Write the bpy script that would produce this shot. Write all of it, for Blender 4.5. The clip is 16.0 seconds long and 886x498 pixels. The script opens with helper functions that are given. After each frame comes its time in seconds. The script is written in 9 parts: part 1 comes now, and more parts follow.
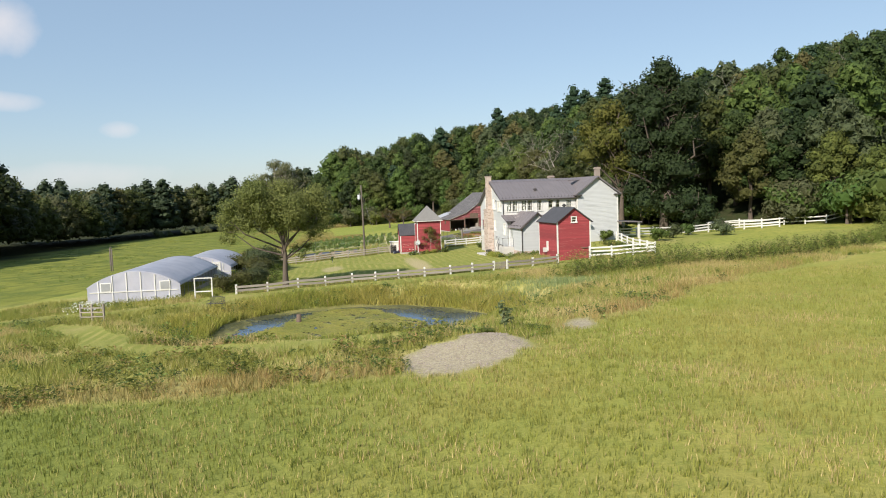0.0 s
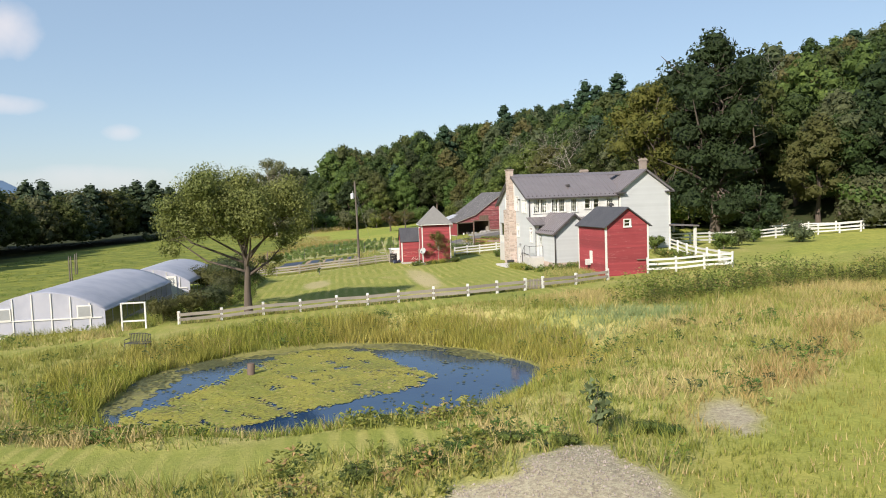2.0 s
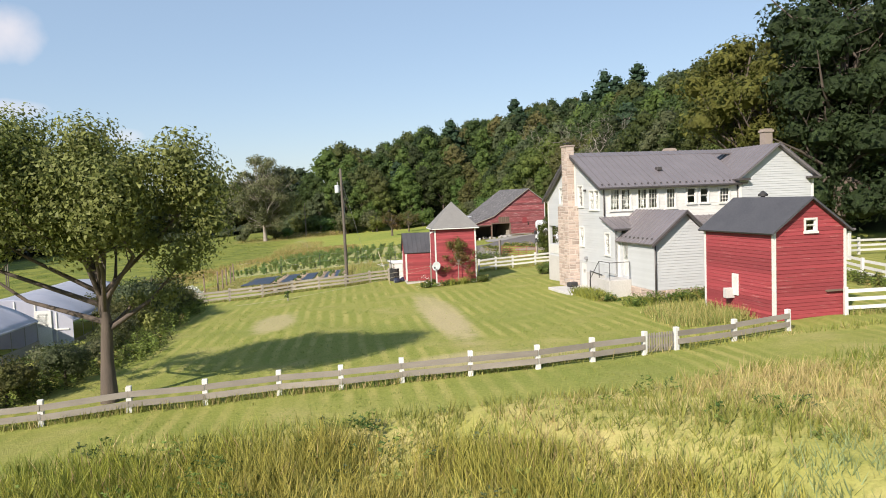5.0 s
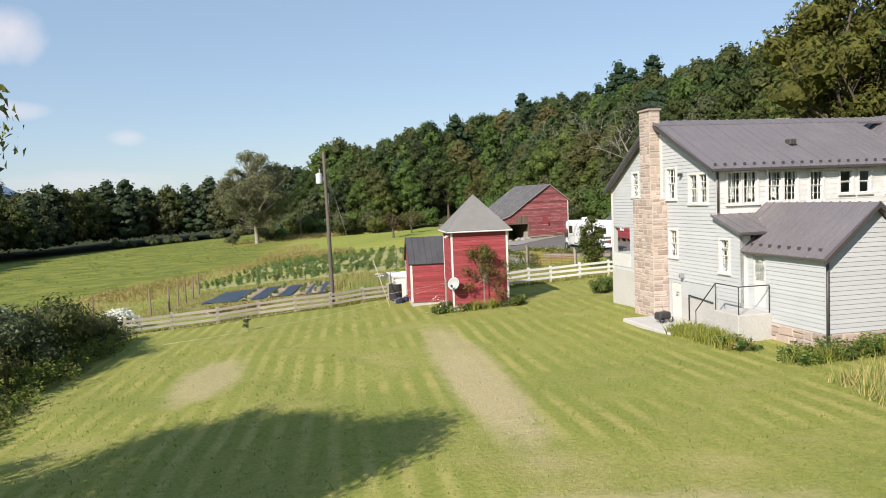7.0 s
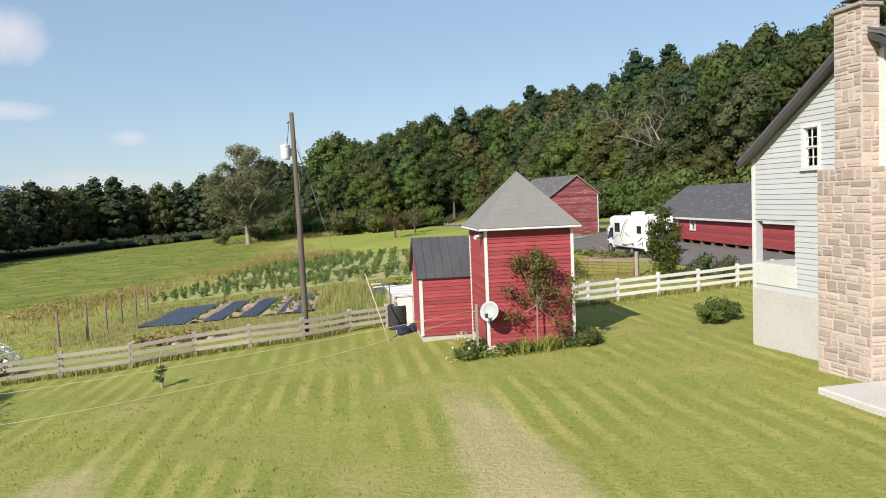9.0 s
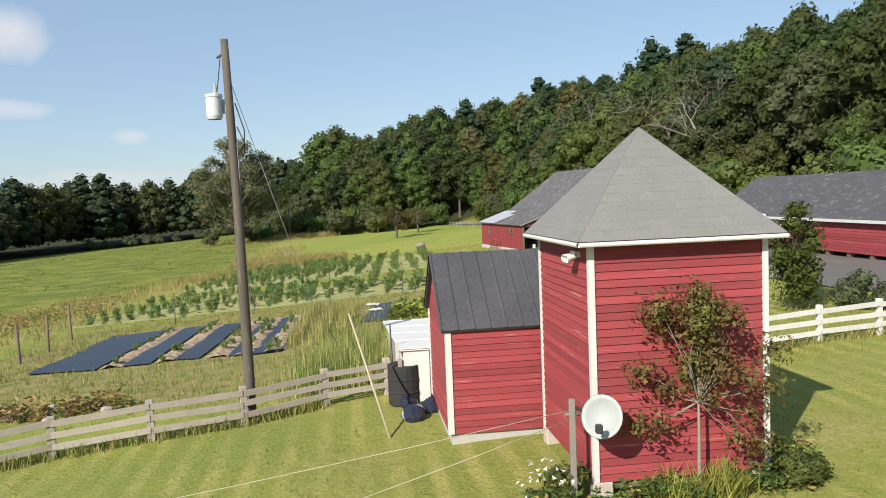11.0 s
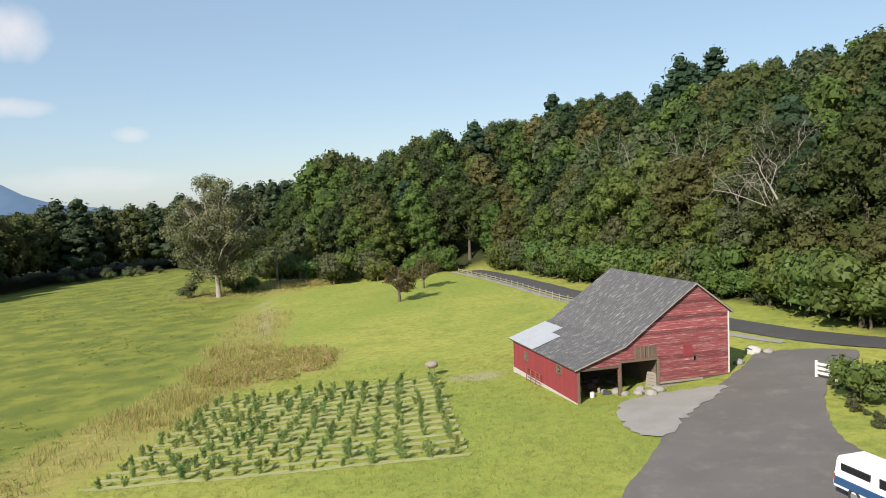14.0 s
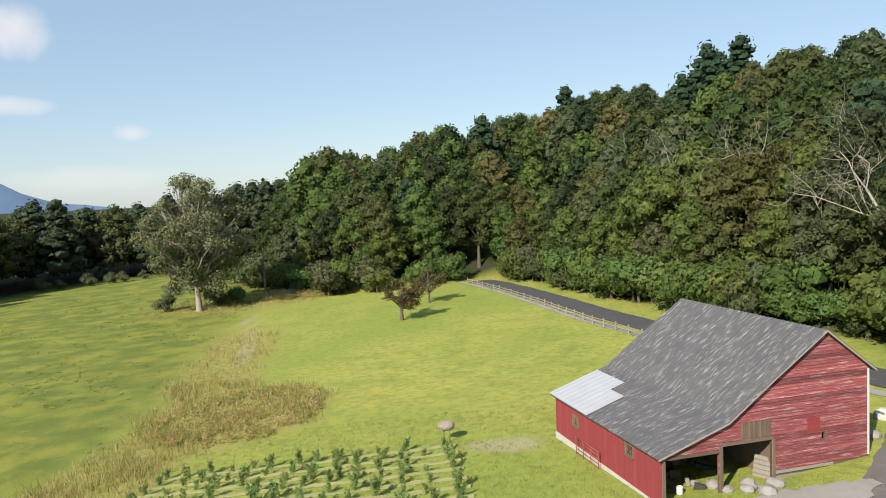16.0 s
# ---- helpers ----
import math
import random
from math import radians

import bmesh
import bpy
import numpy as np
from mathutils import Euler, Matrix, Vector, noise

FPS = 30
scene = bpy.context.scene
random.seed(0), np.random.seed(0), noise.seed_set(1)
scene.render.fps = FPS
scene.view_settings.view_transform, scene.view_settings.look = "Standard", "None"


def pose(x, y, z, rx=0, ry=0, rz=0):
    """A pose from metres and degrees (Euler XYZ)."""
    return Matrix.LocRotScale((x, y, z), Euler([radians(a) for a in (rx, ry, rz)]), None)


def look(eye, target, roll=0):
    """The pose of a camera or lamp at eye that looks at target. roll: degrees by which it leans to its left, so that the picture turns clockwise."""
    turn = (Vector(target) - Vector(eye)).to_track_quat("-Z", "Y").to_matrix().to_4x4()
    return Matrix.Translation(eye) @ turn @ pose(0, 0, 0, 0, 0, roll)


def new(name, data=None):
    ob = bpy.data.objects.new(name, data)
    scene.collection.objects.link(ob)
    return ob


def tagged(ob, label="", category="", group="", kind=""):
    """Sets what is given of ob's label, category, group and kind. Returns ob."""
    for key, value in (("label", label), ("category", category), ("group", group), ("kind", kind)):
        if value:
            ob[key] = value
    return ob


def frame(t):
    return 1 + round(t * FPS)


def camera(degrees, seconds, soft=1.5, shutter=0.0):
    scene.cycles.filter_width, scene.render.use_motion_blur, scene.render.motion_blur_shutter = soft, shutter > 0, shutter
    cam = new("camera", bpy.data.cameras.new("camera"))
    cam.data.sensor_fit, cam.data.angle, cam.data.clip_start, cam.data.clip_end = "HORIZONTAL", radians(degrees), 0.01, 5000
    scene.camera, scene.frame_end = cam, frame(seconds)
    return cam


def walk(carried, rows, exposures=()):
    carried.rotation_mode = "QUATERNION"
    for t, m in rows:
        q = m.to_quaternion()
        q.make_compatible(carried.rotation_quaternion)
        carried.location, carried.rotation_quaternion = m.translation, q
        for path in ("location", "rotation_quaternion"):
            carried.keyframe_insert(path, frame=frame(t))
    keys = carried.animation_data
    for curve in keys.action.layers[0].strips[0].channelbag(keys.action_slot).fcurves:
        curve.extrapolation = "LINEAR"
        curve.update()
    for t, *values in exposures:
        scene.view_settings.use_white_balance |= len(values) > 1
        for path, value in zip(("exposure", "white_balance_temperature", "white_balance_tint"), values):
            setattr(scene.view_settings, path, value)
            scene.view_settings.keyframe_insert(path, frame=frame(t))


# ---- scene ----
cam = camera(61.2, 16.0, soft=1.0)
METRES, EYE, TILT, LEAN, TURN = 125.0, 7.5, 0.0, 0.0, 0.0
ROWS = [
    (0.0, 0.0, 0.0, 0.0, -0.15, -4.28, 2.0),
    (0.5, -0.0015, 0.0346, -0.0007, -0.11, -4.21, 2.0),
    (1.0, -0.0032, 0.0681, -0.0018, -0.07, -4.16, 1.99),
    (1.5, -0.005, 0.1007, -0.0028, -0.03, -4.12, 2.01),
    (2.0, -0.0068, 0.1329, -0.0039, -0.01, -4.08, 2.02),
    (2.5, -0.0087, 0.1649, -0.0051, 0.04, -4.02, 2.02),
    (3.0, -0.0106, 0.1971, -0.0062, 0.07, -3.99, 2.11),
    (3.5, -0.0125, 0.2302, -0.0072, 0.09, -3.94, 2.1),
    (4.0, -0.0145, 0.2636, -0.0083, 0.12, -3.89, 2.12),
    (6.5, -0.0249, 0.4184, -0.0135, 0.27, -3.79, 2.19),
    (7.0, -0.0269, 0.4502, -0.0143, 0.3, -3.77, 2.21),
    (7.5, -0.0288, 0.4812, -0.0153, 0.34, -3.76, 2.23),
    (8.0, -0.0308, 0.5112, -0.0169, 0.36, -3.77, 2.26),
    (8.5, -0.0329, 0.5403, -0.0185, 0.41, -3.77, 2.28),
    (11.0, -0.0435, 0.6735, -0.0217, 0.54, -3.89, 2.3),
    (11.5, -0.0455, 0.7007, -0.0113, 0.56, -3.91, 2.29),
    (12.0, -0.0473, 0.7289, 0.0026, 0.56, -3.91, 2.31),
    (12.5, -0.0491, 0.7577, 0.016, 0.57, -3.92, 2.34),
    (13.0, -0.0509, 0.787, 0.0299, 0.58, -3.95, 2.36),
    (13.5, -0.0528, 0.8177, 0.0438, 0.58, -3.98, 2.34),
    (14.0, -0.0549, 0.8485, 0.0559, 0.59, -4.05, 2.37),
    (14.5, -0.0572, 0.8797, 0.0613, 0.58, -4.13, 2.42),
    (15.0, -0.06, 0.9118, 0.0617, 0.59, -4.2, 2.44),
    (15.5, -0.0628, 0.9454, 0.0617, 0.61, -4.23, 2.46),
    (16.0, -0.0655, 0.9801, 0.0617, 0.64, -4.22, 2.43),
]
walk(cam, [(t, pose(0, 0, EYE, TILT, LEAN, TURN) @ pose(METRES * x, METRES * y, METRES * z, 90 + pitch, roll, yaw)) for t, x, y, z, yaw, pitch, roll in ROWS],
     exposures=[(0.0, 0.39, 6750, 13), (4.0, 0.52, 6800, 16), (8.5, 0.41, 6650, 14), (12.5, 0.44, 6700, 12), (16.0, 0.55, 6850, 12)])

# ---- light: afternoon sun from behind the start of the flight, clear sky with a few small clouds
SUN_AZ, SUN_EL = 213.0, 34.0          # degrees clockwise from +y, degrees above the horizon
world = bpy.data.worlds.new("sky")
scene.world = world
world.use_nodes = True
wn, wl = world.node_tree.nodes, world.node_tree.links
wn.clear()
w_out = wn.new("ShaderNodeOutputWorld")
w_bg = wn.new("ShaderNodeBackground")
w_sky = wn.new("ShaderNodeTexSky")
w_sky.sky_type = "NISHITA"
w_sky.sun_disc = False
w_sky.sun_elevation, w_sky.sun_rotation = radians(SUN_EL), radians(SUN_AZ)
w_sky.air_density, w_sky.dust_density, w_sky.ozone_density = 1.0, 0.4, 2.0
w_bg.inputs["Strength"].default_value = 0.1
w_tc = wn.new("ShaderNodeTexCoord")


def world_math(op, a, b=None, c=None):
    n = wn.new("ShaderNodeMath")
    n.operation = op
    for i, v in enumerate((a, b, c)):
        if v is None:
            continue
        if isinstance(v, (int, float)):
            n.inputs[i].default_value = v
        else:
            wl.new(v, n.inputs[i])
    return n.outputs[0]


w_noise = wn.new("ShaderNodeTexNoise")
w_noise.inputs["Scale"].default_value = 34.0
w_noise.inputs["Detail"].default_value = 6.0
wl.new(w_tc.outputs["Generated"], w_noise.inputs["Vector"])
cloud = None
# azimuth, elevation, half width, half height in degrees, density
for az, el, hw, hh, dens in ((-29.6, 11.7, 2.3, 1.9, 0.85), (-29.8, 6.9, 2.2, 0.7, 0.75), (-22.9, 5.2, 1.3, 0.6, 0.6),
                             (-25.5, 2.1, 6.0, 0.9, 0.4), (30.0, 13.2, 2.4, 1.6, 0.9), (-60, 14, 8, 3, 0.9), (75, 20, 9, 4, 0.9),
                             (140, 25, 10, 4, 0.9), (-130, 16, 9, 3, 0.9)):
    d = Vector((math.sin(radians(az)) * math.cos(radians(el)), math.cos(radians(az)) * math.cos(radians(el)), math.sin(radians(el))))
    right = Vector((math.cos(radians(az)), -math.sin(radians(az)), 0))
    up = right.cross(d)
    dots = []
    for axis, half in ((right, hw), (up, hh)):
        n = wn.new("ShaderNodeVectorMath")
        n.operation = "DOT_PRODUCT"
        wl.new(w_tc.outputs["Generated"], n.inputs[0])
        n.inputs[1].default_value = axis / math.sin(radians(half))
        dots.append(world_math("POWER", world_math("ABSOLUTE", n.outputs["Value"]), 2.0))
    front = wn.new("ShaderNodeVectorMath")
    front.operation = "DOT_PRODUCT"
    wl.new(w_tc.outputs["Generated"], front.inputs[0])
    front.inputs[1].default_value = d
    r2 = world_math("ADD", dots[0], dots[1])
    edge = world_math("SUBTRACT", world_math("ADD", 0.55, world_math("MULTIPLY", w_noise.outputs["Fac"], 1.2)), r2)
    m = world_math("MULTIPLY", world_math("MINIMUM", world_math("MAXIMUM", world_math("MULTIPLY", edge, 0.6), 0.0), 1.0), dens)
    m = world_math("MULTIPLY", m, world_math("GREATER_THAN", front.outputs["Value"], 0.5))
    cloud = m if cloud is None else world_math("MAXIMUM", cloud, m)
w_mix = wn.new("ShaderNodeMix")
w_mix.data_type = "RGBA"
wl.new(cloud, w_mix.inputs["Factor"])
w_haze = wn.new("ShaderNodeMix")
w_haze.data_type = "RGBA"
w_haze.inputs["Factor"].default_value = 0.5
wl.new(w_sky.outputs["Color"], w_haze.inputs["A"])
w_haze.inputs["B"].default_value = (2.95, 4.35, 5.85, 1)
wl.new(w_haze.outputs["Result"], w_mix.inputs["A"])
w_mix.inputs["B"].default_value = (6.6, 6.5, 6.7, 1)
wl.new(w_mix.outputs["Result"], w_bg.inputs["Color"])
wl.new(w_bg.outputs["Background"], w_out.inputs["Surface"])

sun = new("sun", bpy.data.lights.new("sun", "SUN"))
sun.data.energy, sun.data.angle, sun.data.color = 5.0, radians(0.53), (1.0, 0.94, 0.84)
to_sun = Vector((math.sin(radians(SUN_AZ)) * math.cos(radians(SUN_EL)), math.cos(radians(SUN_AZ)) * math.cos(radians(SUN_EL)), math.sin(radians(SUN_EL))))
sun.matrix_world = look(to_sun * 300, (0, 0, 0))

# ---- materials
def node_mat(name):
    m = bpy.data.materials.new(name)
    m.use_nodes = True
    n, l = m.node_tree.nodes, m.node_tree.links
    n.clear()
    return m, n, l


def mix_rgb(n, l, fac, a, b, blend="MIX"):
    x = n.new("ShaderNodeMix")
    x.data_type, x.blend_type = "RGBA", blend
    for key, v in (("Factor", fac), ("A", a), ("B", b)):
        if isinstance(v, (int, float)):
            x.inputs[key].default_value = v
        elif isinstance(v, tuple):
            x.inputs[key].default_value = (*v, 1)
        else:
            l.new(v, x.inputs[key])
    return x.outputs["Result"]


def ramp(n, l, fac, lo, hi):
    r = n.new("ShaderNodeMapRange")
    r.interpolation_type = "SMOOTHSTEP"
    l.new(fac, r.inputs["Value"])
    r.inputs["From Min"].default_value, r.inputs["From Max"].default_value = lo, hi
    return r.outputs["Result"]


def noise_tex(n, l, coord, scale, detail=4.0, rough=0.55, stretch=None):
    if stretch:
        mp = n.new("ShaderNodeMapping")
        mp.inputs["Scale"].default_value = stretch
        l.new(coord, mp.inputs["Vector"])
        coord = mp.outputs["Vector"]
    t = n.new("ShaderNodeTexNoise")
    t.inputs["Scale"].default_value, t.inputs["Detail"].default_value, t.inputs["Roughness"].default_value = scale, detail, rough
    l.new(coord, t.inputs["Vector"])
    return t.outputs["Fac"]


def surf(name, c1, c2, scale=0.8, fine=14.0, rough=0.8, bump=0.15, vary=0.0, island=0.0, metal=0.0, wear=None, wear_at=(0.62, 0.7), stretch=None, local=False, spec=0.5, grain=1.0):
    """A surface of two close colours at two scales, with an optional third colour showing through in worn patches."""
    m, n, l = node_mat(name)
    out = n.new("ShaderNodeOutputMaterial")
    p = n.new("ShaderNodeBsdfPrincipled")
    if local:
        co = n.new("ShaderNodeTexCoord").outputs["Object"]
    else:
        co = n.new("ShaderNodeNewGeometry").outputs["Position"]
    big = noise_tex(n, l, co, scale, 4, 0.6, stretch)
    small = noise_tex(n, l, co, fine, 5, 0.65, stretch)
    col = mix_rgb(n, l, ramp(n, l, big, 0.3, 0.7), c1, c2)
    col = mix_rgb(n, l, 0.5, col, mix_rgb(n, l, ramp(n, l, small, 0.25, 0.75), tuple(v * (1 - 0.3 * grain) for v in c1), tuple(min(v * (1 + 0.25 * grain), 0.95) for v in c2)))
    if wear:
        wn_ = noise_tex(n, l, co, scale * 2.7, 7, 0.72, stretch)
        col = mix_rgb(n, l, ramp(n, l, wn_, *wear_at), col, wear)
    for amount, src in ((vary, "obj"), (island, "isl")):
        if amount:
            r = n.new("ShaderNodeObjectInfo").outputs["Random"] if src == "obj" else n.new("ShaderNodeNewGeometry").outputs["Random Per Island"]
            h = n.new("ShaderNodeHueSaturation")
            mr = n.new("ShaderNodeMapRange")
            l.new(r, mr.inputs["Value"])
            mr.inputs["To Min"].default_value, mr.inputs["To Max"].default_value = 1 - amount, 1 + amount
            l.new(mr.outputs["Result"], h.inputs["Value"])
            l.new(col, h.inputs["Color"])
            col = h.outputs["Color"]
    l.new(col, p.inputs["Base Color"])
    p.inputs["Roughness"].default_value, p.inputs["Metallic"].default_value = rough, metal
    p.inputs["Specular IOR Level"].default_value = spec
    if bump:
        b = n.new("ShaderNodeBump")
        b.inputs["Strength"].default_value, b.inputs["Distance"].default_value = bump, 0.03
        l.new(small, b.inputs["Height"])
        l.new(b.outputs["Normal"], p.inputs["Normal"])
    l.new(p.outputs["BSDF"], out.inputs["Surface"])
    return m


def leafy(name, c1, c2, spread=0.35, glow=0.3, patch=0.12, hue=0.03, rough=0.6, grain=0.0):
    """Foliage: each leaf has its own tone, light comes through a little."""
    m, n, l = node_mat(name)
    out = n.new("ShaderNodeOutputMaterial")
    geo = n.new("ShaderNodeNewGeometry")
    big = noise_tex(n, l, geo.outputs["Position"], patch, 3)
    rnd = geo.outputs["Random Per Island"]
    col = mix_rgb(n, l, ramp(n, l, big, 0.35, 0.65), c1, c2)
    h = n.new("ShaderNodeHueSaturation")
    for key, lo, hi, src in (("Value", 1 - spread, 1 + spread, rnd), ("Hue", 0.5 - hue, 0.5 + hue, n.new("ShaderNodeObjectInfo").outputs["Random"])):
        mr = n.new("ShaderNodeMapRange")
        l.new(src, mr.inputs["Value"])
        mr.inputs["To Min"].default_value, mr.inputs["To Max"].default_value = lo, hi
        l.new(mr.outputs["Result"], h.inputs[key])
    d = n.new("ShaderNodeBsdfPrincipled")
    if grain:
        speck = noise_tex(n, l, geo.outputs["Position"], grain, 5, 0.7)
        col = mix_rgb(n, l, ramp(n, l, speck, 0.34, 0.66), tuple(v * 0.72 for v in c1), col)
        col = mix_rgb(n, l, ramp(n, l, speck, 0.54, 0.78), col, tuple(v * 1.75 for v in c2))
        b = n.new("ShaderNodeBump")
        b.inputs["Strength"].default_value, b.inputs["Distance"].default_value = 1.0, 0.45
        l.new(speck, b.inputs["Height"])
        l.new(b.outputs["Normal"], d.inputs["Normal"])
    l.new(col, h.inputs["Color"])
    d.inputs["Roughness"].default_value = rough
    d.inputs["Specular IOR Level"].default_value = 0.25
    t = n.new("ShaderNodeBsdfTranslucent")
    l.new(h.outputs["Color"], d.inputs["Base Color"])
    l.new(mix_rgb(n, l, 0.35, h.outputs["Color"], (0.15, 0.24, 0.04)), t.inputs["Color"])
    mx = n.new("ShaderNodeMixShader")
    mx.inputs["Fac"].default_value = glow
    l.new(d.outputs["BSDF"], mx.inputs[1])
    l.new(t.outputs["BSDF"], mx.inputs[2])
    l.new(mx.outputs["Shader"], out.inputs["Surface"])
    return m


def glass_mat(name, tint=(0.9, 0.95, 0.95)):
    m, n, l = node_mat(name)
    out = n.new("ShaderNodeOutputMaterial")
    p = n.new("ShaderNodeBsdfPrincipled")
    p.inputs["Base Color"].default_value = (*tint, 1)
    p.inputs["Transmission Weight"].default_value = 1.0
    p.inputs["Roughness"].default_value = 0.03
    p.inputs["IOR"].default_value = 1.45
    l.new(p.outputs["BSDF"], out.inputs["Surface"])
    return m


WHITE_PAINT = surf("white_paint", (0.68, 0.68, 0.65), (0.58, 0.58, 0.54), 1.5, 20, 0.6, 0.1, vary=0.06, wear=(0.42, 0.4, 0.35), wear_at=(0.68, 0.8))
LEAF_SILVER = leafy("leaf_silver", (0.120, 0.138, 0.068), (0.165, 0.175, 0.092), 0.35, 0.3)
SIDING_WHITE = surf("siding_white", (0.490, 0.512, 0.518), (0.440, 0.460, 0.462), 0.6, 12, 0.65, 0.04, vary=0.035, grain=0.2)
RED_PAINT = surf("red_paint", (0.325, 0.050, 0.056), (0.250, 0.038, 0.044), 0.9, 9, 0.75, 0.2, vary=0.2, wear=(0.48, 0.24, 0.21), wear_at=(0.57, 0.74), stretch=(0.35, 0.35, 9))
RED_WORN = surf("red_worn", (0.25, 0.058, 0.06), (0.175, 0.042, 0.046), 0.7, 8, 0.8, 0.25, vary=0.42, wear=(0.43, 0.30, 0.285), wear_at=(0.49, 0.72), stretch=(0.5, 0.5, 9))
RED_BOARD = surf("red_board", (0.28, 0.04, 0.048), (0.22, 0.034, 0.04), 0.7, 9, 0.75, 0.15, vary=0.1, stretch=(3, 3, 0.4))
ROOF_METAL = surf("roof_metal", (0.225, 0.203, 0.208), (0.185, 0.167, 0.172), 0.7, 10, 0.45, 0.05, vary=0.1, metal=0.3)
ROOF_TAR = surf("roof_tar", (0.045, 0.046, 0.052), (0.07, 0.07, 0.076), 0.9, 14, 0.7, 0.3, vary=0.12, wear=(0.16, 0.16, 0.16), wear_at=(0.66, 0.76))
ROOF_GREY = surf("roof_grey", (0.205, 0.202, 0.19), (0.175, 0.172, 0.163), 0.8, 18, 0.9, 0.3, vary=0.03, island=0.035, wear=(0.27, 0.26, 0.245), wear_at=(0.6, 0.8))
ROOF_SLATE = surf("roof_slate", (0.060, 0.060, 0.066), (0.088, 0.086, 0.090), 0.5, 9, 0.75, 0.3, wear=(0.215, 0.21, 0.205), wear_at=(0.53, 0.70), stretch=(1.3, 3.4, 1.3), vary=0.1, local=True)
ROOF_RIBBED = surf("roof_ribbed", (0.066, 0.066, 0.072), (0.095, 0.093, 0.096), 0.5, 9, 0.75, 0.3, wear=(0.235, 0.23, 0.225), wear_at=(0.50, 0.68), stretch=(1.1, 4.2, 1.1), vary=0.12, local=True)
ROOF_TIN = surf("roof_tin", (0.47, 0.485, 0.50), (0.40, 0.415, 0.44), 0.8, 14, 0.5, 0.05, metal=0.2)
DARK_TRIM = surf("dark_trim", (0.07, 0.062, 0.06), (0.055, 0.05, 0.05), 1.5, 20, 0.5, 0.05)
STONE = surf("stone", (0.47, 0.375, 0.315), (0.37, 0.30, 0.255), 2.2, 20, 0.9, 0.5, vary=0.26)
MORTAR = surf("mortar", (0.52, 0.46, 0.40), (0.45, 0.40, 0.35), 3, 30, 0.95, 0.4)
BRICK = surf("brick", (0.34, 0.285, 0.24), (0.28, 0.23, 0.195), 4, 30, 0.9, 0.3, vary=0.2)
CONCRETE = surf("concrete", (0.5, 0.49, 0.46), (0.42, 0.41, 0.385), 0.9, 14, 0.9, 0.2, vary=0.08)
GREY_WOOD = surf("grey_wood", (0.30, 0.27, 0.23), (0.22, 0.195, 0.165), 1.2, 12, 0.85, 0.35, vary=0.2, stretch=(1, 1, 3))
BROWN_WOOD = surf("brown_wood", (0.17, 0.12, 0.085), (0.11, 0.08, 0.06), 1.2, 12, 0.85, 0.35, vary=0.25)
POLE_WOOD = surf("pole_wood", (0.14, 0.12, 0.096), (0.08, 0.068, 0.056), 1.0, 10, 0.9, 0.5, stretch=(6, 6, 0.5), wear=(0.28, 0.25, 0.2), wear_at=(0.58, 0.72))
BARK = surf("bark", (0.14, 0.11, 0.085), (0.08, 0.065, 0.052), 1.5, 9, 0.95, 0.6, stretch=(4, 4, 0.8))
DEAD_BARK = surf("dead_bark", (0.36, 0.33, 0.275), (0.27, 0.24, 0.20), 1.5, 9, 0.9, 0.4)
BLACK_METAL = surf("black_metal", (0.03, 0.03, 0.032), (0.045, 0.043, 0.04), 3, 30, 0.5, 0.05)
STEEL = surf("steel", (0.45, 0.46, 0.47), (0.36, 0.37, 0.38), 2, 30, 0.45, 0.05, metal=0.6)
RUST_RED = surf("rust_red", (0.3, 0.085, 0.055), (0.22, 0.06, 0.045), 3, 20, 0.75, 0.15, vary=0.1)
GLASS = glass_mat("window_glass")
PAINT_WHITE_GLOSS = surf("vehicle_white", (0.82, 0.83, 0.84), (0.78, 0.79, 0.8), 1, 20, 0.25, 0.0, grain=0.1)
PAINT_BLUE = surf("vehicle_blue", (0.03, 0.09, 0.2), (0.025, 0.075, 0.17), 1, 20, 0.25, 0.0, grain=0.1)
PAINT_GREY = surf("vehicle_grey", (0.12, 0.12, 0.13), (0.1, 0.1, 0.11), 1, 20, 0.3, 0.0, grain=0.1)
VEH_GLASS = surf("vehicle_glass", (0.012, 0.013, 0.015), (0.016, 0.017, 0.02), 1, 20, 0.08, 0.0)
RUBBER = surf("rubber", (0.02, 0.02, 0.02), (0.03, 0.03, 0.03), 4, 40, 0.85, 0.1)
TARP = surf("black_tarp", (0.012, 0.017, 0.036), (0.020, 0.025, 0.046), 0.8, 6, 0.4, 0.5)
STRAW = surf("straw_mulch", (0.420, 0.320, 0.215), (0.270, 0.200, 0.135), 4.0, 22, 0.95, 0.7, island=0.25)
SOIL = surf("soil", (0.17, 0.125, 0.085), (0.12, 0.09, 0.06), 1.2, 14, 0.95, 0.6)
GRAVEL = surf("gravel", (0.344, 0.296, 0.256), (0.271, 0.228, 0.196), 0.7, 20, 0.95, 0.8, island=0.25)
ASPHALT = surf("asphalt", (0.150, 0.136, 0.124), (0.112, 0.102, 0.094), 0.25, 25, 0.85, 0.3, wear=(0.185, 0.167, 0.150), wear_at=(0.48, 0.8))
LIGHT_GRAVEL = surf("light_gravel", (0.31, 0.295, 0.275), (0.24, 0.228, 0.21), 0.6, 18, 0.95, 0.5)

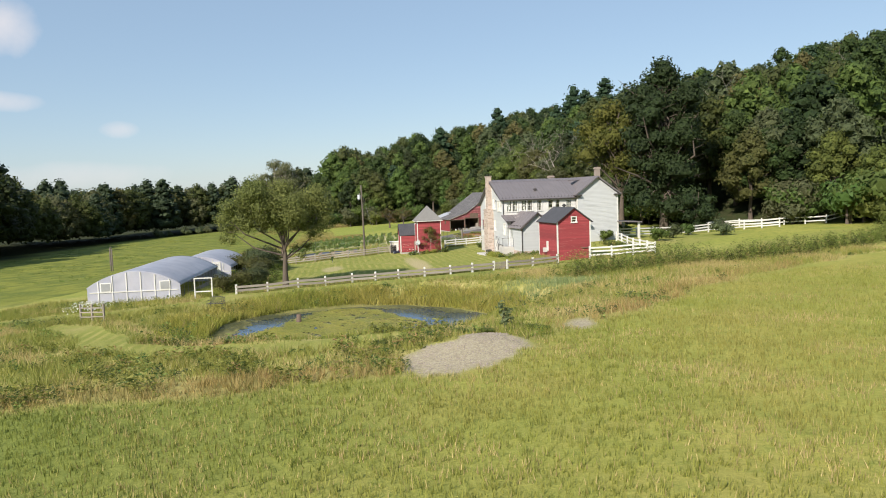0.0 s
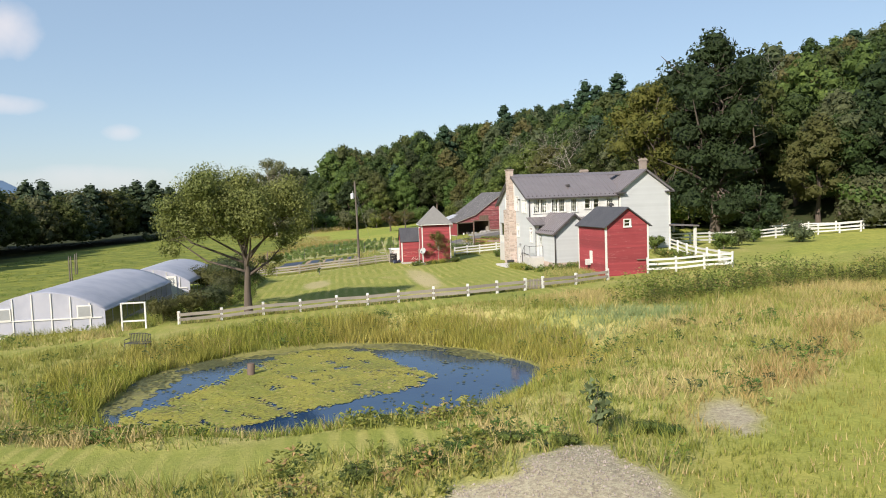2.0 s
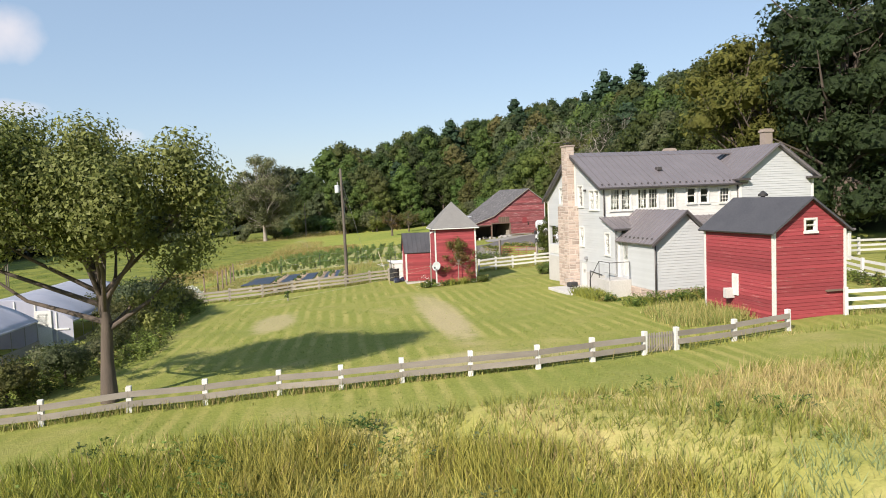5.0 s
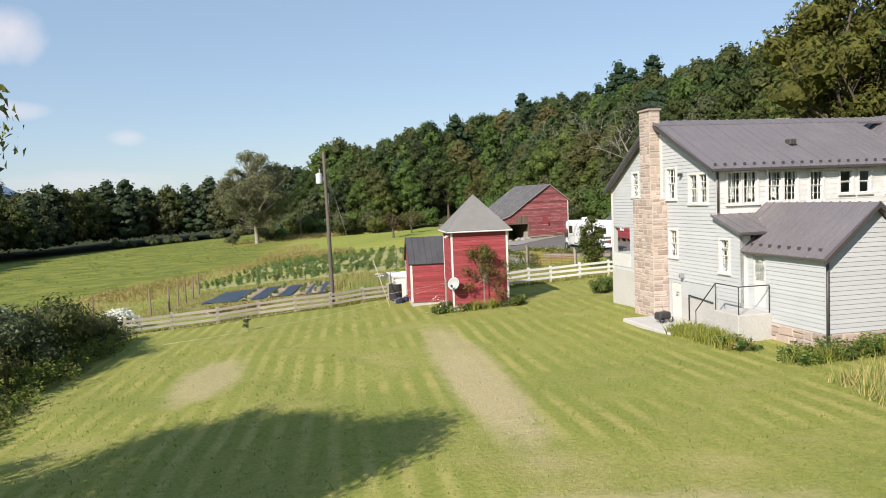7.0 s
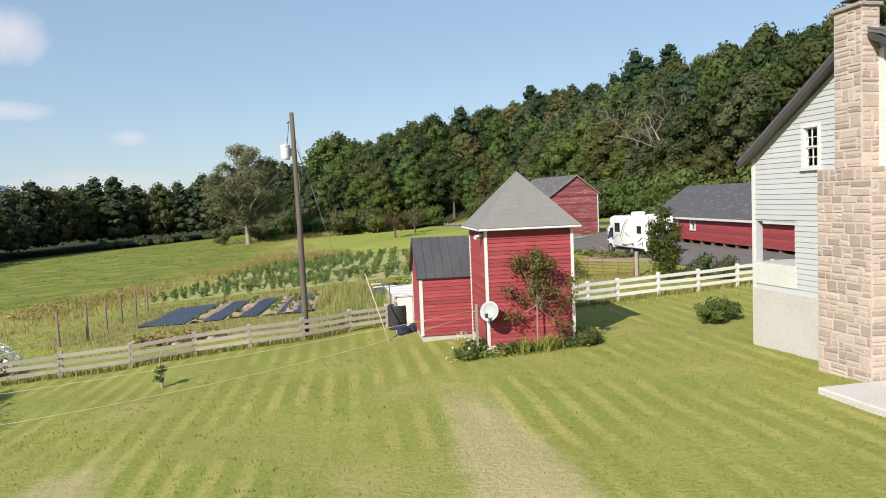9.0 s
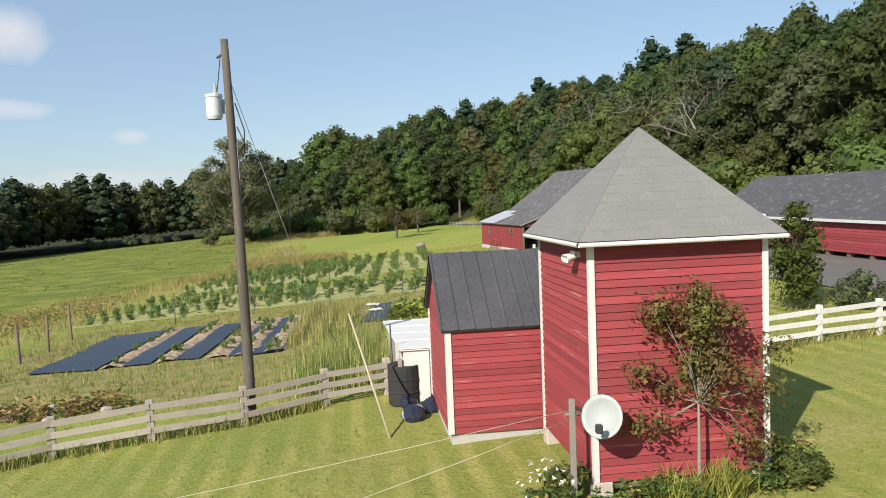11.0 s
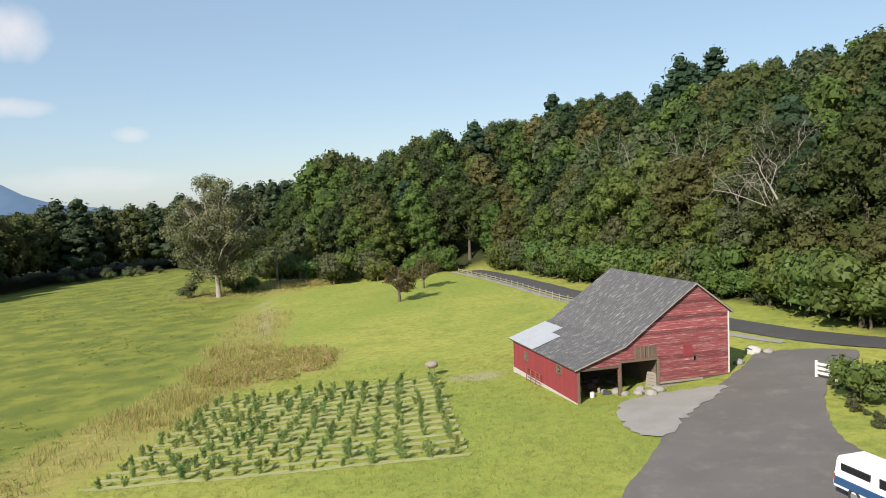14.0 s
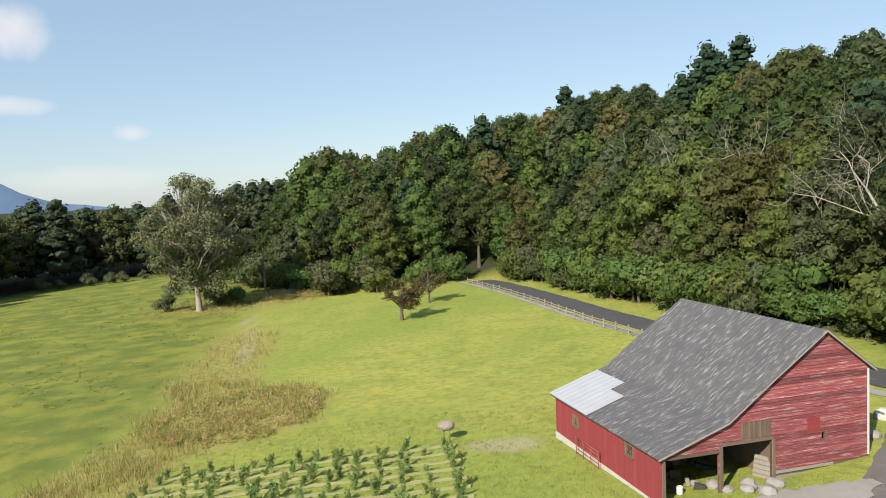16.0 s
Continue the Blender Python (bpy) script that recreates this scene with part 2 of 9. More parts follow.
LEAF_OAK = leafy("leaf_oak", (0.052, 0.078, 0.021), (0.072, 0.097, 0.025), 0.25, 0.24, grain=1.5)
LEAF_LIGHT = leafy("leaf_light", (0.100, 0.142, 0.032), (0.130, 0.162, 0.038), 0.25, 0.25, grain=1.5)
LEAF_YELLOW = leafy("leaf_yellow", (0.125, 0.142, 0.030), (0.092, 0.120, 0.028), 0.28, grain=1.5)
LEAF_DARK = leafy("leaf_dark", (0.030, 0.048, 0.016), (0.042, 0.062, 0.019), 0.25, 0.2, grain=1.5)
LEAF_OLIVE = leafy("leaf_olive", (0.098, 0.103, 0.031), (0.078, 0.092, 0.027), 0.28, 0.22, grain=1.5)
LEAF_BROWN = leafy("leaf_brown", (0.150, 0.122, 0.050), (0.122, 0.116, 0.042), 0.3, grain=1.5)
LEAF_PINE = leafy("leaf_pine", (0.034, 0.062, 0.030), (0.050, 0.082, 0.038), 0.22, 0.12, grain=1.5)
LEAF_APPLE = leafy("leaf_apple", (0.142, 0.155, 0.042), (0.190, 0.190, 0.055), 0.32, 0.24)
LEAF_GREY = leafy("leaf_grey", (0.098, 0.118, 0.054), (0.132, 0.148, 0.070), 0.28, grain=1.5)
LEAF_ROSY = leafy("leaf_rosy", (0.13, 0.075, 0.035), (0.10, 0.1, 0.03), 0.4)
LEAF_BUSH = leafy("leaf_bush", (0.092, 0.138, 0.034), (0.070, 0.112, 0.028), 0.3)
GRASS_HAY = leafy("grass_hay", (0.235, 0.265, 0.056), (0.305, 0.295, 0.075), 0.28, 0.35)
GRASS_DRY = leafy("grass_dry", (0.480, 0.385, 0.175), (0.385, 0.330, 0.130), 0.28, 0.3)
GRASS_RUSSET = leafy("grass_russet", (0.370, 0.265, 0.105), (0.330, 0.275, 0.100), 0.28, 0.3)
GRASS_GREEN = leafy("grass_green", (0.185, 0.240, 0.054), (0.265, 0.285, 0.075), 0.3, 0.35)
GRASS_LUSH = leafy("grass_lush", (0.150, 0.190, 0.038), (0.190, 0.225, 0.048), 0.3, 0.3)
GRASS_BLUE = leafy("grass_blue", (0.215, 0.280, 0.120), (0.260, 0.310, 0.140), 0.3, 0.3)
REED = leafy("reed", (0.270, 0.325, 0.056), (0.420, 0.410, 0.092), 0.36, 0.34)
CROP_LEAF = leafy("crop_leaf", (0.205, 0.285, 0.095), (0.265, 0.335, 0.112), 0.25, 0.42)
FLOWER_WHITE = leafy("flower_white", (0.75, 0.75, 0.68), (0.7, 0.7, 0.6), 0.1, 0.2)
LILY_PAD = leafy("lily_pad", (0.310, 0.305, 0.056), (0.215, 0.240, 0.052), 0.16, 0.0, 0.5)

POND_SCUM = surf("pond_scum", (0.190, 0.180, 0.056), (0.135, 0.130, 0.048), 0.9, 9, 0.8, 0.3, wear=(0.24, 0.235, 0.06), wear_at=(0.5, 0.62))
PALE_MULCH = surf("pale_mulch", (0.265, 0.250, 0.120), (0.180, 0.205, 0.075), 1.6, 14, 0.95, 0.6)
DISH_GREY = surf("dish_grey", (0.36, 0.39, 0.375), (0.32, 0.345, 0.335), 2, 20, 0.6, 0.02, grain=0.3)
ROAD_TAR = surf("road_tar", (0.070, 0.068, 0.066), (0.052, 0.051, 0.052), 0.3, 25, 0.85, 0.3, wear=(0.11, 0.105, 0.1), wear_at=(0.56, 0.75))
PALE_WOOD = surf("pale_wood", (0.42, 0.38, 0.32), (0.32, 0.285, 0.235), 1.2, 12, 0.85, 0.35, vary=0.15)

# ---- the lie of the land
LAND = [-1.86, -2.95, 4.61, 0.63, 2.15, 0.76, 2.2, -3.15, 7.29, 0.61, 2.64, -3.89, -1.78, -1.35, -0.18, -2.61, 0.42, -6.34, 8.34, -2.81, -0.84]
HILL_FOOT = [(80, -400), (66, 0), (58, 60), (50, 92), (37, 103), (30, 120), (28, 145), (26, 180), (18.5, 207), (12, 222), (3, 258), (-6, 270), (-34, 265), (-62, 300), (-66, 362), (-66, 3000)]
WOOD_FOOT = [(-95, -400), (-98, 60), (-104, 120), (-110, 190), (-124, 260), (-132, 324), (-124, 362), (-66, 366), (-66, 3000)]
POND, POND_R, WATER_Z = (-6.2, 49.2), (9.0, 8.2), -1.0


def side_of(line, x, y):
    """Signed distance to a line of corners: positive on its right as it is walked."""
    best, sign = np.full(np.shape(x), 1e9), np.ones(np.shape(x))
    for (ax, ay), (bx, by) in zip(line, line[1:]):
        dx, dy = bx - ax, by - ay
        s = np.clip(((x - ax) * dx + (y - ay) * dy) / (dx * dx + dy * dy), 0, 1)
        d = np.hypot(x - ax - s * dx, y - ay - s * dy)
        c = np.where((x - ax) * dy - (y - ay) * dx > 0, 1.0, -1.0)
        sign = np.where(d < best, c, sign)
        best = np.minimum(best, d)
    return best * sign


def smooth(a, b, v):
    s = np.clip((v - a) / (b - a), 0, 1)
    return s * s * (3 - 2 * s)


def wobble(x, y, f, seed=0.0):
    """Cheap smooth noise, about -1 to 1."""
    return (np.sin(x * f + 1.7 * np.sin(y * f * 0.8 + seed)) * np.cos(y * f * 1.13 + 1.3 * np.sin(x * f * 0.9 + 2 + seed))
            + 0.5 * np.sin(x * f * 2.3 + y * f * 1.9 + seed)) / 1.5


def pond_r(x, y):
    a = np.arctan2(y - POND[1], x - POND[0])
    r = np.hypot((x - POND[0]) / POND_R[0], (y - POND[1]) / POND_R[1])
    return r / (1 + 0.05 * np.sin(2 * a + 0.6) + 0.035 * np.sin(5 * a + 1) + 0.02 * np.sin(11 * a))


def land(x, y):
    x, y = np.asarray(x, float), np.asarray(y, float)
    X, Y = np.tanh((x + 20) / 70), np.tanh((y - 130) / 150)
    h, k = np.full(x.shape, LAND[0]), 1
    for d in range(1, 6):
        for i in range(d + 1):
            h = h + LAND[k] * X ** i * Y ** (d - i)
            k += 1
    r = pond_r(x, y)
    bank = smooth(1.6, 0.98, r)
    h = h * (1 - bank) + (WATER_Z + 0.06) * bank - 1.0 * smooth(1.02, 0.7, r)
    hill = side_of(HILL_FOOT, x, y)
    h = h + np.where(hill > 4, 38 * np.tanh(np.maximum(hill - 4, 0) * 0.42 / 38), 0) + 15 * smooth(60, 420, hill)
    h = h + 22 * smooth(8, 330, side_of(WOOD_FOOT, x, y) * -1)
    # house terrace, ditch along the old hedge, gravel heap
    h = h + 0.55 * np.exp(-((x - 19) / 7) ** 2 - ((y - 90) / 7) ** 2)
    h = h + 0.45 * np.exp(-((x - 1.2) / 2.4) ** 2 - ((y - 31.5) / 2.6) ** 2)
    return h + 0.05 * wobble(x, y, 0.5) + 0.02 * wobble(x, y, 1.9, 3)


def ground_z(x, y):
    return float(land(x, y))


def steps(lo, hi, fine, out_lo, out_hi, grow=1.13):
    mid = list(np.arange(lo, hi + 1e-6, fine))
    a, s, left = lo, fine, []
    while a > out_lo:
        s *= grow
        a -= s
        left.append(a)
    a, s, right = hi, fine, []
    while a < out_hi:
        s *= grow
        a += s
        right.append(a)
    return np.array(left[::-1] + mid + right)


def mesh_object(name, verts, faces, mats, parent=None, face_mat=None, smooth_shade=False):
    me = bpy.data.meshes.new(name)
    me.from_pydata(np.asarray(verts).tolist() if not isinstance(verts, list) else verts, [], faces if isinstance(faces, list) else np.asarray(faces).tolist())
    for m in (mats if isinstance(mats, (list, tuple)) else [mats]):
        me.materials.append(m)
    if face_mat is not None:
        me.polygons.foreach_set("material_index", np.asarray(face_mat, dtype=np.int32))
    if smooth_shade:
        me.polygons.foreach_set("use_smooth", np.ones(len(me.polygons), dtype=bool))
    me.update()
    ob = new(name, me)
    ob.parent = parent
    return ob


# ground cover: how much of each kind grows at a place
HAY_EDGE = [(-60, 23), (-15.4, 25.3), (-7.8, 25.9), (-0.9, 27.9), (4.2, 32.6), (11.9, 39.9), (15.4, 45.8), (25.3, 53), (39.3, 62), (90, 90)]
YARD = [(-19, 62.8), (-8, 64.6), (2, 66.2), (11, 69.2), (21.5, 71.2), (24, 76), (36, 90), (30, 100), (22, 108), (4, 107), (-9, 105), (-20.5, 98.5), (-21, 93)]
HEAP = [(-1.9, 30.4), (-1.7, 28.0), (-0.8, 26.5), (-0.2, 27.1), (0.6, 26.5), (1.7, 27.6), (3.5, 30.2), (2.9, 31.6), (2.4, 33.9), (1.6, 33.4), (0.2, 31.9), (-1.0, 31.4)]
SMALL_HEAP = [(6.0, 37.6), (7.2, 37.6), (7.2, 35.2), (6.4, 34.2), (5.7, 35.6)]
GARDEN = [(-27, 110), (-20, 106), (-10, 105.5), (2, 108), (6, 116), (-1, 128), (-6, 131.5), (-27, 128)]
ROUGH = [(-38, 130), (-36.5, 152), (-33.5, 168), (-31, 180), (-36, 215), (-40, 240), (-44, 262)]


def inside(poly, x, y):
    c = np.zeros(np.shape(x), bool)
    for (ax, ay), (bx, by) in zip(poly, poly[1:] + poly[:1]):
        hit = ((ay > y) != (by > y)) & (x < (bx - ax) * (y - ay) / ((by - ay) if by != ay else 1e-9) + ax)
        c ^= hit
    return c


def edge_in(poly, x, y, soft=0.8):
    d = np.abs(side_of(poly + poly[:1], x, y)) * np.where(inside(poly, x, y), 1, -1)
    return smooth(-soft, soft, d)


def path_near(line, x, y, half, soft):
    return smooth(half + soft, half, np.abs(side_of(line, x, y)))


def cover(x, y):
    """lawn, meadow, russet, bare, garden, hay as weights from 0 to 1"""
    wx, wy = x + 1.0 * wobble(x, y, 0.35, 1), y + 1.0 * wobble(x, y, 0.31, 5)
    hay = smooth(-0.7, 0.7, side_of(HAY_EDGE, wx * 0.5 + x * 0.5, wy * 0.5 + y * 0.5))
    lawn = np.maximum(edge_in(YARD, x, y, 0.6), path_near([(-19, 61.2), (-8, 62.9), (2, 64.4), (11, 66.8), (20, 68.2), (26, 70), (45, 84)], x, y, 1.3, 0.9))
    lawn = np.maximum(lawn, path_near([(-26, 50), (-21, 44.5), (-17.5, 38.5), (-12, 35.2), (-6, 35.4), (-2, 36.3)], wx, wy, 0.8, 0.6))
    lawn = np.maximum(lawn, path_near([(-40, 56), (-26, 56), (-19, 57.2), (-14, 60.5)], wx, wy, 1.2, 0.8))
    lawn = np.maximum(lawn, path_near([(2, 110), (8, 112), (14, 112)], x, y, 6, 2))
    meadow = (1 - hay) * smooth(80, 68, y) * smooth(-48, -36, x) * (1 - lawn)
    far = np.maximum(smooth(66, 78, y), smooth(-36, -48, x)) * (1 - lawn) * (1 - hay)
    russet = path_near(ROUGH, wx, wy, 2.8, 3.4) * smooth(236, 225, y) * 0.9
    russet = np.maximum(russet, smooth(1.25, 0.7, np.hypot((wx + 27) / 7.2, (wy - 186) / 9.5)))
    russet = np.maximum(russet, smooth(1.2, 0.7, np.hypot((wx + 36) / 7, (wy - 128) / 26)) * 0.8)
    russet = np.maximum(russet, smooth(1.2, 0.7, np.hypot((wx + 50) / 18, (wy - 262) / 9)) * 0.8)
    russet = np.maximum(russet, 0.75 * path_near([(-60, 24.5), (-15.4, 26.8), (-7.8, 27.4), (-2.5, 29.3)], wx, wy, 0.9, 1.2))
    russet = np.maximum(russet, 0.55 * path_near([(6, 35.5), (11.5, 41.5), (15.4, 47.2), (25.3, 54.5)], wx, wy, 0.6, 1.4))
    hx, hy = x + 0.35 * wobble(x, y, 1.1) + 0.15 * wobble(x, y, 3.1, 3), y + 0.35 * wobble(x, y, 1.3, 4) + 0.15 * wobble(x, y, 2.9, 6)
    bare = np.maximum(edge_in(HEAP, hx, hy, 0.25), edge_in(SMALL_HEAP, hx, hy, 0.3))
    bare = np.maximum(bare, 0.6 * smooth(1.2, 0.6, np.hypot((wx + 5.3) / 2.0, (wy - 171.2) / 1.7)))
    bare = np.maximum(bare, 0.5 * path_near([(-33, 207), (-36, 222), (-42, 242)], wx, wy, 0.4, 0.5))
    garden = edge_in(GARDEN, x, y, 0.8)
    return np.stack([lawn, meadow, russet, bare, garden, hay, far], -1)


def make_ground():
    xs, ys = steps(-42, 34, 0.55, -2600, 2600), steps(6, 190, 0.55, -700, 4200)
    gx, gy = np.meshgrid(xs, ys)
    h = land(gx, gy)
    n, m = len(xs), len(ys)
    idx = np.arange(n * m).reshape(m, n)
    faces = np.stack([idx[:-1, :-1], idx[:-1, 1:], idx[1:, 1:], idx[1:, :-1]], -1).reshape(-1, 4)
    ob = mesh_object("ground", np.stack([gx, gy, h], -1).reshape(-1, 3), faces, ground_mat(), smooth_shade=True)
    w = cover(gx, gy).reshape(-1, 7)
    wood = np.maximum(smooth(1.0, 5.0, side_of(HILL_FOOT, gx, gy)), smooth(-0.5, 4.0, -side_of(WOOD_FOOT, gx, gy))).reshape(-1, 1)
    wet = 0.55 * smooth(1.16, 1.03, pond_r(gx, gy)).reshape(-1, 1)
    west = smooth(2, -8, side_of(ROUGH, gx, gy) + 2.5 * wobble(gx, gy, 0.2, 2)).reshape(-1, 1)
    lush = (smooth(4, -14, gx + 2 * wobble(gx, gy, 0.25, 8)) * smooth(34, 30, gy)).reshape(-1, 1)
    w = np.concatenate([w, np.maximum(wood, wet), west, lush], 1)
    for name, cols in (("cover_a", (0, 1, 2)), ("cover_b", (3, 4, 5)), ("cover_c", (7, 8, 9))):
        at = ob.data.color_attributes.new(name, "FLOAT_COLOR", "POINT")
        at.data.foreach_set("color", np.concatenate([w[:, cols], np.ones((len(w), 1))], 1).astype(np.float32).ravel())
    return tagged(ob, "rolling grassland with mown lawn, meadow and hay field", "ground", kind="structure")


def ground_mat():
    m, n, l = node_mat("grassland")
    out, p = n.new("ShaderNodeOutputMaterial"), n.new("ShaderNodeBsdfPrincipled")
    pos = n.new("ShaderNodeNewGeometry").outputs["Position"]
    weights = []
    for name in ("cover_a", "cover_b", "cover_c"):
        a = n.new("ShaderNodeAttribute")
        a.attribute_name = name
        s = n.new("ShaderNodeSeparateColor")
        l.new(a.outputs["Color"], s.inputs["Color"])
        weights += [s.outputs["Red"], s.outputs["Green"], s.outputs["Blue"]]
    lawn, meadow, russet, bare, garden, hay, wood, west, lush = weights
    huge, big = noise_tex(n, l, pos, 0.035, 3), noise_tex(n, l, pos, 0.22, 5, 0.6)
    mid, small = noise_tex(n, l, pos, 1.4, 6, 0.65), noise_tex(n, l, pos, 9.0, 6, 0.7)
    # pasture beyond the farm
    col = mix_rgb(n, l, ramp(n, l, huge, 0.35, 0.65), (0.235, 0.292, 0.055), (0.345, 0.345, 0.078))
    col = mix_rgb(n, l, ramp(n, l, big, 0.45, 0.75), col, (0.200, 0.262, 0.050))
    col = mix_rgb(n, l, mix_rgb(n, l, ramp(n, l, mid, 0.42, 0.66), (0.0, 0.0, 0.0), (0.6, 0.6, 0.6)), col, (0.125, 0.180, 0.038))
    col = mix_rgb(n, l, west, col, mix_rgb(n, l, ramp(n, l, big, 0.38, 0.66), (0.085, 0.126, 0.024), (0.205, 0.222, 0.040)))
    # hay field
    c = mix_rgb(n, l, ramp(n, l, big, 0.35, 0.65), (0.268, 0.290, 0.060), (0.340, 0.315, 0.080))
    col = mix_rgb(n, l, hay, col, mix_rgb(n, l, lush, mix_rgb(n, l, ramp(n, l, mid, 0.45, 0.8), c, (0.200, 0.235, 0.050)), mix_rgb(n, l, ramp(n, l, mid, 0.4, 0.7), (0.165, 0.205, 0.040), (0.120, 0.165, 0.034))))
    # long meadow grass
    c = mix_rgb(n, l, ramp(n, l, big, 0.35, 0.65), (0.370, 0.360, 0.100), (0.520, 0.440, 0.180))
    col = mix_rgb(n, l, meadow, col, mix_rgb(n, l, ramp(n, l, mid, 0.4, 0.7), c, (0.260, 0.280, 0.072)))
    # mown lawn with the mower's stripes
    wv = n.new("ShaderNodeTexWave")
    wv.wave_type, wv.bands_direction = "BANDS", "X"
    mp = n.new("ShaderNodeMapping")
    mp.inputs["Rotation"].default_value = (0, 0, radians(-8))
    l.new(pos, mp.inputs["Vector"])
    l.new(mp.outputs["Vector"], wv.inputs["Vector"])
    wv.inputs["Scale"].default_value, wv.inputs["Distortion"].default_value = 0.42, 1.6
    wv.inputs["Detail"].default_value, wv.inputs["Detail Scale"].default_value = 2.0, 0.25
    c = mix_rgb(n, l, mix_rgb(n, l, ramp(n, l, big, 0.36, 0.62), ramp(n, l, wv.outputs["Fac"], 0.3, 1.0), (0.25, 0.25, 0.25)), (0.208, 0.240, 0.050), (0.370, 0.340, 0.110))
    c = mix_rgb(n, l, ramp(n, l, big, 0.52, 0.75), c, (0.360, 0.320, 0.125))
    c = mix_rgb(n, l, mix_rgb(n, l, ramp(n, l, noise_tex(n, l, pos, 0.12, 3), 0.5, 0.68), (0.0, 0.0, 0.0), (0.6, 0.6, 0.6)), c, (0.165, 0.212, 0.044))
    c = mix_rgb(n, l, mix_rgb(n, l, ramp(n, l, mid, 0.5, 0.72), (0.0, 0.0, 0.0), (0.5, 0.5, 0.5)), c, (0.190, 0.235, 0.052))

    def blob(cx, cy, rx, ry, turn):
        t = n.new("ShaderNodeMapping")
        t.vector_type = "TEXTURE"
        t.inputs["Location"].default_value, t.inputs["Scale"].default_value = (cx, cy, 0), (rx, ry, 1e6)
        t.inputs["Rotation"].default_value = (0, 0, radians(turn))
        l.new(pos, t.inputs["Vector"])
        ln = n.new("ShaderNodeVectorMath")
        ln.operation = "LENGTH"
        l.new(t.outputs["Vector"], ln.inputs[0])
        ad = n.new("ShaderNodeMath")
        ad.operation = "MULTIPLY_ADD"
        l.new(mid, ad.inputs[0])
        ad.inputs[1].default_value = 0.7
        l.new(ln.outputs["Value"], ad.inputs[2])
        return ramp(n, l, ad.outputs[0], 1.35, 0.85)
    for at in ((-2.9, 82, 1.35, 12.5, 8), (-2.5, 79, 1.0, 7, 8), (-12.4, 83.5, 1.5, 5.0, 6), (-1.2, 68.6, 5, 1.6, 5)):
        c = mix_rgb(n, l, mix_rgb(n, l, blob(*at), (0.0, 0.0, 0.0), (0.72, 0.72, 0.72)), c, (0.470, 0.385, 0.235))
    col = mix_rgb(n, l, lawn, col, c)
    col = mix_rgb(n, l, garden, col, mix_rgb(n, l, ramp(n, l, mid, 0.35, 0.65), (0.165, 0.190, 0.055), (0.300, 0.235, 0.115)))
    col = mix_rgb(n, l, russet, col, mix_rgb(n, l, ramp(n, l, mid, 0.4, 0.62), mix_rgb(n, l, 0.6, col, (0.190, 0.165, 0.055)), (0.350, 0.285, 0.105)))
    col = mix_rgb(n, l, bare, col, mix_rgb(n, l, ramp(n, l, small, 0.35, 0.65), (0.330, 0.270, 0.210), (0.450, 0.400, 0.320)))
    # forest floor and far slopes
    col = mix_rgb(n, l, 0.22, col, mix_rgb(n, l, ramp(n, l, small, 0.3, 0.7), (0.075, 0.090, 0.020), (0.460, 0.440, 0.135)))
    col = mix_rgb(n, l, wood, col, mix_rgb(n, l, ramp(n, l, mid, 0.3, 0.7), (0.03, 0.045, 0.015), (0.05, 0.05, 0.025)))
    l.new(col, p.inputs["Base Color"])
    p.inputs["Roughness"].default_value = 0.95
    p.inputs["Specular IOR Level"].default_value = 0.1
    b = n.new("ShaderNodeBump")
    b.inputs["Strength"].default_value, b.inputs["Distance"].default_value = 0.6, 0.10
    ad = n.new("ShaderNodeMath")
    ad.operation = "ADD"
    l.new(small, ad.inputs[0])
    l.new(mid, ad.inputs[1])
    l.new(ad.outputs[0], b.inputs["Height"])
    l.new(b.outputs["Normal"], p.inputs["Normal"])
    l.new(p.outputs["BSDF"], out.inputs["Surface"])
    return m


make_ground()


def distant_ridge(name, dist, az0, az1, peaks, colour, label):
    """A far wooded ridge; the blue haze of distance is put into its colour."""
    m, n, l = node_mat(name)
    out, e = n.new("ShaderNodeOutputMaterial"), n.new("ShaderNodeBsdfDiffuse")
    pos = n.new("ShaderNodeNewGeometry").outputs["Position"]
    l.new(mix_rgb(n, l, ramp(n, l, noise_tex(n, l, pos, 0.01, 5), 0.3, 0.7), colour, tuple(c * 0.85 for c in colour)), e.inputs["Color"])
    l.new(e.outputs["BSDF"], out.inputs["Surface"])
    vs, fs = [], []
    az = np.linspace(az0, az1, 90)
    for k, a in enumerate(az):
        hgt = sum(hh * math.exp(-((a - c) / w) ** 2) for c, w, hh in peaks) + 3 * math.sin(a * 3.1) + 2 * math.sin(a * 9.7) - 10
        x, y = math.sin(radians(a)), math.cos(radians(a))
        vs += [(x * dist, y * dist, -120), (x * dist, y * dist, hgt), (x * (dist + 700), y * (dist + 700), -120)]
        if k:
            i = 3 * k
            fs += [(i - 3, i, i + 1, i - 2), (i - 2, i + 1, i + 2, i - 1)]
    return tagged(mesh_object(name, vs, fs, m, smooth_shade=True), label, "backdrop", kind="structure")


# air haze is painted into both backdrop colours, bluest on the ridge
distant_ridge("backdrop_ridge", 3400, -75, 30, ((-30.8, 2.4, 108), (-37, 4.6, 135), (-26.5, 2.8, 34), (-60, 14, 130), (0, 30, 25)), (0.115, 0.185, 0.29), "far mountain ridge beyond the valley, tinted blue with haze")
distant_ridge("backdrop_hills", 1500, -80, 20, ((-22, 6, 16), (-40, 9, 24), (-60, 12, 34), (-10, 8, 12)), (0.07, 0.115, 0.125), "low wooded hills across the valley")


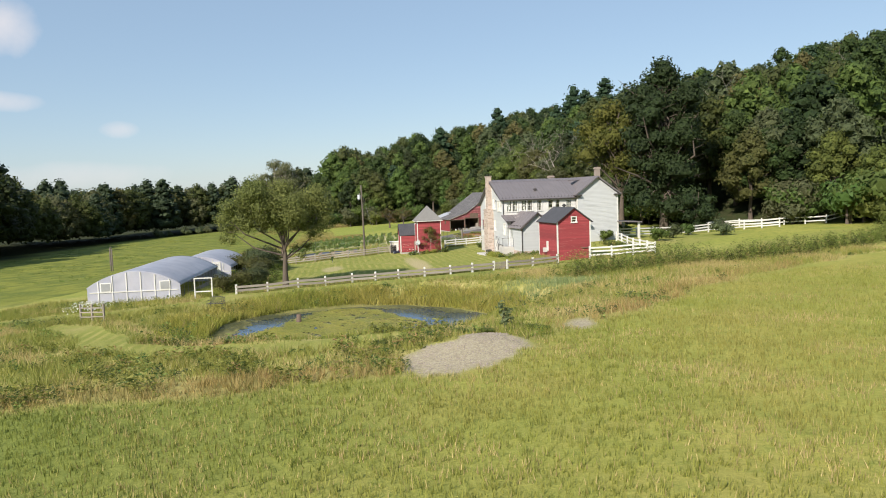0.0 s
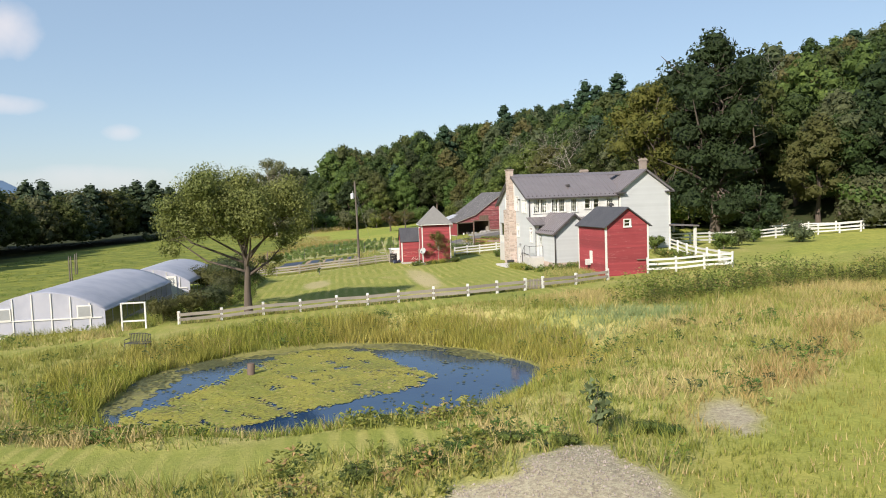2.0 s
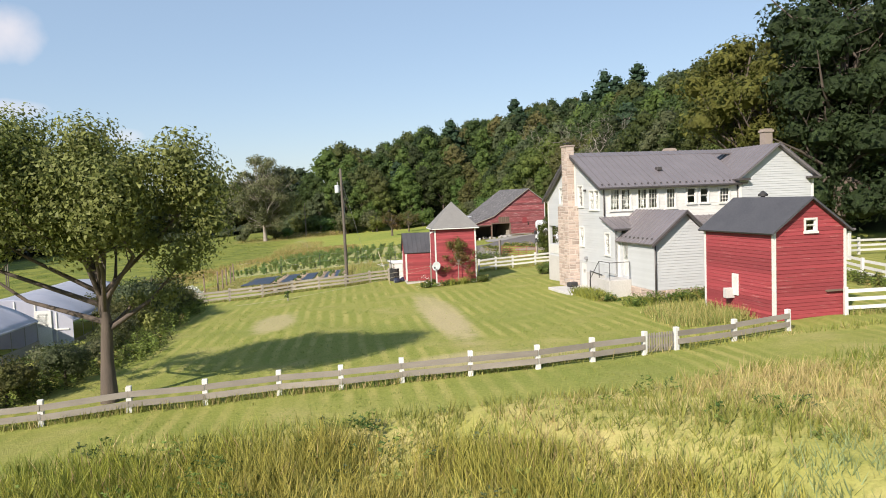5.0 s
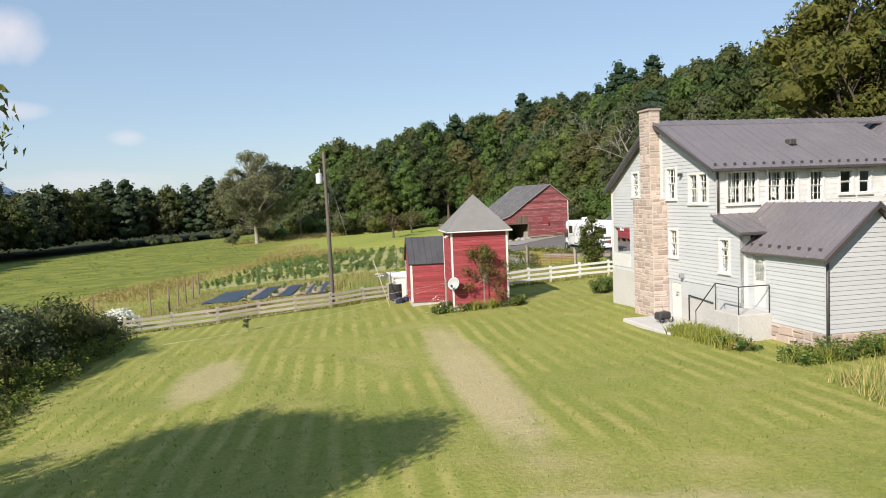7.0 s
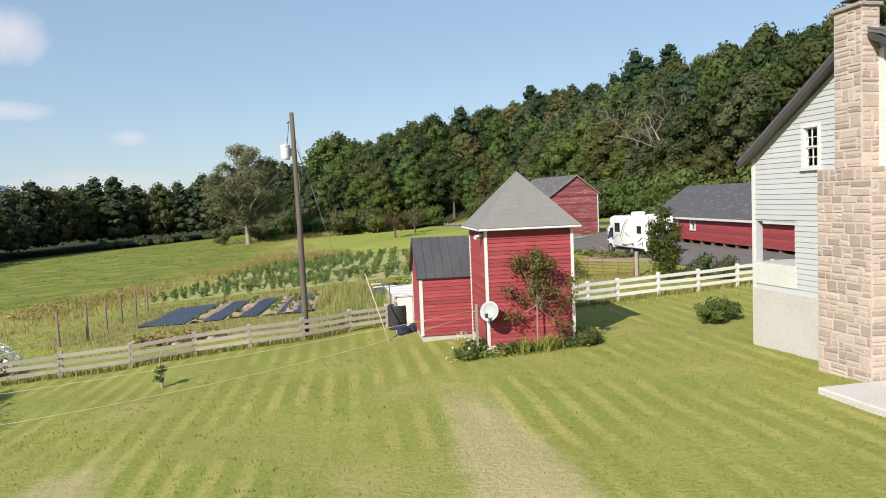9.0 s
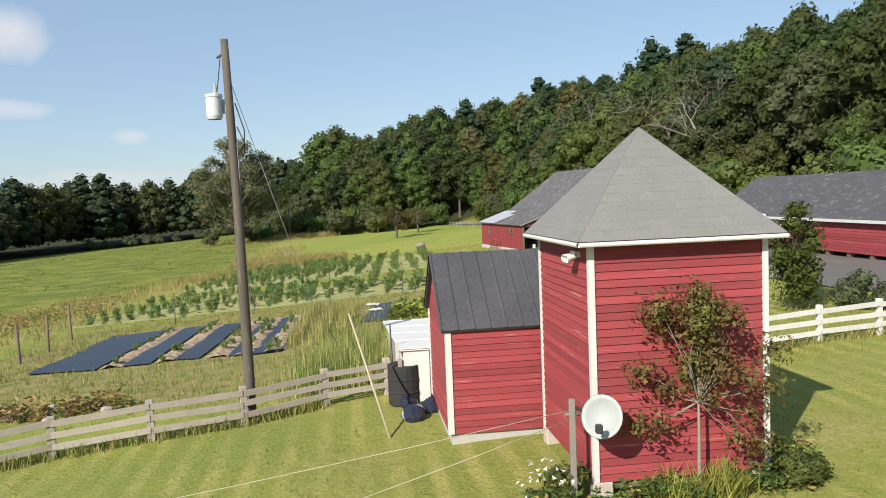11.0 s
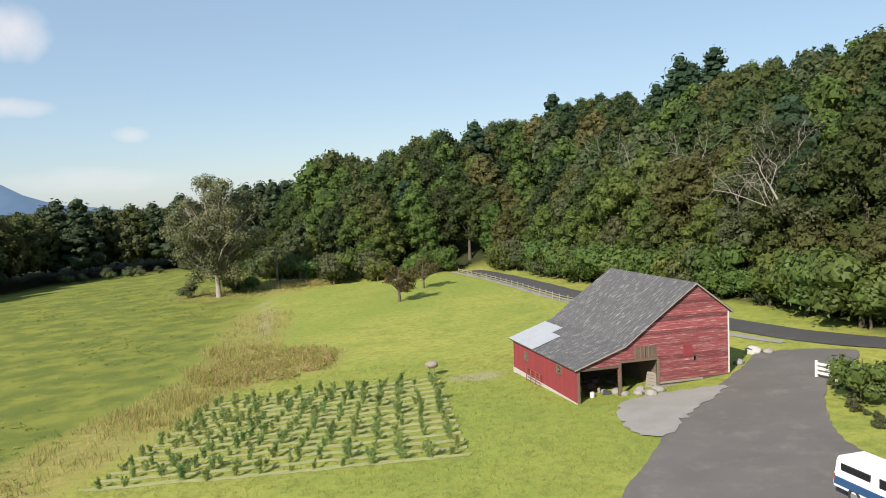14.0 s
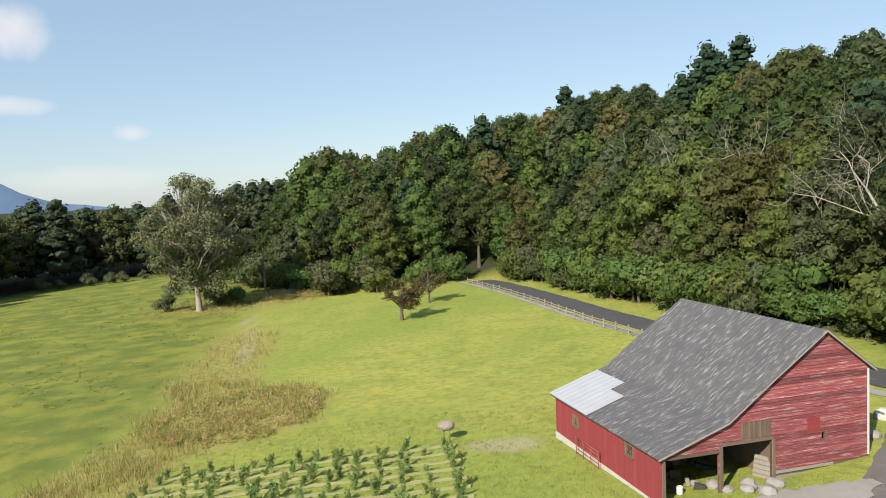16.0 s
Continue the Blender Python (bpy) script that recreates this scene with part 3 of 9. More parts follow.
def rounded(pts, n=5, closed=True):
    """A smooth outline through a few corners."""
    out = []
    k = len(pts)
    for i in range(k if closed else k - 1):
        if closed:
            p = [Vector((*pts[(i + j) % k], 0)) for j in (-1, 0, 1, 2)]
        else:
            p = [Vector((*pts[min(max(i + j, 0), k - 1)], 0)) for j in (-1, 0, 1, 2)]
        for s in range(n):
            t = s / n
            v = 0.5 * (2 * p[1] + (p[2] - p[0]) * t + (2 * p[0] - 5 * p[1] + 4 * p[2] - p[3]) * t * t + (3 * p[1] - p[0] - 3 * p[2] + p[3]) * t ** 3)
            out.append((v.x, v.y))
    if not closed:
        out.append(tuple(pts[-1]))
    return out


def sheet(name, pts, mat, lift=0.05, cell=1.5, label="", category="", kind="structure", level=None):
    """A thin sheet that lies on the land inside an outline."""
    bm = bmesh.new()
    bm.faces.new([bm.verts.new((x, y, 0)) for x, y in pts])
    bmesh.ops.triangulate(bm, faces=bm.faces[:])
    lo = [min(p[i] for p in pts) for i in (0, 1)]
    hi = [max(p[i] for p in pts) for i in (0, 1)]
    for i in (0, 1):
        c = lo[i] + cell
        while c < hi[i]:
            co = (c, 0, 0) if i == 0 else (0, c, 0)
            no = (1, 0, 0) if i == 0 else (0, 1, 0)
            bmesh.ops.bisect_plane(bm, geom=bm.verts[:] + bm.edges[:] + bm.faces[:], plane_co=co, plane_no=no)
            c += cell
    for v in bm.verts:
        v.co.z = (ground_z(v.co.x, v.co.y) if level is None else level) + lift
    for f in bm.faces:
        f.smooth = True
        if f.normal.z < 0:
            f.normal_flip()
    me = bpy.data.meshes.new(name)
    bm.to_mesh(me)
    bm.free()
    me.materials.append(mat)
    return tagged(new(name, me), label, category, kind=kind)


# driveway, parking court, lane and the public road
DRIVE = rounded([(-2.0, 124.6), (-2.5, 128), (-2.0, 134.5), (-0.4, 139.3), (4, 147.5), (6.2, 152), (10.5, 157.6), (14.8, 163), (18.5, 167.2), (24.5, 164.5), (18.8, 157.5), (15.3, 150.5), (14.0, 145.6), (14.6, 141),
                 (15.6, 136), (16.6, 128), (17.2, 119), (17.4, 112), (11.6, 114), (9.9, 121), (8.0, 126.2), (6.7, 132.7), (5.3, 139.0), (3.9, 139.9), (2.2, 137.0), (2.1, 133.5), (2.9, 130), (3.9, 125.4), (4.2, 121.6), (1.4, 122.4)], 4)
def ragged(pts, amount):
    """An outline broken up as grass creeps over an edge."""
    fine = rounded(pts, 3)
    return [(x + amount * float(wobble(x, y, 2.1, 1)) + 0.5 * amount * float(wobble(x, y, 5.3, 4)), y + amount * float(wobble(x, y, 2.3, 7)) + 0.5 * amount * float(wobble(x, y, 4.7, 2))) for x, y in fine]


sheet("driveway", ragged(DRIVE, 0.13), ASPHALT, 0.06, 1.5, "worn dark asphalt driveway and parking court", "driveway")
sheet("gravel_apron", ragged(rounded([(4.2, 157.4), (3.6, 152.0), (5.3, 150.1), (8.8, 154.6), (12.3, 158.6), (9.6, 159.0), (6.6, 158.2)], 4), 0.4), LIGHT_GRAVEL, 0.10, 1.2, "pale grey gravel apron before the barn", "gravel")
ROAD = [(40, 152), (30, 163), (24, 171), (20.2, 180), (15.5, 195), (10.4, 212), (6, 232), (1.0, 252), (-4.5, 268), (-14, 290), (-24, 330)]


def strip(line, half):
    line = rounded(line, 5, False)
    left, right = [], []
    for i, (x, y) in enumerate(line):
        ax, ay = line[max(i - 1, 0)]
        bx, by = line[min(i + 1, len(line) - 1)]
        d = Vector((bx - ax, by - ay, 0)).normalized()
        left.append((x - d.y * half, y + d.x * half))
        right.append((x + d.y * half, y - d.x * half))
    return left + right[::-1]


sheet("road", strip(ROAD, 1.95), ROAD_TAR, 0.07, 2.0, "narrow asphalt country road along the wooded hill", "road")
sheet("road_shoulder", strip([(x - 2.9, y - 1.3) for x, y in ROAD[2:9]], 0.5), LIGHT_GRAVEL, 0.05, 2.0, "pale gravel shoulder beside the road", "road")


def water_mat():
    m, n, l = node_mat("pond_water")
    out, p = n.new("ShaderNodeOutputMaterial"), n.new("ShaderNodeBsdfPrincipled")
    pos = n.new("ShaderNodeNewGeometry").outputs["Position"]
    # blue of the reflected sky is partly put into the base colour
    col = mix_rgb(n, l, ramp(n, l, noise_tex(n, l, pos, 0.3, 4), 0.3, 0.7), (0.012, 0.036, 0.088), (0.020, 0.050, 0.100))
    l.new(col, p.inputs["Base Color"])
    p.inputs["Roughness"].default_value = 0.06
    p.inputs["IOR"].default_value = 1.33
    b = n.new("ShaderNodeBump")
    b.inputs["Strength"].default_value, b.inputs["Distance"].default_value = 0.12, 0.02
    l.new(noise_tex(n, l, pos, 3.0, 3), b.inputs["Height"])
    l.new(b.outputs["Normal"], p.inputs["Normal"])
    l.new(p.outputs["BSDF"], out.inputs["Surface"])
    return m


sheet("water", [(POND[0] + POND_R[0] * 1.12 * math.cos(a), POND[1] + POND_R[1] * 1.12 * math.sin(a)) for a in np.linspace(0, 2 * math.pi, 64, endpoint=False)],
      water_mat(), 0.0, 50, "still dark pond water reflecting blue sky", "pond", level=WATER_Z)

# ---- woods
def leaf_cards(rng, centres, radii, count, size, squash=1.0, up=0.3, shell=(0.72, 1.08)):
    """Small bent leaf sprays round a set of clumps: vertices and quads."""
    centres, radii = np.asarray(centres, float), np.asarray(radii, float)
    pick = rng.choice(len(centres), count, p=radii ** 2 / (radii ** 2).sum())
    d = rng.normal(size=(count, 3))
    d[:, 2] += up
    d /= np.linalg.norm(d, axis=1)[:, None]
    r = radii[pick] * rng.uniform(*shell, count)
    c = centres[pick] + d * r[:, None] * np.array([1, 1, squash])
    nrm = d + rng.normal(size=(count, 3)) * 0.4
    nrm /= np.linalg.norm(nrm, axis=1)[:, None]
    a = np.cross(nrm, rng.normal(size=(count, 3)))
    a /= np.linalg.norm(a, axis=1)[:, None] + 1e-9
    b = np.cross(nrm, a)
    s = size * rng.uniform(0.6, 1.35, count)
    a, b = a * s[:, None], b * (s * rng.uniform(0.5, 0.9, count))[:, None]
    v = np.stack([c - a - b * 0.5, c + a - b * 0.3 + nrm * s[:, None] * 0.15, c + b * 1.35], 1).reshape(-1, 3)
    return v, np.arange(count * 3).reshape(-1, 3)


ICO = None


def clump_cores(rng, centres, radii, squash=1.0, shrink=0.8):
    """Uneven inner masses of shaded leaves, so that crowns are not see-through."""
    global ICO
    if ICO is None:
        bm = bmesh.new()
        bmesh.ops.create_icosphere(bm, subdivisions=1, radius=1)
        ICO = (np.array([v.co[:] for v in bm.verts]), [[v.index for v in f.verts] for f in bm.faces])
        bm.free()
    vs, fs, k = [], [], 0
    for c, r in zip(centres, radii):
        v = ICO[0] * (shrink * r * rng.uniform(0.75, 1.1, (len(ICO[0]), 1))) * np.array([1, 1, squash]) + np.asarray(c)
        vs.append(v)
        fs += [[i + k for i in f] for f in ICO[1]]
        k += len(v)
    return np.concatenate(vs), fs


def limb(bm, a, b, ra, rb, seg=6):
    a, b = Vector(a), Vector(b)
    d = (b - a).normalized()
    x = d.orthogonal().normalized()
    y = d.cross(x)
    rings = []
    for c, r in ((a, ra), (b, rb)):
        rings.append([bm.verts.new(c + (x * math.cos(t) + y * math.sin(t)) * r) for t in [2 * math.pi * i / seg for i in range(seg)]])
    for i in range(seg):
        bm.faces.new((rings[0][i], rings[0][(i + 1) % seg], rings[1][(i + 1) % seg], rings[1][i])).smooth = True
    return rings


def mesh_of(bm, name, mat):
    me = bpy.data.meshes.new(name)
    bmesh.ops.recalc_face_normals(bm, faces=bm.faces[:])
    bm.to_mesh(me)
    bm.free()
    me.materials.append(mat)
    return me


def wood_mesh(rng, name, height, girth, tips, mat, crook=0.08, twigs=2, start=0.3):
    """A tapered trunk with limbs that reach towards the given tips."""
    bm = bmesh.new()
    pts = [Vector((0, 0, -0.4))]
    for i in range(1, 7):
        t = i / 6
        pts.append(Vector((rng.normal() * crook * t * height * 0.3, rng.normal() * crook * t * height * 0.3, height * t * 0.85)))
    rad = [girth * (1.35 if i == 0 else 1 - 0.8 * i / 6) for i in range(7)]
    for i in range(6):
        limb(bm, pts[i], pts[i + 1], rad[i], rad[i + 1], 8)
    for tip in tips:
        tip = Vector(tip)
        f = min(max(tip.z / height * 0.62, start), 0.8)
        base = pts[int(f * 6)].lerp(pts[min(int(f * 6) + 1, 6)], f * 6 % 1)
        r = girth * (1 - 0.8 * f) * 0.55
        midp = base.lerp(tip, 0.5) + Vector((rng.normal(), rng.normal(), rng.normal() + 0.6)) * (tip - base).length * 0.08
        limb(bm, base, midp, r, r * 0.6, 5)
        limb(bm, midp, tip, r * 0.6, r * 0.18, 5)
        for _ in range(twigs):
            e = midp.lerp(tip, rng.uniform(0.1, 0.8))
            limb(bm, e, e + Vector((rng.normal(), rng.normal(), rng.normal() * 0.7 + 0.5)).normalized() * (tip - base).length * 0.22, r * 0.3, r * 0.08, 4)
    return mesh_of(bm, name, mat)


def crown_shape(rng, height, width, kind):
    """Clumps of a crown: centres and radii."""
    cs, rs = [], []
    if kind == "round":
        n = int(rng.integers(22, 28))
        for i in range(n):
            t = (i + 0.5) / n
            z = height * (0.26 + 0.62 * t)
            reach = width * 0.5 * math.sin(math.pi * min(0.16 + 0.8 * t, 0.97)) ** 0.7
            a = i * 2.4 + rng.uniform(-0.4, 0.4)
            r = width * rng.uniform(0.12, 0.19)
            q = max(reach - r * 0.6, 0) * rng.uniform(0.7, 1.0)
            cs.append((math.cos(a) * q, math.sin(a) * q, z))
            rs.append(r)
        cs.append((0, 0, height * 0.9)), rs.append(width * 0.17)
        cs.append((0, 0, height * 0.6)), rs.append(width * 0.3)
    elif kind == "pine":
        n = 13
        for i in range(n):
            t = i / (n - 1)
            z = height * (0.22 + 0.70 * t)
            q = width * 0.40 * (1 - t) ** 0.55 * rng.uniform(0.7, 1.1)
            for j in range(4 if t < 0.6 else 3 if t < 0.95 else 1):
                a = i * 1.1 + j * 2.1 + rng.uniform(-0.5, 0.5)
                cs.append((math.cos(a) * q, math.sin(a) * q, z + rng.uniform(-0.5, 0.5)))
                rs.append(width * (0.15 + 0.08 * (1 - t)))
            cs.append((0, 0, z)), rs.append(width * (0.16 + 0.12 * (1 - t)))
    elif kind == "bush":
        for i in range(7):
            a = i * 2.4
            q = width * 0.3 * rng.uniform(0.3, 1)
            cs.append((math.cos(a) * q, math.sin(a) * q, height * rng.uniform(0.25, 0.7)))
            rs.append(width * rng.uniform(0.2, 0.28))
    return np.array(cs), np.array(rs)


def tree_proto(seed, height, width, kind, leaf, count, size, shrink=0.8, shell=(0.72, 1.12)):
    rng = np.random.default_rng(seed)
    cs, rs = crown_shape(rng, height, width, kind)
    squash = 0.8 if kind != "pine" else 0.62
    v1, f1 = clump_cores(rng, cs, rs, squash, shrink)
    v2, f2 = leaf_cards(rng, cs, rs, count, size, squash, 0.3, shell)
    me = bpy.data.meshes.new("crown")
    me.from_pydata(np.concatenate([v1, v2]).tolist(), [], f1 + (f2 + len(v1)).tolist())
    me.materials.append(leaf)
    tips = [tuple(c) for c in cs[::2]]
    trunk = wood_mesh(rng, "trunk", height, height * 0.018 + 0.05, tips if kind == "round" else tips[::4], BARK, 0.05, 1)
    return me, trunk, (np.concatenate([v1, v2]), f1 + (f2 + len(v1)).tolist())


def plant(proto, name, x, y, scale, turn, label, category="tree", group="", z=None, stretch=1.0):
    e = new(name)
    for part_name, me in (("trunk", proto[1]), ("crown", proto[0])):
        o = new(part_name, me)
        o.parent = e
    e.matrix_basis = pose(x, y, (ground_z(x, y) if z is None else z) - 0.1, 0, 0, turn) @ Matrix.Diagonal((scale, scale, scale * stretch, 1))
    return tagged(e, label, category, group)


OAKS = [tree_proto(11 + i, 17, 11.5, "round", m, 2500, 0.3) for i, m in enumerate((LEAF_OAK, LEAF_OLIVE, LEAF_DARK, LEAF_LIGHT, LEAF_GREY))]
PINES = [tree_proto(31 + i, 20, 8.5, "pine", LEAF_PINE, 1600, 0.34, 0.8) for i in range(2)]
HEDGE = [tree_proto(45 + i, 4, 5, "bush", m, 2600, 0.1, 0.72, (0.6, 1.25)) for i, m in enumerate((LEAF_OLIVE, LEAF_SILVER, LEAF_GREY))]
BUSHES = [tree_proto(41 + i, 4, 5, "bush", m, 850, 0.18, 0.76) for i, m in enumerate((LEAF_BUSH, LEAF_LIGHT, LEAF_GREY))]

# the edge of the wood: single trees along its foot
rng = np.random.default_rng(5)
edge_line = rounded(HILL_FOOT[1:14], 8, False)
EDGE_SPOTS = []
run, last = 0.0, edge_line[0]
for p in edge_line[1:]:
    run += math.dist(p, last)
    last = p
    if run > 5.2 and p[1] > 55:
        run = 0.0
        EDGE_SPOTS.append(p)
for i, (x, y) in enumerate(EDGE_SPOTS):
    for row in range(2):
        d = 4.5 + row * 6.0 + rng.uniform(-1, 1.4)
        j = max(min(i, len(EDGE_SPOTS) - 2), 0)
        ex, ey = EDGE_SPOTS[j + 1][0] - EDGE_SPOTS[j][0], EDGE_SPOTS[j + 1][1] - EDGE_SPOTS[j][1]
        ln = math.hypot(ex, ey)
        px, py = x + ey / ln * d + rng.uniform(-1.5, 1.5), y - ex / ln * d + rng.uniform(-1.5, 1.5)
        if math.dist((px, py), (31, 105)) < 9 or side_of(HILL_FOOT, px, py) < 2.5 or abs(side_of(ROAD, px, py)) < 4.5:
            continue
        k = int(rng.integers(0, 5)) if row else int(rng.choice([0, 1, 2, 0, 3] if py < 190 else [3, 3, 0, 1, 4]))
        plant(OAKS[k], "forest_tree", px, py, rng.uniform(0.55, 0.8) if row == 0 else rng.uniform(0.8, 1.08), rng.uniform(0, 360),
              "leafy broadleaf tree at the edge of the wood", group="trees at the wood's edge")
    for k in range(3):
        bx, by = x + 1.6 + rng.uniform(0, 2.8), y + rng.uniform(-2.4, 2.4)
        if abs(side_of(ROAD, bx, by)) > 4.2 and not (28 < bx < 42 and 92 < by < 112):
            plant(BUSHES[int(rng.choice([0, 1, 0, 2]))], "bush", bx, by, rng.uniform(1.0, 2.1), rng.uniform(0, 360), "dense green shrub under the trees", "bush", "shrubs at the wood's edge")


for x, y, sc, k in ((-9, 279, 1.0, 2), (-3, 277, 1.05, 0), (-14.5, 281, 0.95, 2), (-6, 288, 1.1, 0), (-12, 292, 1.1, 2), (1.5, 274, 1.0, 0)):
    plant(OAKS[k], "forest_tree", x, y, sc, 40 * sc + x, "leafy broadleaf tree at the edge of the wood", group="trees at the wood's edge")


def woods(name, spots, protos, label, leaf_mats):
    """Far woods as one mass of trees."""
    vs, fs, fm, k = [], [], [], 0
    for x, y, s, turn_, which, tone in spots:
        v, f = protos[which][2]
        c, q = math.cos(turn_), math.sin(turn_)
        vs.append(np.stack([v[:, 0] * c - v[:, 1] * q, v[:, 0] * q + v[:, 1] * c, v[:, 2]], -1) * s + np.array([x, y, ground_z(x, y) - 0.3]))
        fs += [[i + k for i in g] for g in f]
        fm += [tone] * len(f)
        k += len(v)
    ob = mesh_object(name, np.concatenate(vs), fs, leaf_mats, face_mat=fm)
    return tagged(ob, label, "woods", kind="stuff")


FAR = [tree_proto(61 + i, 17, 11.5, "round", LEAF_OAK, 1050, 0.42, 0.74, (0.72, 1.14)) for i in range(4)] + [tree_proto(71 + i, 20, 11.0, "pine", LEAF_PINE, 700, 0.55, 0.75, (0.7, 1.25)) for i in range(2)]
FAR_MATS = [LEAF_OAK, LEAF_DARK, LEAF_LIGHT, LEAF_OLIVE, LEAF_PINE, LEAF_GREY, LEAF_BROWN]
spots = []
gap = 8.8
for gy in np.arange(20, 520, gap):
    for gx in np.arange(-70, 210, gap):
        x, y = gx + rng.uniform(-2.9, 2.9), gy + rng.uniform(-2.9, 2.9)
        d = float(side_of(HILL_FOOT, x, y))
        if d < 15 or d > 135 or abs(float(side_of(ROAD[:9], x, y))) < 4.5:
            continue
        # only slopes that the flight looks at
        if x > 40 + (y - 20) * 0.62 + 40 or (d > 75 and rng.uniform() < 0.35) or (d > 100 and rng.uniform() < 0.4):
            continue
        pine = rng.uniform() < 0.025
        which = 4 if pine else int(rng.integers(0, 4))
        tone = 4 if pine else int(rng.choice([0, 1, 2, 3, 5, 6], p=[0.26, 0.1, 0.2, 0.26, 0.12, 0.06]))
        spots.append((x, y, rng.uniform(0.78, 1.14) * (0.74 if x > 62 and y < 230 else 0.88 if d > 55 else 1.0) * (1.4 if y > 250 and x < -38 else 1.0), rng.uniform(0, 6.28), which, tone))
for x, y, s in ((55, 308, 1.2), (62, 320, 1.05), (74, 336, 1.2), (47, 302, 0.95)):
    spots.append((x, y, s, 0.5, 4 + int(x) % 2, 4))
woods("hillside_woods", spots, FAR, "mixed green summer woods covering the hillside", FAR_MATS)
spots = []
for gy in np.arange(40, 560, 8.5):
    for gx in np.arange(-240, -40, 8.5):
        x, y = gx + rng.uniform(-3, 3), gy + rng.uniform(-3, 3)
        d = -float(side_of(WOOD_FOOT, x, y))
        if d < 3 or d > 56 or x < -60 - y * 0.9 or float(side_of(HILL_FOOT, x, y)) > 2:
            continue
        pine = 0.22 if y > 285 else 0.06
        which = int(rng.choice([4, 5])) if rng.uniform() < pine else int(rng.choice([0, 1, 2, 3]))
        tone = 4 if which > 3 else int(rng.choice([0, 1, 1] if y < 250 else [0, 3, 5]))
        spots.append((x, y, rng.uniform(0.85, 1.12) * (1.5 if y < 232 else 1.08 if y < 285 else 1.32), rng.uniform(0, 6.28), which, tone))
woods("valley_woods", spots, FAR, "dark pines and broadleaf trees along the valley floor", FAR_MATS)

# ---- building kit: a wall is laid along x from its own corner, outside is -y
def part(name, bm, mat, parent, label="", m=None):
    me = bpy.data.meshes.new(name)
    bmesh.ops.recalc_face_normals(bm, faces=bm.faces[:])
    bm.to_mesh(me)
    bm.free()
    me.materials.append(mat)
    o = new(name, me)
    o.parent = parent
    if m is not None:
        o.matrix_basis = m
    return tagged(o, label)


def box(bm, x0, x1, y0, y1, z0, z1, m=None):
    v = [Vector((x, y, z)) for z in (z0, z1) for x, y in ((x0, y0), (x1, y0), (x1, y1), (x0, y1))]
    v = [bm.verts.new(m @ p if m else p) for p in v]
    for f in ((0, 3, 2, 1), (4, 5, 6, 7), (0, 1, 5, 4), (1, 2, 6, 5), (2, 3, 7, 6), (3, 0, 4, 7)):
        bm.faces.new([v[i] for i in f])
    return v


def box_part(name, parent, mat, x0, x1, y0, y1, z0, z1, m=None, label="", bevel=0.0):
    bm = bmesh.new()
    box(bm, x0, x1, y0, y1, z0, z1)
    if bevel:
        bmesh.ops.bevel(bm, geom=bm.edges[:], offset=bevel, segments=1, affect="EDGES")
    return part(name, bm, mat, parent, label, m)


def prism(bm, outline, y0, y1):
    """A plate cut to an outline in x and z, from y0 to y1."""
    a = [bm.verts.new((x, y0, z)) for x, z in outline]
    b = [bm.verts.new((x, y1, z)) for x, z in outline]
    bm.faces.new(a)
    bm.faces.new(b[::-1])
    k = len(a)
    for i in range(k):
        bm.faces.new((a[i], b[i], b[(i + 1) % k], a[(i + 1) % k]))


def top_at(profile, s):
    return float(np.interp(s, [p[0] for p in profile], [p[1] for p in profile]))


def span_at(profile, z, s0, s1):
    """Where a wall with this top line is higher than z."""
    xs = np.linspace(s0, s1, 241)
    ok = np.interp(xs, [p[0] for p in profile], [p[1] for p in profile]) >= z - 1e-6
    if not ok.any():
        return None
    return float(xs[ok][0]), float(xs[ok][-1])


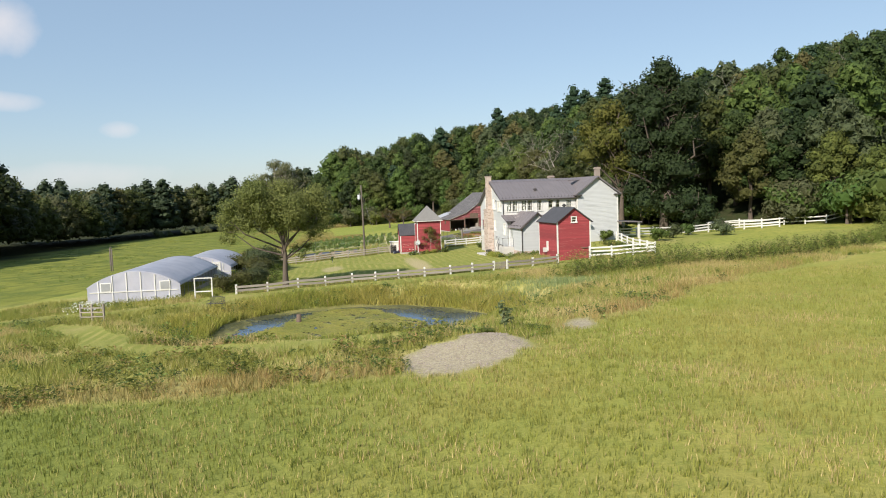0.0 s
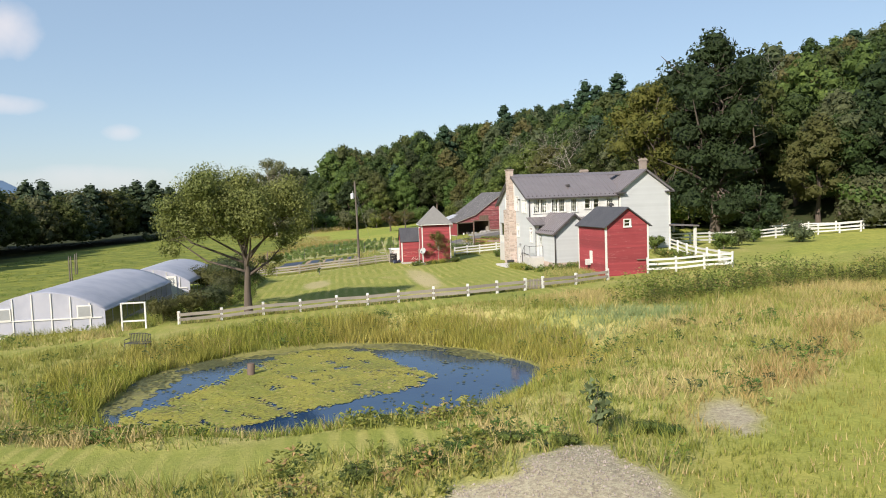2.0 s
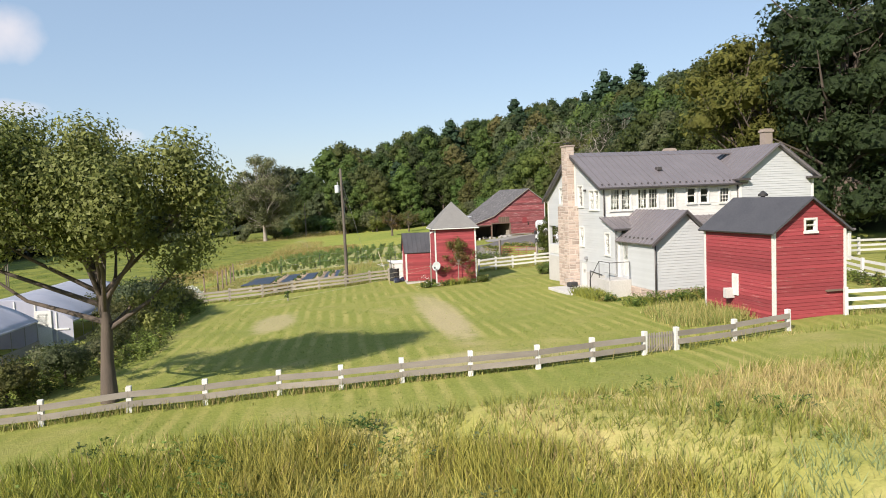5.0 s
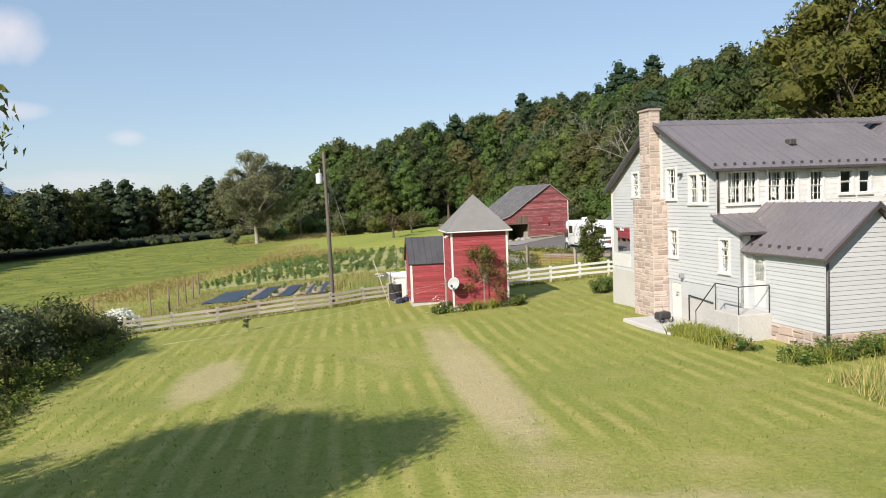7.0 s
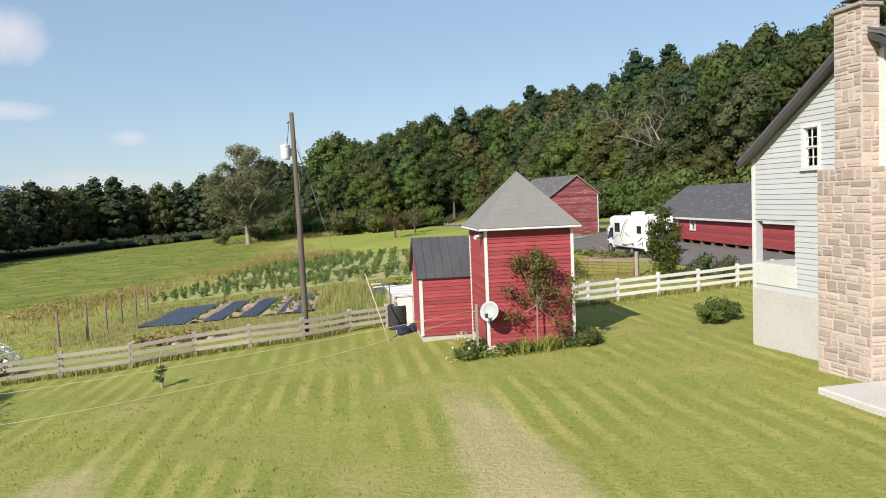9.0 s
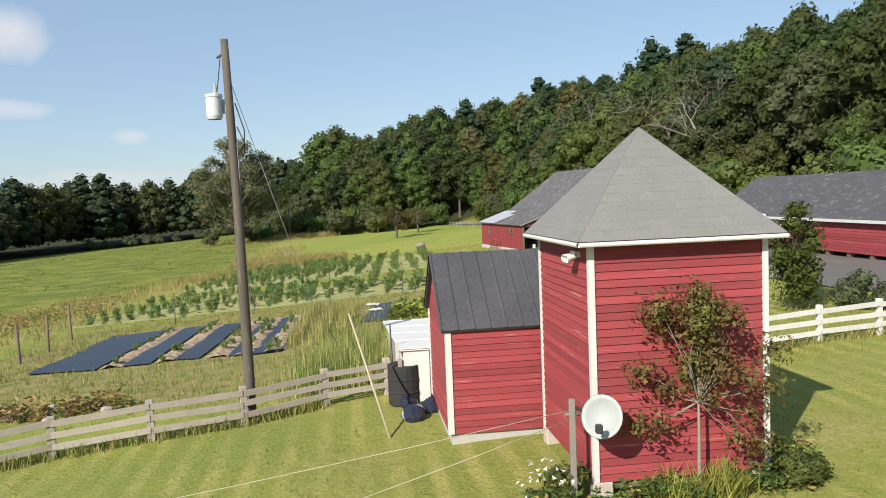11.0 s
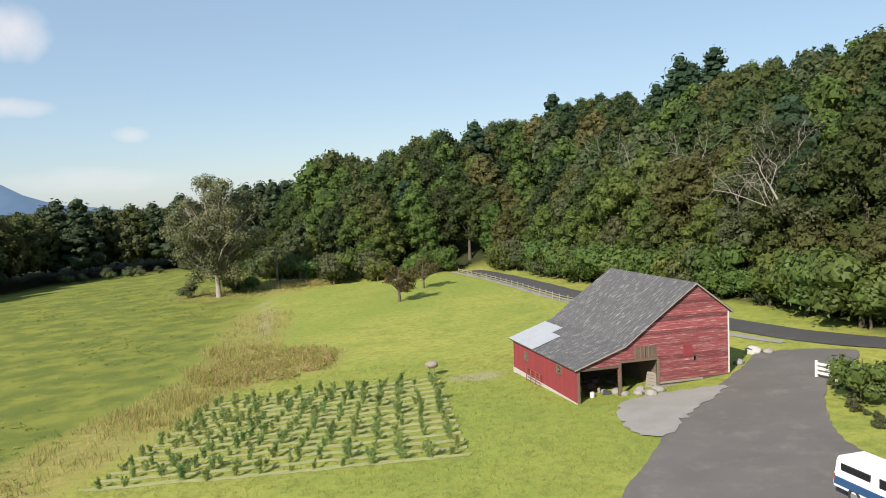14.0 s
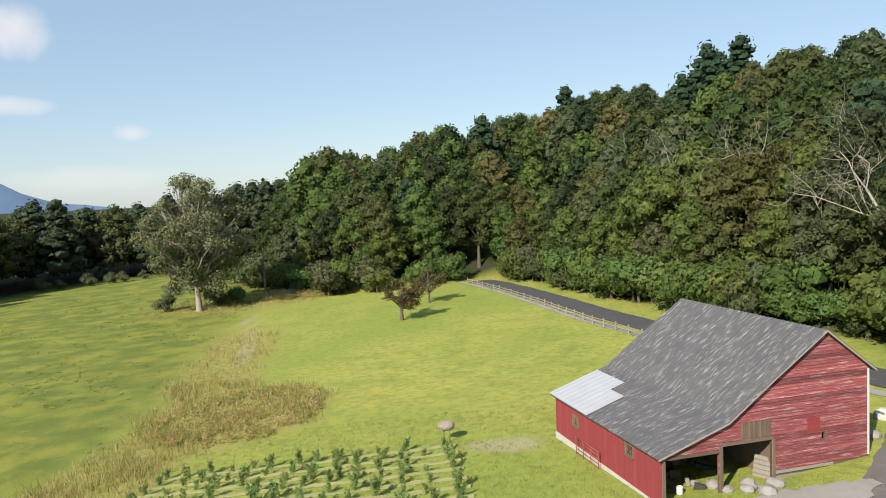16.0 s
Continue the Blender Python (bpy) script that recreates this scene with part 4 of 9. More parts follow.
def wall(thing, name, m, length, z0, profile, openings, backing, board=None, pitch=0.15, thick=0.14, upright=False, proud=0.03, label="", board_from=None):
    """A wall with openings through it, clad in boards that are pieces of their own."""
    bm = bmesh.new()
    cuts = sorted({0.0, length, *[p[0] for p in profile if 0 < p[0] < length], *[c for o in openings for c in o[:2]]})
    for a, b in zip(cuts, cuts[1:]):
        if b - a < 1e-4:
            continue
        lo = z0
        for o in sorted([o for o in openings if o[0] < (a + b) / 2 < o[1]], key=lambda o: o[2]):
            if o[2] > lo + 1e-3:
                prism(bm, [(a, lo), (b, lo), (b, o[2]), (a, o[2])], 0, thick)
            lo = o[3]
        prism(bm, [(a, lo), (b, lo), (b, top_at(profile, b)), (a, top_at(profile, a))], 0, thick)
    bmesh.ops.remove_doubles(bm, verts=bm.verts[:], dist=0.0005)
    w = part(name, bm, backing, thing, label, m)
    if board is None:
        return w
    top = max(p[1] for p in profile)
    rows = []
    if upright:
        s = 0.0
        while s < length - 0.02:
            e = min(s + pitch, length)
            z = z0 if board_from is None else board_from
            segs = [(z, min(top_at(profile, s), top_at(profile, e)))]
            for o in openings:
                if o[0] < (s + e) / 2 < o[1]:
                    segs = [q for a, b in segs for q in ((a, min(b, o[2])), (max(a, o[3]), b)) if q[1] - q[0] > 0.05]
            for a, b in segs:
                rows.append([(s + 0.006, a), (e - 0.006, a), (e - 0.006, b), (s + 0.006, b)])
            s += pitch
    else:
        z = z0 if board_from is None else board_from
        while z < top - 0.03:
            e = z + pitch
            lo, hi = span_at(profile, z, 0, length), span_at(profile, min(e, top - 0.01), 0, length)
            hi = hi or lo
            segs = [(lo[0], lo[1], hi[0], hi[1])]
            for o in openings:
                if o[2] < z + pitch * 0.6 and o[3] > z + pitch * 0.4:
                    nxt = []
                    for a, b, c, d in segs:
                        if o[1] <= a or o[0] >= b:
                            nxt.append((a, b, c, d))
                            continue
                        if o[0] - a > 0.03:
                            nxt.append((a, o[0], c, min(o[0], d)))
                        if b - o[1] > 0.03:
                            nxt.append((o[1], b, max(o[1], c), d))
                    segs = nxt
            for a, b, c, d in segs:
                rows.append([(a, z), (b, z), (max(d, c + 0.01), min(e, top)), (c, min(e, top))])
            z += pitch
    for q in rows:
        me = bpy.data.meshes.new("board")
        fy = (-proud, -proud, -proud * 0.35, -proud * 0.35) if not upright else (-proud * 0.7,) * 4
        v = [(x, y, zz) for (x, zz), y in zip(q, fy)] + [(x, -0.001, zz) for x, zz in q]
        me.from_pydata(v, [], [(0, 1, 2, 3), (0, 4, 5, 1), (1, 5, 6, 2), (2, 6, 7, 3), (3, 7, 4, 0)])
        me.materials.append(board)
        o = new("board", me)
        o.parent = w
    return w


def turn(m, x, y, angle):
    return m @ pose(x, y, 0, 0, 0, angle)


def window(thing, m, s0, s1, z0, z1, cols=3, rows=4, casing=0.09, name="window", frame_mat=None, label="white-framed sash window"):
    """A sash window in a wall's opening: casing, two sashes with glazing bars, panes, sill."""
    frame_mat = frame_mat or WHITE_PAINT
    bm = bmesh.new()
    for a in ((s0 - casing, s0 + 0.02, z0 - 0.02, z1 + casing), (s1 - 0.02, s1 + casing, z0 - 0.02, z1 + casing), (s0 + 0.02, s1 - 0.02, z1 - 0.02, z1 + casing)):
        box(bm, a[0], a[1], -0.06, 0.1, a[2], a[3])
    w = part(name, bm, frame_mat, thing, label, m)
    box_part("sill", w, frame_mat, s0 - casing - 0.03, s1 + casing + 0.03, -0.1, 0.1, z0 - 0.08, z0 + 0.015)
    zm = (z0 + z1) / 2
    for k, (a, b) in enumerate(((z0 + 0.015, zm), (zm, z1 - 0.02))):
        y = 0.03 - 0.03 * k
        bm = bmesh.new()
        e = 0.035
        box(bm, s0 + 0.02, s0 + 0.02 + e, y, y + 0.03, a, b)
        box(bm, s1 - 0.02 - e, s1 - 0.02, y, y + 0.03, a, b)
        box(bm, s0 + 0.02 + e, s1 - 0.02 - e, y, y + 0.03, a, a + e)
        box(bm, s0 + 0.02 + e, s1 - 0.02 - e, y, y + 0.03, b - e, b)
        for i in range(1, cols):
            c = s0 + (s1 - s0) * i / cols
            box(bm, c - 0.012, c + 0.012, y + 0.002, y + 0.026, a + e, b - e)
        for i in range(1, rows // 2):
            c = a + (b - a) * i / (rows // 2)
            box(bm, s0 + 0.02 + e, s1 - 0.02 - e, y + 0.004, y + 0.024, c - 0.012, c + 0.012)
        part("sash", bm, frame_mat, w)
        p = box_part("pane", w, GLASS, s0 + 0.02 + e, s1 - 0.02 - e, y + 0.012, y + 0.017, a + e, b - e)
        p.visible_shadow = False
    return w


def slab(name, thing, corners, thick, mat, label=""):
    """A roof plane: four corners of its upper side, eave first, and its thickness."""
    c = [Vector(p) for p in corners]
    nrm = (c[1] - c[0]).cross(c[3] - c[0]).normalized()
    if nrm.z < 0:
        nrm = -nrm
    bm = bmesh.new()
    a = [bm.verts.new(p) for p in c]
    b = [bm.verts.new(p - nrm * thick) for p in c]
    bm.faces.new(a)
    bm.faces.new(b[::-1])
    for i in range(len(c)):
        bm.faces.new((a[i], b[i], b[(i + 1) % len(c)], a[(i + 1) % len(c)]))
    return part(name, bm, mat, thing, label), nrm


def seams(roof, corners, gap, mat, w=0.02, h=0.035, name="seam"):
    """Standing seams from eave to ridge over a roof plane."""
    a, b, c, d = [Vector(p) for p in corners]
    n = max(int(round((b - a).length / gap)), 1)
    nrm = (b - a).cross(d - a).normalized()
    if nrm.z < 0:
        nrm = -nrm
    side = (b - a).normalized() * w
    for i in range(n + 1):
        lo, hi = a.lerp(b, i / n), d.lerp(c, i / n)
        v = [lo - side, lo + side, hi + side, hi - side]
        v += [p + nrm * h for p in (lo - side * 0.5, lo + side * 0.5, hi + side * 0.5, hi - side * 0.5)]
        me = bpy.data.meshes.new(name)
        me.from_pydata([tuple(p) for p in v], [], [(4, 5, 6, 7), (0, 1, 5, 4), (1, 2, 6, 5), (2, 3, 7, 6), (3, 0, 4, 7)])
        me.materials.append(mat)
        o = new(name, me)
        o.parent = roof


def stones_on(parent, m, s0, s1, z0, z1, rng, mat, row=0.26, size=0.42, depth=0.05, name="stone"):
    """Rough rubble stones on the outside of a wall (outside is -y): uneven courses, some split in two, ragged corners."""
    z = z0
    while z < z1 - 0.05:
        h = min(row * rng.uniform(0.75, 1.7), z1 - z)
        if z1 - z - h < 0.1:
            h = z1 - z
        s = s0
        while s < s1 - 0.04:
            w = min(size * rng.uniform(0.45, 1.6), s1 - s)
            if s1 - s - w < 0.12:
                w = s1 - s
            f = rng.uniform(0.3, 0.7)
            cells = [(z, z + h)] if h < row or rng.uniform() < 0.35 else [(z, z + h * f), (z + h * f, z + h)]
            for za, zb in cells:
                g = 0.01
                d = depth * rng.uniform(0.4, 1.0)
                x0, x1, y0, y1 = s + g, s + w - g, za + g, zb - g
                j = lambda: rng.uniform(0.0, 0.055)
                front = [(x0 + j(), -d, y0 + j()), (x1 - j(), -d, y0 + j()), (x1 - j(), -d, y1 - j()), (x0 + j(), -d, y1 - j())]
                back = [(x0, 0.005, y0), (x1, 0.005, y0), (x1, 0.005, y1), (x0, 0.005, y1)]
                me = bpy.data.meshes.new(name)
                me.from_pydata(front + back, [], [(0, 1, 2, 3), (0, 4, 5, 1), (1, 5, 6, 2), (2, 6, 7, 3), (3, 7, 4, 0)])
                me.materials.append(mat)
                o = new(name, me)
                o.parent = parent
                o.matrix_basis = m
            s += w
        z += h


def pipe(name, thing, pts, r, mat, label="", seg=6):
    """A tube bent along its points."""
    bm = bmesh.new()
    pts = [Vector(p) for p in pts]
    rings = []
    for i, p in enumerate(pts):
        d = (pts[min(i + 1, len(pts) - 1)] - pts[max(i - 1, 0)]).normalized()
        ref = Vector((0, 0, 1)) if abs(d.z) < 0.9 else Vector((0, 1, 0))
        x = d.cross(ref).normalized()
        y = d.cross(x)
        rings.append([bm.verts.new(p + (x * math.cos(t) + y * math.sin(t)) * r) for t in [2 * math.pi * k / seg for k in range(seg)]])
    for ra, rb in zip(rings, rings[1:]):
        for k in range(seg):
            bm.faces.new((ra[k], ra[(k + 1) % seg], rb[(k + 1) % seg], rb[k])).smooth = True
    bm.faces.new(rings[0])
    bm.faces.new(rings[-1][::-1])
    return part(name, bm, mat, thing, label)


# ---- the white farmhouse
def farmhouse():
    rng = np.random.default_rng(77)
    h = new("farmhouse")
    h.matrix_basis = pose(6.95, 85.1, 0, 0, 0, 12.6)
    tagged(h, "white clapboard two-storey farmhouse with brown metal roofs and stone chimney", "house")
    I = Matrix()
    # west gable wall with the tall stone chimney
    g = turn(I, 0, 9.2, -90)
    wv = lambda v0, v1, z0, z1: (9.2 - v1, 9.2 - v0, z0, z1)
    tops = [(0, 5.9), (4.7, 8.62), (9.2, 6.5)]
    op = [wv(2.92, 3.67, 5.36, 6.66), wv(1.28, 1.88, 5.17, 6.33), wv(0.56, 1.16, 5.17, 6.33), wv(2.89, 3.5, 2.9, 4.05), wv(6.3, 6.9, 5.5, 6.6),
          wv(2.68, 3.5, 0.2, 1.8), wv(7.3, 9.05, 2.75, 4.0)]
    w = wall(h, "wall", g, 9.2, 0.0, tops, op, SIDING_WHITE, SIDING_WHITE, 0.15, board_from=1.95)
    for o in op[:5]:
        window(h, g, *o, cols=2 if o[1] - o[0] < 0.65 else 3, rows=4, casing=0.07)
    box_part("corner_board", h, WHITE_PAINT, -0.03, 0.1, -0.045, 0.1, 0.2, 5.9, turn(I, 0, 9.2, -90), "white corner board")
    box_part("trim_board", h, WHITE_PAINT, 4.98, 5.16, -0.05, 0.02, 1.9, 8.2, g, "white board beside the chimney")
    # basement door, porch rail and block wall
    d = box_part("door", h, WHITE_PAINT, 5.74, 6.5, 0.02, 0.07, 0.2, 1.78, g, "white-painted basement door with a small dark window")
    box_part("pane", d, GLASS, 6.05, 6.3, 0.012, 0.03, 1.2, 1.42)
    box_part("rail_panel", h, WHITE_PAINT, 0.12, 1.95, -0.04, 0.02, 2.1, 2.72, g, "white boarded porch rail")
    box_part("foundation", h, CONCRETE, 0.0, 4.0, -0.05, 0.02, -0.2, 1.95, g, "grey rendered basement wall")
    box_part("foundation", h, CONCRETE, 6.6, 9.25, -0.04, 0.02, -0.2, 1.3, g, "grey rendered basement wall")
    box_part("porch_wall", h, SIDING_WHITE, 0.15, 2.3, 7.05, 7.15, 2.1, 5.0)
    box_part("porch_wall", h, SIDING_WHITE, 2.2, 2.3, 7.15, 9.05, 2.1, 5.0)
    box_part("porch_floor", h, GREY_WOOD, 0.15, 2.2, 7.15, 9.05, 2.0, 2.12)
    # rear and east walls
    wall(h, "wall", turn(I, 14.0, 9.2, 180), 14.0, 0.2, [(0, 6.9), (5.1, 6.9), (5.1, 5.9), (14.0, 5.9)], [(11.9, 13.8, 2.75, 4.4)], SIDING_WHITE)
    wall(h, "wall", turn(I, 14.0, -0.2, 90), 9.4, 0.6, [(0, 6.9), (9.4, 6.9)], [(1.2, 1.9, 5.0, 6.3), (5.4, 6.1, 5.0, 6.3)], SIDING_WHITE, SIDING_WHITE, 0.15)
    # long upper front wall, a row of windows under the eave
    f = turn(I, 0, 0, 0)
    op = [(0.46, 1.06, 5.12, 6.36), (1.15, 1.75, 5.12, 6.36), (2.22, 2.82, 5.15, 6.33), (2.92, 3.52, 5.15, 6.33), (4.1, 4.69, 5.12, 6.3), (5.45, 6.03, 5.35, 6.28), (6.33, 6.88, 5.35, 6.26), (7.65, 8.31, 5.32, 6.24)]
    wall(h, "wall", f, 8.9, 0.2, [(0, 6.52), (8.9, 6.52)], op, SIDING_WHITE, WHITE_PAINT, 0.2, board_from=4.55, proud=0.02)
    for i, o in enumerate(op):
        window(h, f, *o, cols=3 if i not in (5, 6) else 1, rows=4 if i not in (5, 6) else 2, casing=0.06)
    for a, b in ((0.2, 0.9), (1.2, 1.7), (2.2, 2.7), (4.1, 4.4)):
        c = box_part("curtain", h, WHITE_PAINT, a + 0.3, b, 0.2, 0.24, 5.3, 6.3, f, "white net curtain inside the window")
    box_part("floor", h, GREY_WOOD, 0.15, 13.8, 0.15, 9.0, 4.2, 4.35)
    # main roof with standing seams
    for corners in ([(-0.35, -0.3, 6.48), (9.4, -0.3, 6.48), (9.4, 3.7, 8.5), (-0.35, 3.7, 8.5)], [(-0.35, 3.7, 8.52), (11.4, 3.7, 8.52), (11.4, 4.55, 8.8), (-0.35, 4.55, 8.8)],
                    [(9.4, 9.5, 5.78), (-0.35, 9.5, 5.78), (-0.35, 4.55, 8.8), (9.4, 4.55, 8.8)]):
        r, _ = slab("roof", h, corners, 0.09, ROOF_METAL, "brown standing-seam metal roof")
        seams(r, corners, 0.42, ROOF_METAL)
    bm = bmesh.new()
    for k in range(22):
        x = -0.1 + k * 0.42
        box(bm, x, x + 0.06, -0.12, -0.02, 6.62, 6.7)
    part("snow_guard", bm, DARK_TRIM, h, "row of small dark snow guards")
    box_part("roof_vent", h, DARK_TRIM, 4.3, 4.62, 1.4, 1.75, 7.42, 7.66, None, "small dark roof vent", 0.03)
    # fascia, gutter, downspouts
    box_part("gutter", h, DARK_TRIM, -0.35, 9.0, -0.42, -0.28, 6.36, 6.48, None, "dark brown gutter", 0.02)
    for x, y, a, b in ((0.03, -0.07, 4.8, 6.4), (8.86, -0.07, 4.6, 6.4)):
        pipe("downspout", h, [(x, y, a), (x, y, b)], 0.045, DARK_TRIM, "dark brown downspout")
    bm = bmesh.new()
    for (a, za), (b, zb) in (((-0.3, 6.46), (4.55, 8.76)), ((9.5, 5.74), (4.55, 8.76))):
        c = [(-0.36, a, za - 0.16), (-0.36, b, zb - 0.16), (-0.36, b, zb), (-0.36, a, za)]
        v = [bm.verts.new(p) for p in c] + [bm.verts.new((p[0] + 0.05, p[1], p[2])) for p in c]
        for q in ((0, 1, 2, 3), (7, 6, 5, 4), (0, 4, 5, 1), (1, 5, 6, 2), (2, 6, 7, 3), (3, 7, 4, 0)):
            bm.faces.new([v[i] for i in q])
    part("bargeboard", bm, DARK_TRIM, h, "dark bargeboard along the gable")
    # east block with its gable to the front
    e = turn(I, 8.9, -0.22, 0)
    wall(h, "wall", e, 5.1, 0.6, [(0, 6.85), (2.55, 8.68), (5.1, 6.85)], [(0.3, 1.05, 1.7, 3.0)], SIDING_WHITE, SIDING_WHITE, 0.15, board_from=1.1)
    window(h, e, 0.3, 1.05, 1.7, 3.0)
    for corners in ([(8.55, -0.6, 6.72), (8.55, 9.6, 6.72), (11.45, 9.6, 8.84), (11.45, -0.6, 8.84)], [(14.35, 9.6, 6.72), (14.35, -0.6, 6.72), (11.45, -0.6, 8.84), (11.45, 9.6, 8.84)]):
        r, _ = slab("roof", h, corners, 0.1, ROOF_METAL, "brown standing-seam metal roof")
        seams(r, corners, 0.45, ROOF_METAL)
    for a, b in ((8.55, 9.4), (13.5, 14.35)):
        box_part("cornice", h, DARK_TRIM, a, b, -0.62, -0.22, 6.6, 6.74, None, "dark cornice return", 0.02)
    box_part("corner_board", h, WHITE_PAINT, 13.9, 14.04, -0.27, -0.1, 0.8, 6.7, None, "white corner board")
    box_part("corner_board", h, WHITE_PAINT, 8.87, 9.0, -0.27, -0.1, 0.8, 6.7, None, "white corner board")
    # low lean-to along the front, east and west of the kitchen wing
    lw = turn(I, 0, 0, -90)
    wall(h, "wall", lw, 1.5, 0.5, [(0, 4.5), (1.5, 4.05)], [(0.25, 0.85, 2.55, 3.8)], SIDING_WHITE, SIDING_WHITE, 0.15, board_from=1.5)
    window(h, lw, 0.25, 0.85, 2.55, 3.8, cols=3, rows=4, casing=0.06)
    wall(h, "wall", turn(I, 0, -1.5, 0), 0.42, 0.5, [(0, 4.05), (0.42, 4.05)], [], WHITE_PAINT)
    wall(h, "wall", turn(I, 3.6, -1.2, 0), 5.3, 0.5, [(0, 4.1), (5.3, 4.1)], [(3.9, 4.7, 1.9, 3.2)], SIDING_WHITE, SIDING_WHITE, 0.15, board_from=1.2)
    window(h, turn(I, 3.6, -1.2, 0), 3.9, 4.7, 1.9, 3.2)
    for corners in ([(-0.25, -1.85, 4.12), (2.2, -1.85, 4.12), (2.2, 0.0, 4.74), (-0.25, 0.0, 4.74)], [(3.0, -1.6, 4.12), (9.6, -1.6, 4.12), (9.2, 0.0, 4.62), (3.0, 0.0, 4.62)]):
        r, _ = slab("roof", h, corners, 0.08, ROOF_METAL, "brown metal lean-to roof")
        seams(r, corners, 0.42, ROOF_METAL)
        box_part("gutter", h, DARK_TRIM, corners[0][0], corners[1][0], corners[0][1] - 0.1, corners[0][1], 4.0, 4.1, None, "dark brown gutter", 0.02)
    # kitchen wing
    k0, k1, kf, kb = 0.3, 3.62, -5.5, -1.5
    lk = turn(I, k0, kb, -90)
    wall(h, "wall", lk, 4.0, 0.9, [(0, 3.5), (4.0, 3.5)], [(0.35, 1.05, 1.4, 3.42)], SIDING_WHITE, SIDING_WHITE, 0.15, board_from=1.0)
    d = box_part("door", h, WHITE_PAINT, 0.36, 1.04, 0.02, 0.07, 1.42, 3.42, lk, "white door with nine panes")
    for i in range(2):
        for j in range(3):
            box_part("pane", d, GLASS, 0.45 + 0.26 * i, 0.67 + 0.26 * i, 0.0, 0.03, 2.4 + 0.3 * j, 2.66 + 0.3 * j)
    fk = turn(I, k0, kf, 0)
    wall(h, "wall", fk, 3.32, 0.9, [(0, 3.5), (1.75, 4.98), (3.32, 3.5)], [], SIDING_WHITE, SIDING_WHITE, 0.15, board_from=1.0)
    wall(h, "wall", turn(I, k1, kf, 90), 4.3, 0.9, [(0, 3.5), (4.3, 3.5)], [], SIDING_WHITE, SIDING_WHITE, 0.15, board_from=1.0)
    for m, ln in ((lk, 4.0), (fk, 3.32), (turn(I, k1, kf, 90), 4.3)):
        b = box_part("plinth", h, MORTAR, 0.0, ln, -0.02, 0.2, -0.2, 0.98, m, "rubble stone plinth")
        stones_on(b, I, 0, ln, -0.1, 0.97, rng, STONE, 0.3, 0.5, 0.06)
        for c in b.children:
            c.matrix_basis = pose(0, -0.02, 0)
    for corners in ([(k0 - 0.3, kb + 1.3, 3.42), (k0 - 0.3, kf - 0.3, 3.42), (2.05, kf - 0.3, 5.12), (2.05, kb + 1.3, 5.12)], [(k1 + 0.3, kf - 0.3, 3.42), (k1 + 0.3, kb + 1.3, 3.42), (2.05, kb + 1.3, 5.12), (2.05, kf - 0.3, 5.12)]):
        r, _ = slab("roof", h, corners, 0.09, ROOF_METAL, "brown standing-seam metal roof")
        seams(r, corners, 0.42, ROOF_METAL)
    for s in (-1, 1):
        bm = bmesh.new()
        a, b = (2.05 + s * 2.0, 3.36), (2.05, 5.08)
        c = [(a[0], kf - 0.33, a[1] - 0.14), (b[0], kf - 0.33, b[1] - 0.14), (b[0], kf - 0.33, b[1]), (a[0], kf - 0.33, a[1])]
        v = [bm.verts.new(p) for p in c] + [bm.verts.new((p[0], p[1] + 0.05, p[2])) for p in c]
        for q in ((0, 1, 2, 3), (7, 6, 5, 4), (0, 4, 5, 1), (1, 5, 6, 2), (2, 6, 7, 3), (3, 7, 4, 0)):
            bm.faces.new([v[i] for i in q])
        part("bargeboard", bm, DARK_TRIM, h, "dark bargeboard along the gable")
    pipe("downspout", h, [(k0 + 0.02, kf - 0.08, 0.5), (k0 + 0.02, kf - 0.08, 3.35)], 0.05, DARK_TRIM, "dark brown downspout")
    pipe("downspout", h, [(k1, kf - 0.08, 0.5), (k1, kf - 0.08, 3.35)], 0.05, DARK_TRIM, "dark brown downspout")
    bm = bmesh.new()
    for i in range(8):
        y = kf + 0.1 + i * 0.5
        box(bm, k0 - 0.08, k0 - 0.02, y, y + 0.1, 3.6, 3.72)
    part("snow_guard", bm, DARK_TRIM, h, "row of small dark snow guards")
    # stone chimney, broad below and narrow above
    ch = part("chimney", (lambda bm: (box(bm, -0.72, -0.02, 3.7, 5.5, -0.2, 5.4), box(bm, -0.52, -0.02, 4.22, 5.12, 5.4, 9.2), bm)[-1])(bmesh.new()), MORTAR, h, "tall chimney of tawny rubble stone")
    for m, ln, z0, z1 in ((pose(-0.72, 5.5, 0, 0, 0, -90), 1.8, 0.0, 5.4), (pose(-0.72, 3.7, 0, 0, 0, 0), 0.7, 0.0, 5.4), (pose(-0.52, 5.12, 0, 0, 0, -90), 0.9, 5.4, 9.2), (pose(-0.52, 4.22, 0, 0, 0, 0), 0.5, 5.4, 9.2)):
        stones_on(ch, m, 0, ln, z0, z1, rng, STONE, 0.22, 0.36, 0.02)
    box_part("cap", ch, STONE, -0.6, 0.06, 4.16, 5.18, 9.2, 9.3, None, "flat stone chimney cap", 0.02)
    box_part("flue_cover", ch, BLACK_METAL, -0.45, -0.08, 4.36, 4.98, 9.44, 9.48, None, "dark metal flue cover")
    for x, y in ((-0.42, 4.4), (-0.12, 4.4), (-0.42, 4.94), (-0.12, 4.94)):
        pipe("flue_leg", ch, [(x, y, 9.3), (x, y, 9.46)], 0.015, BLACK_METAL)
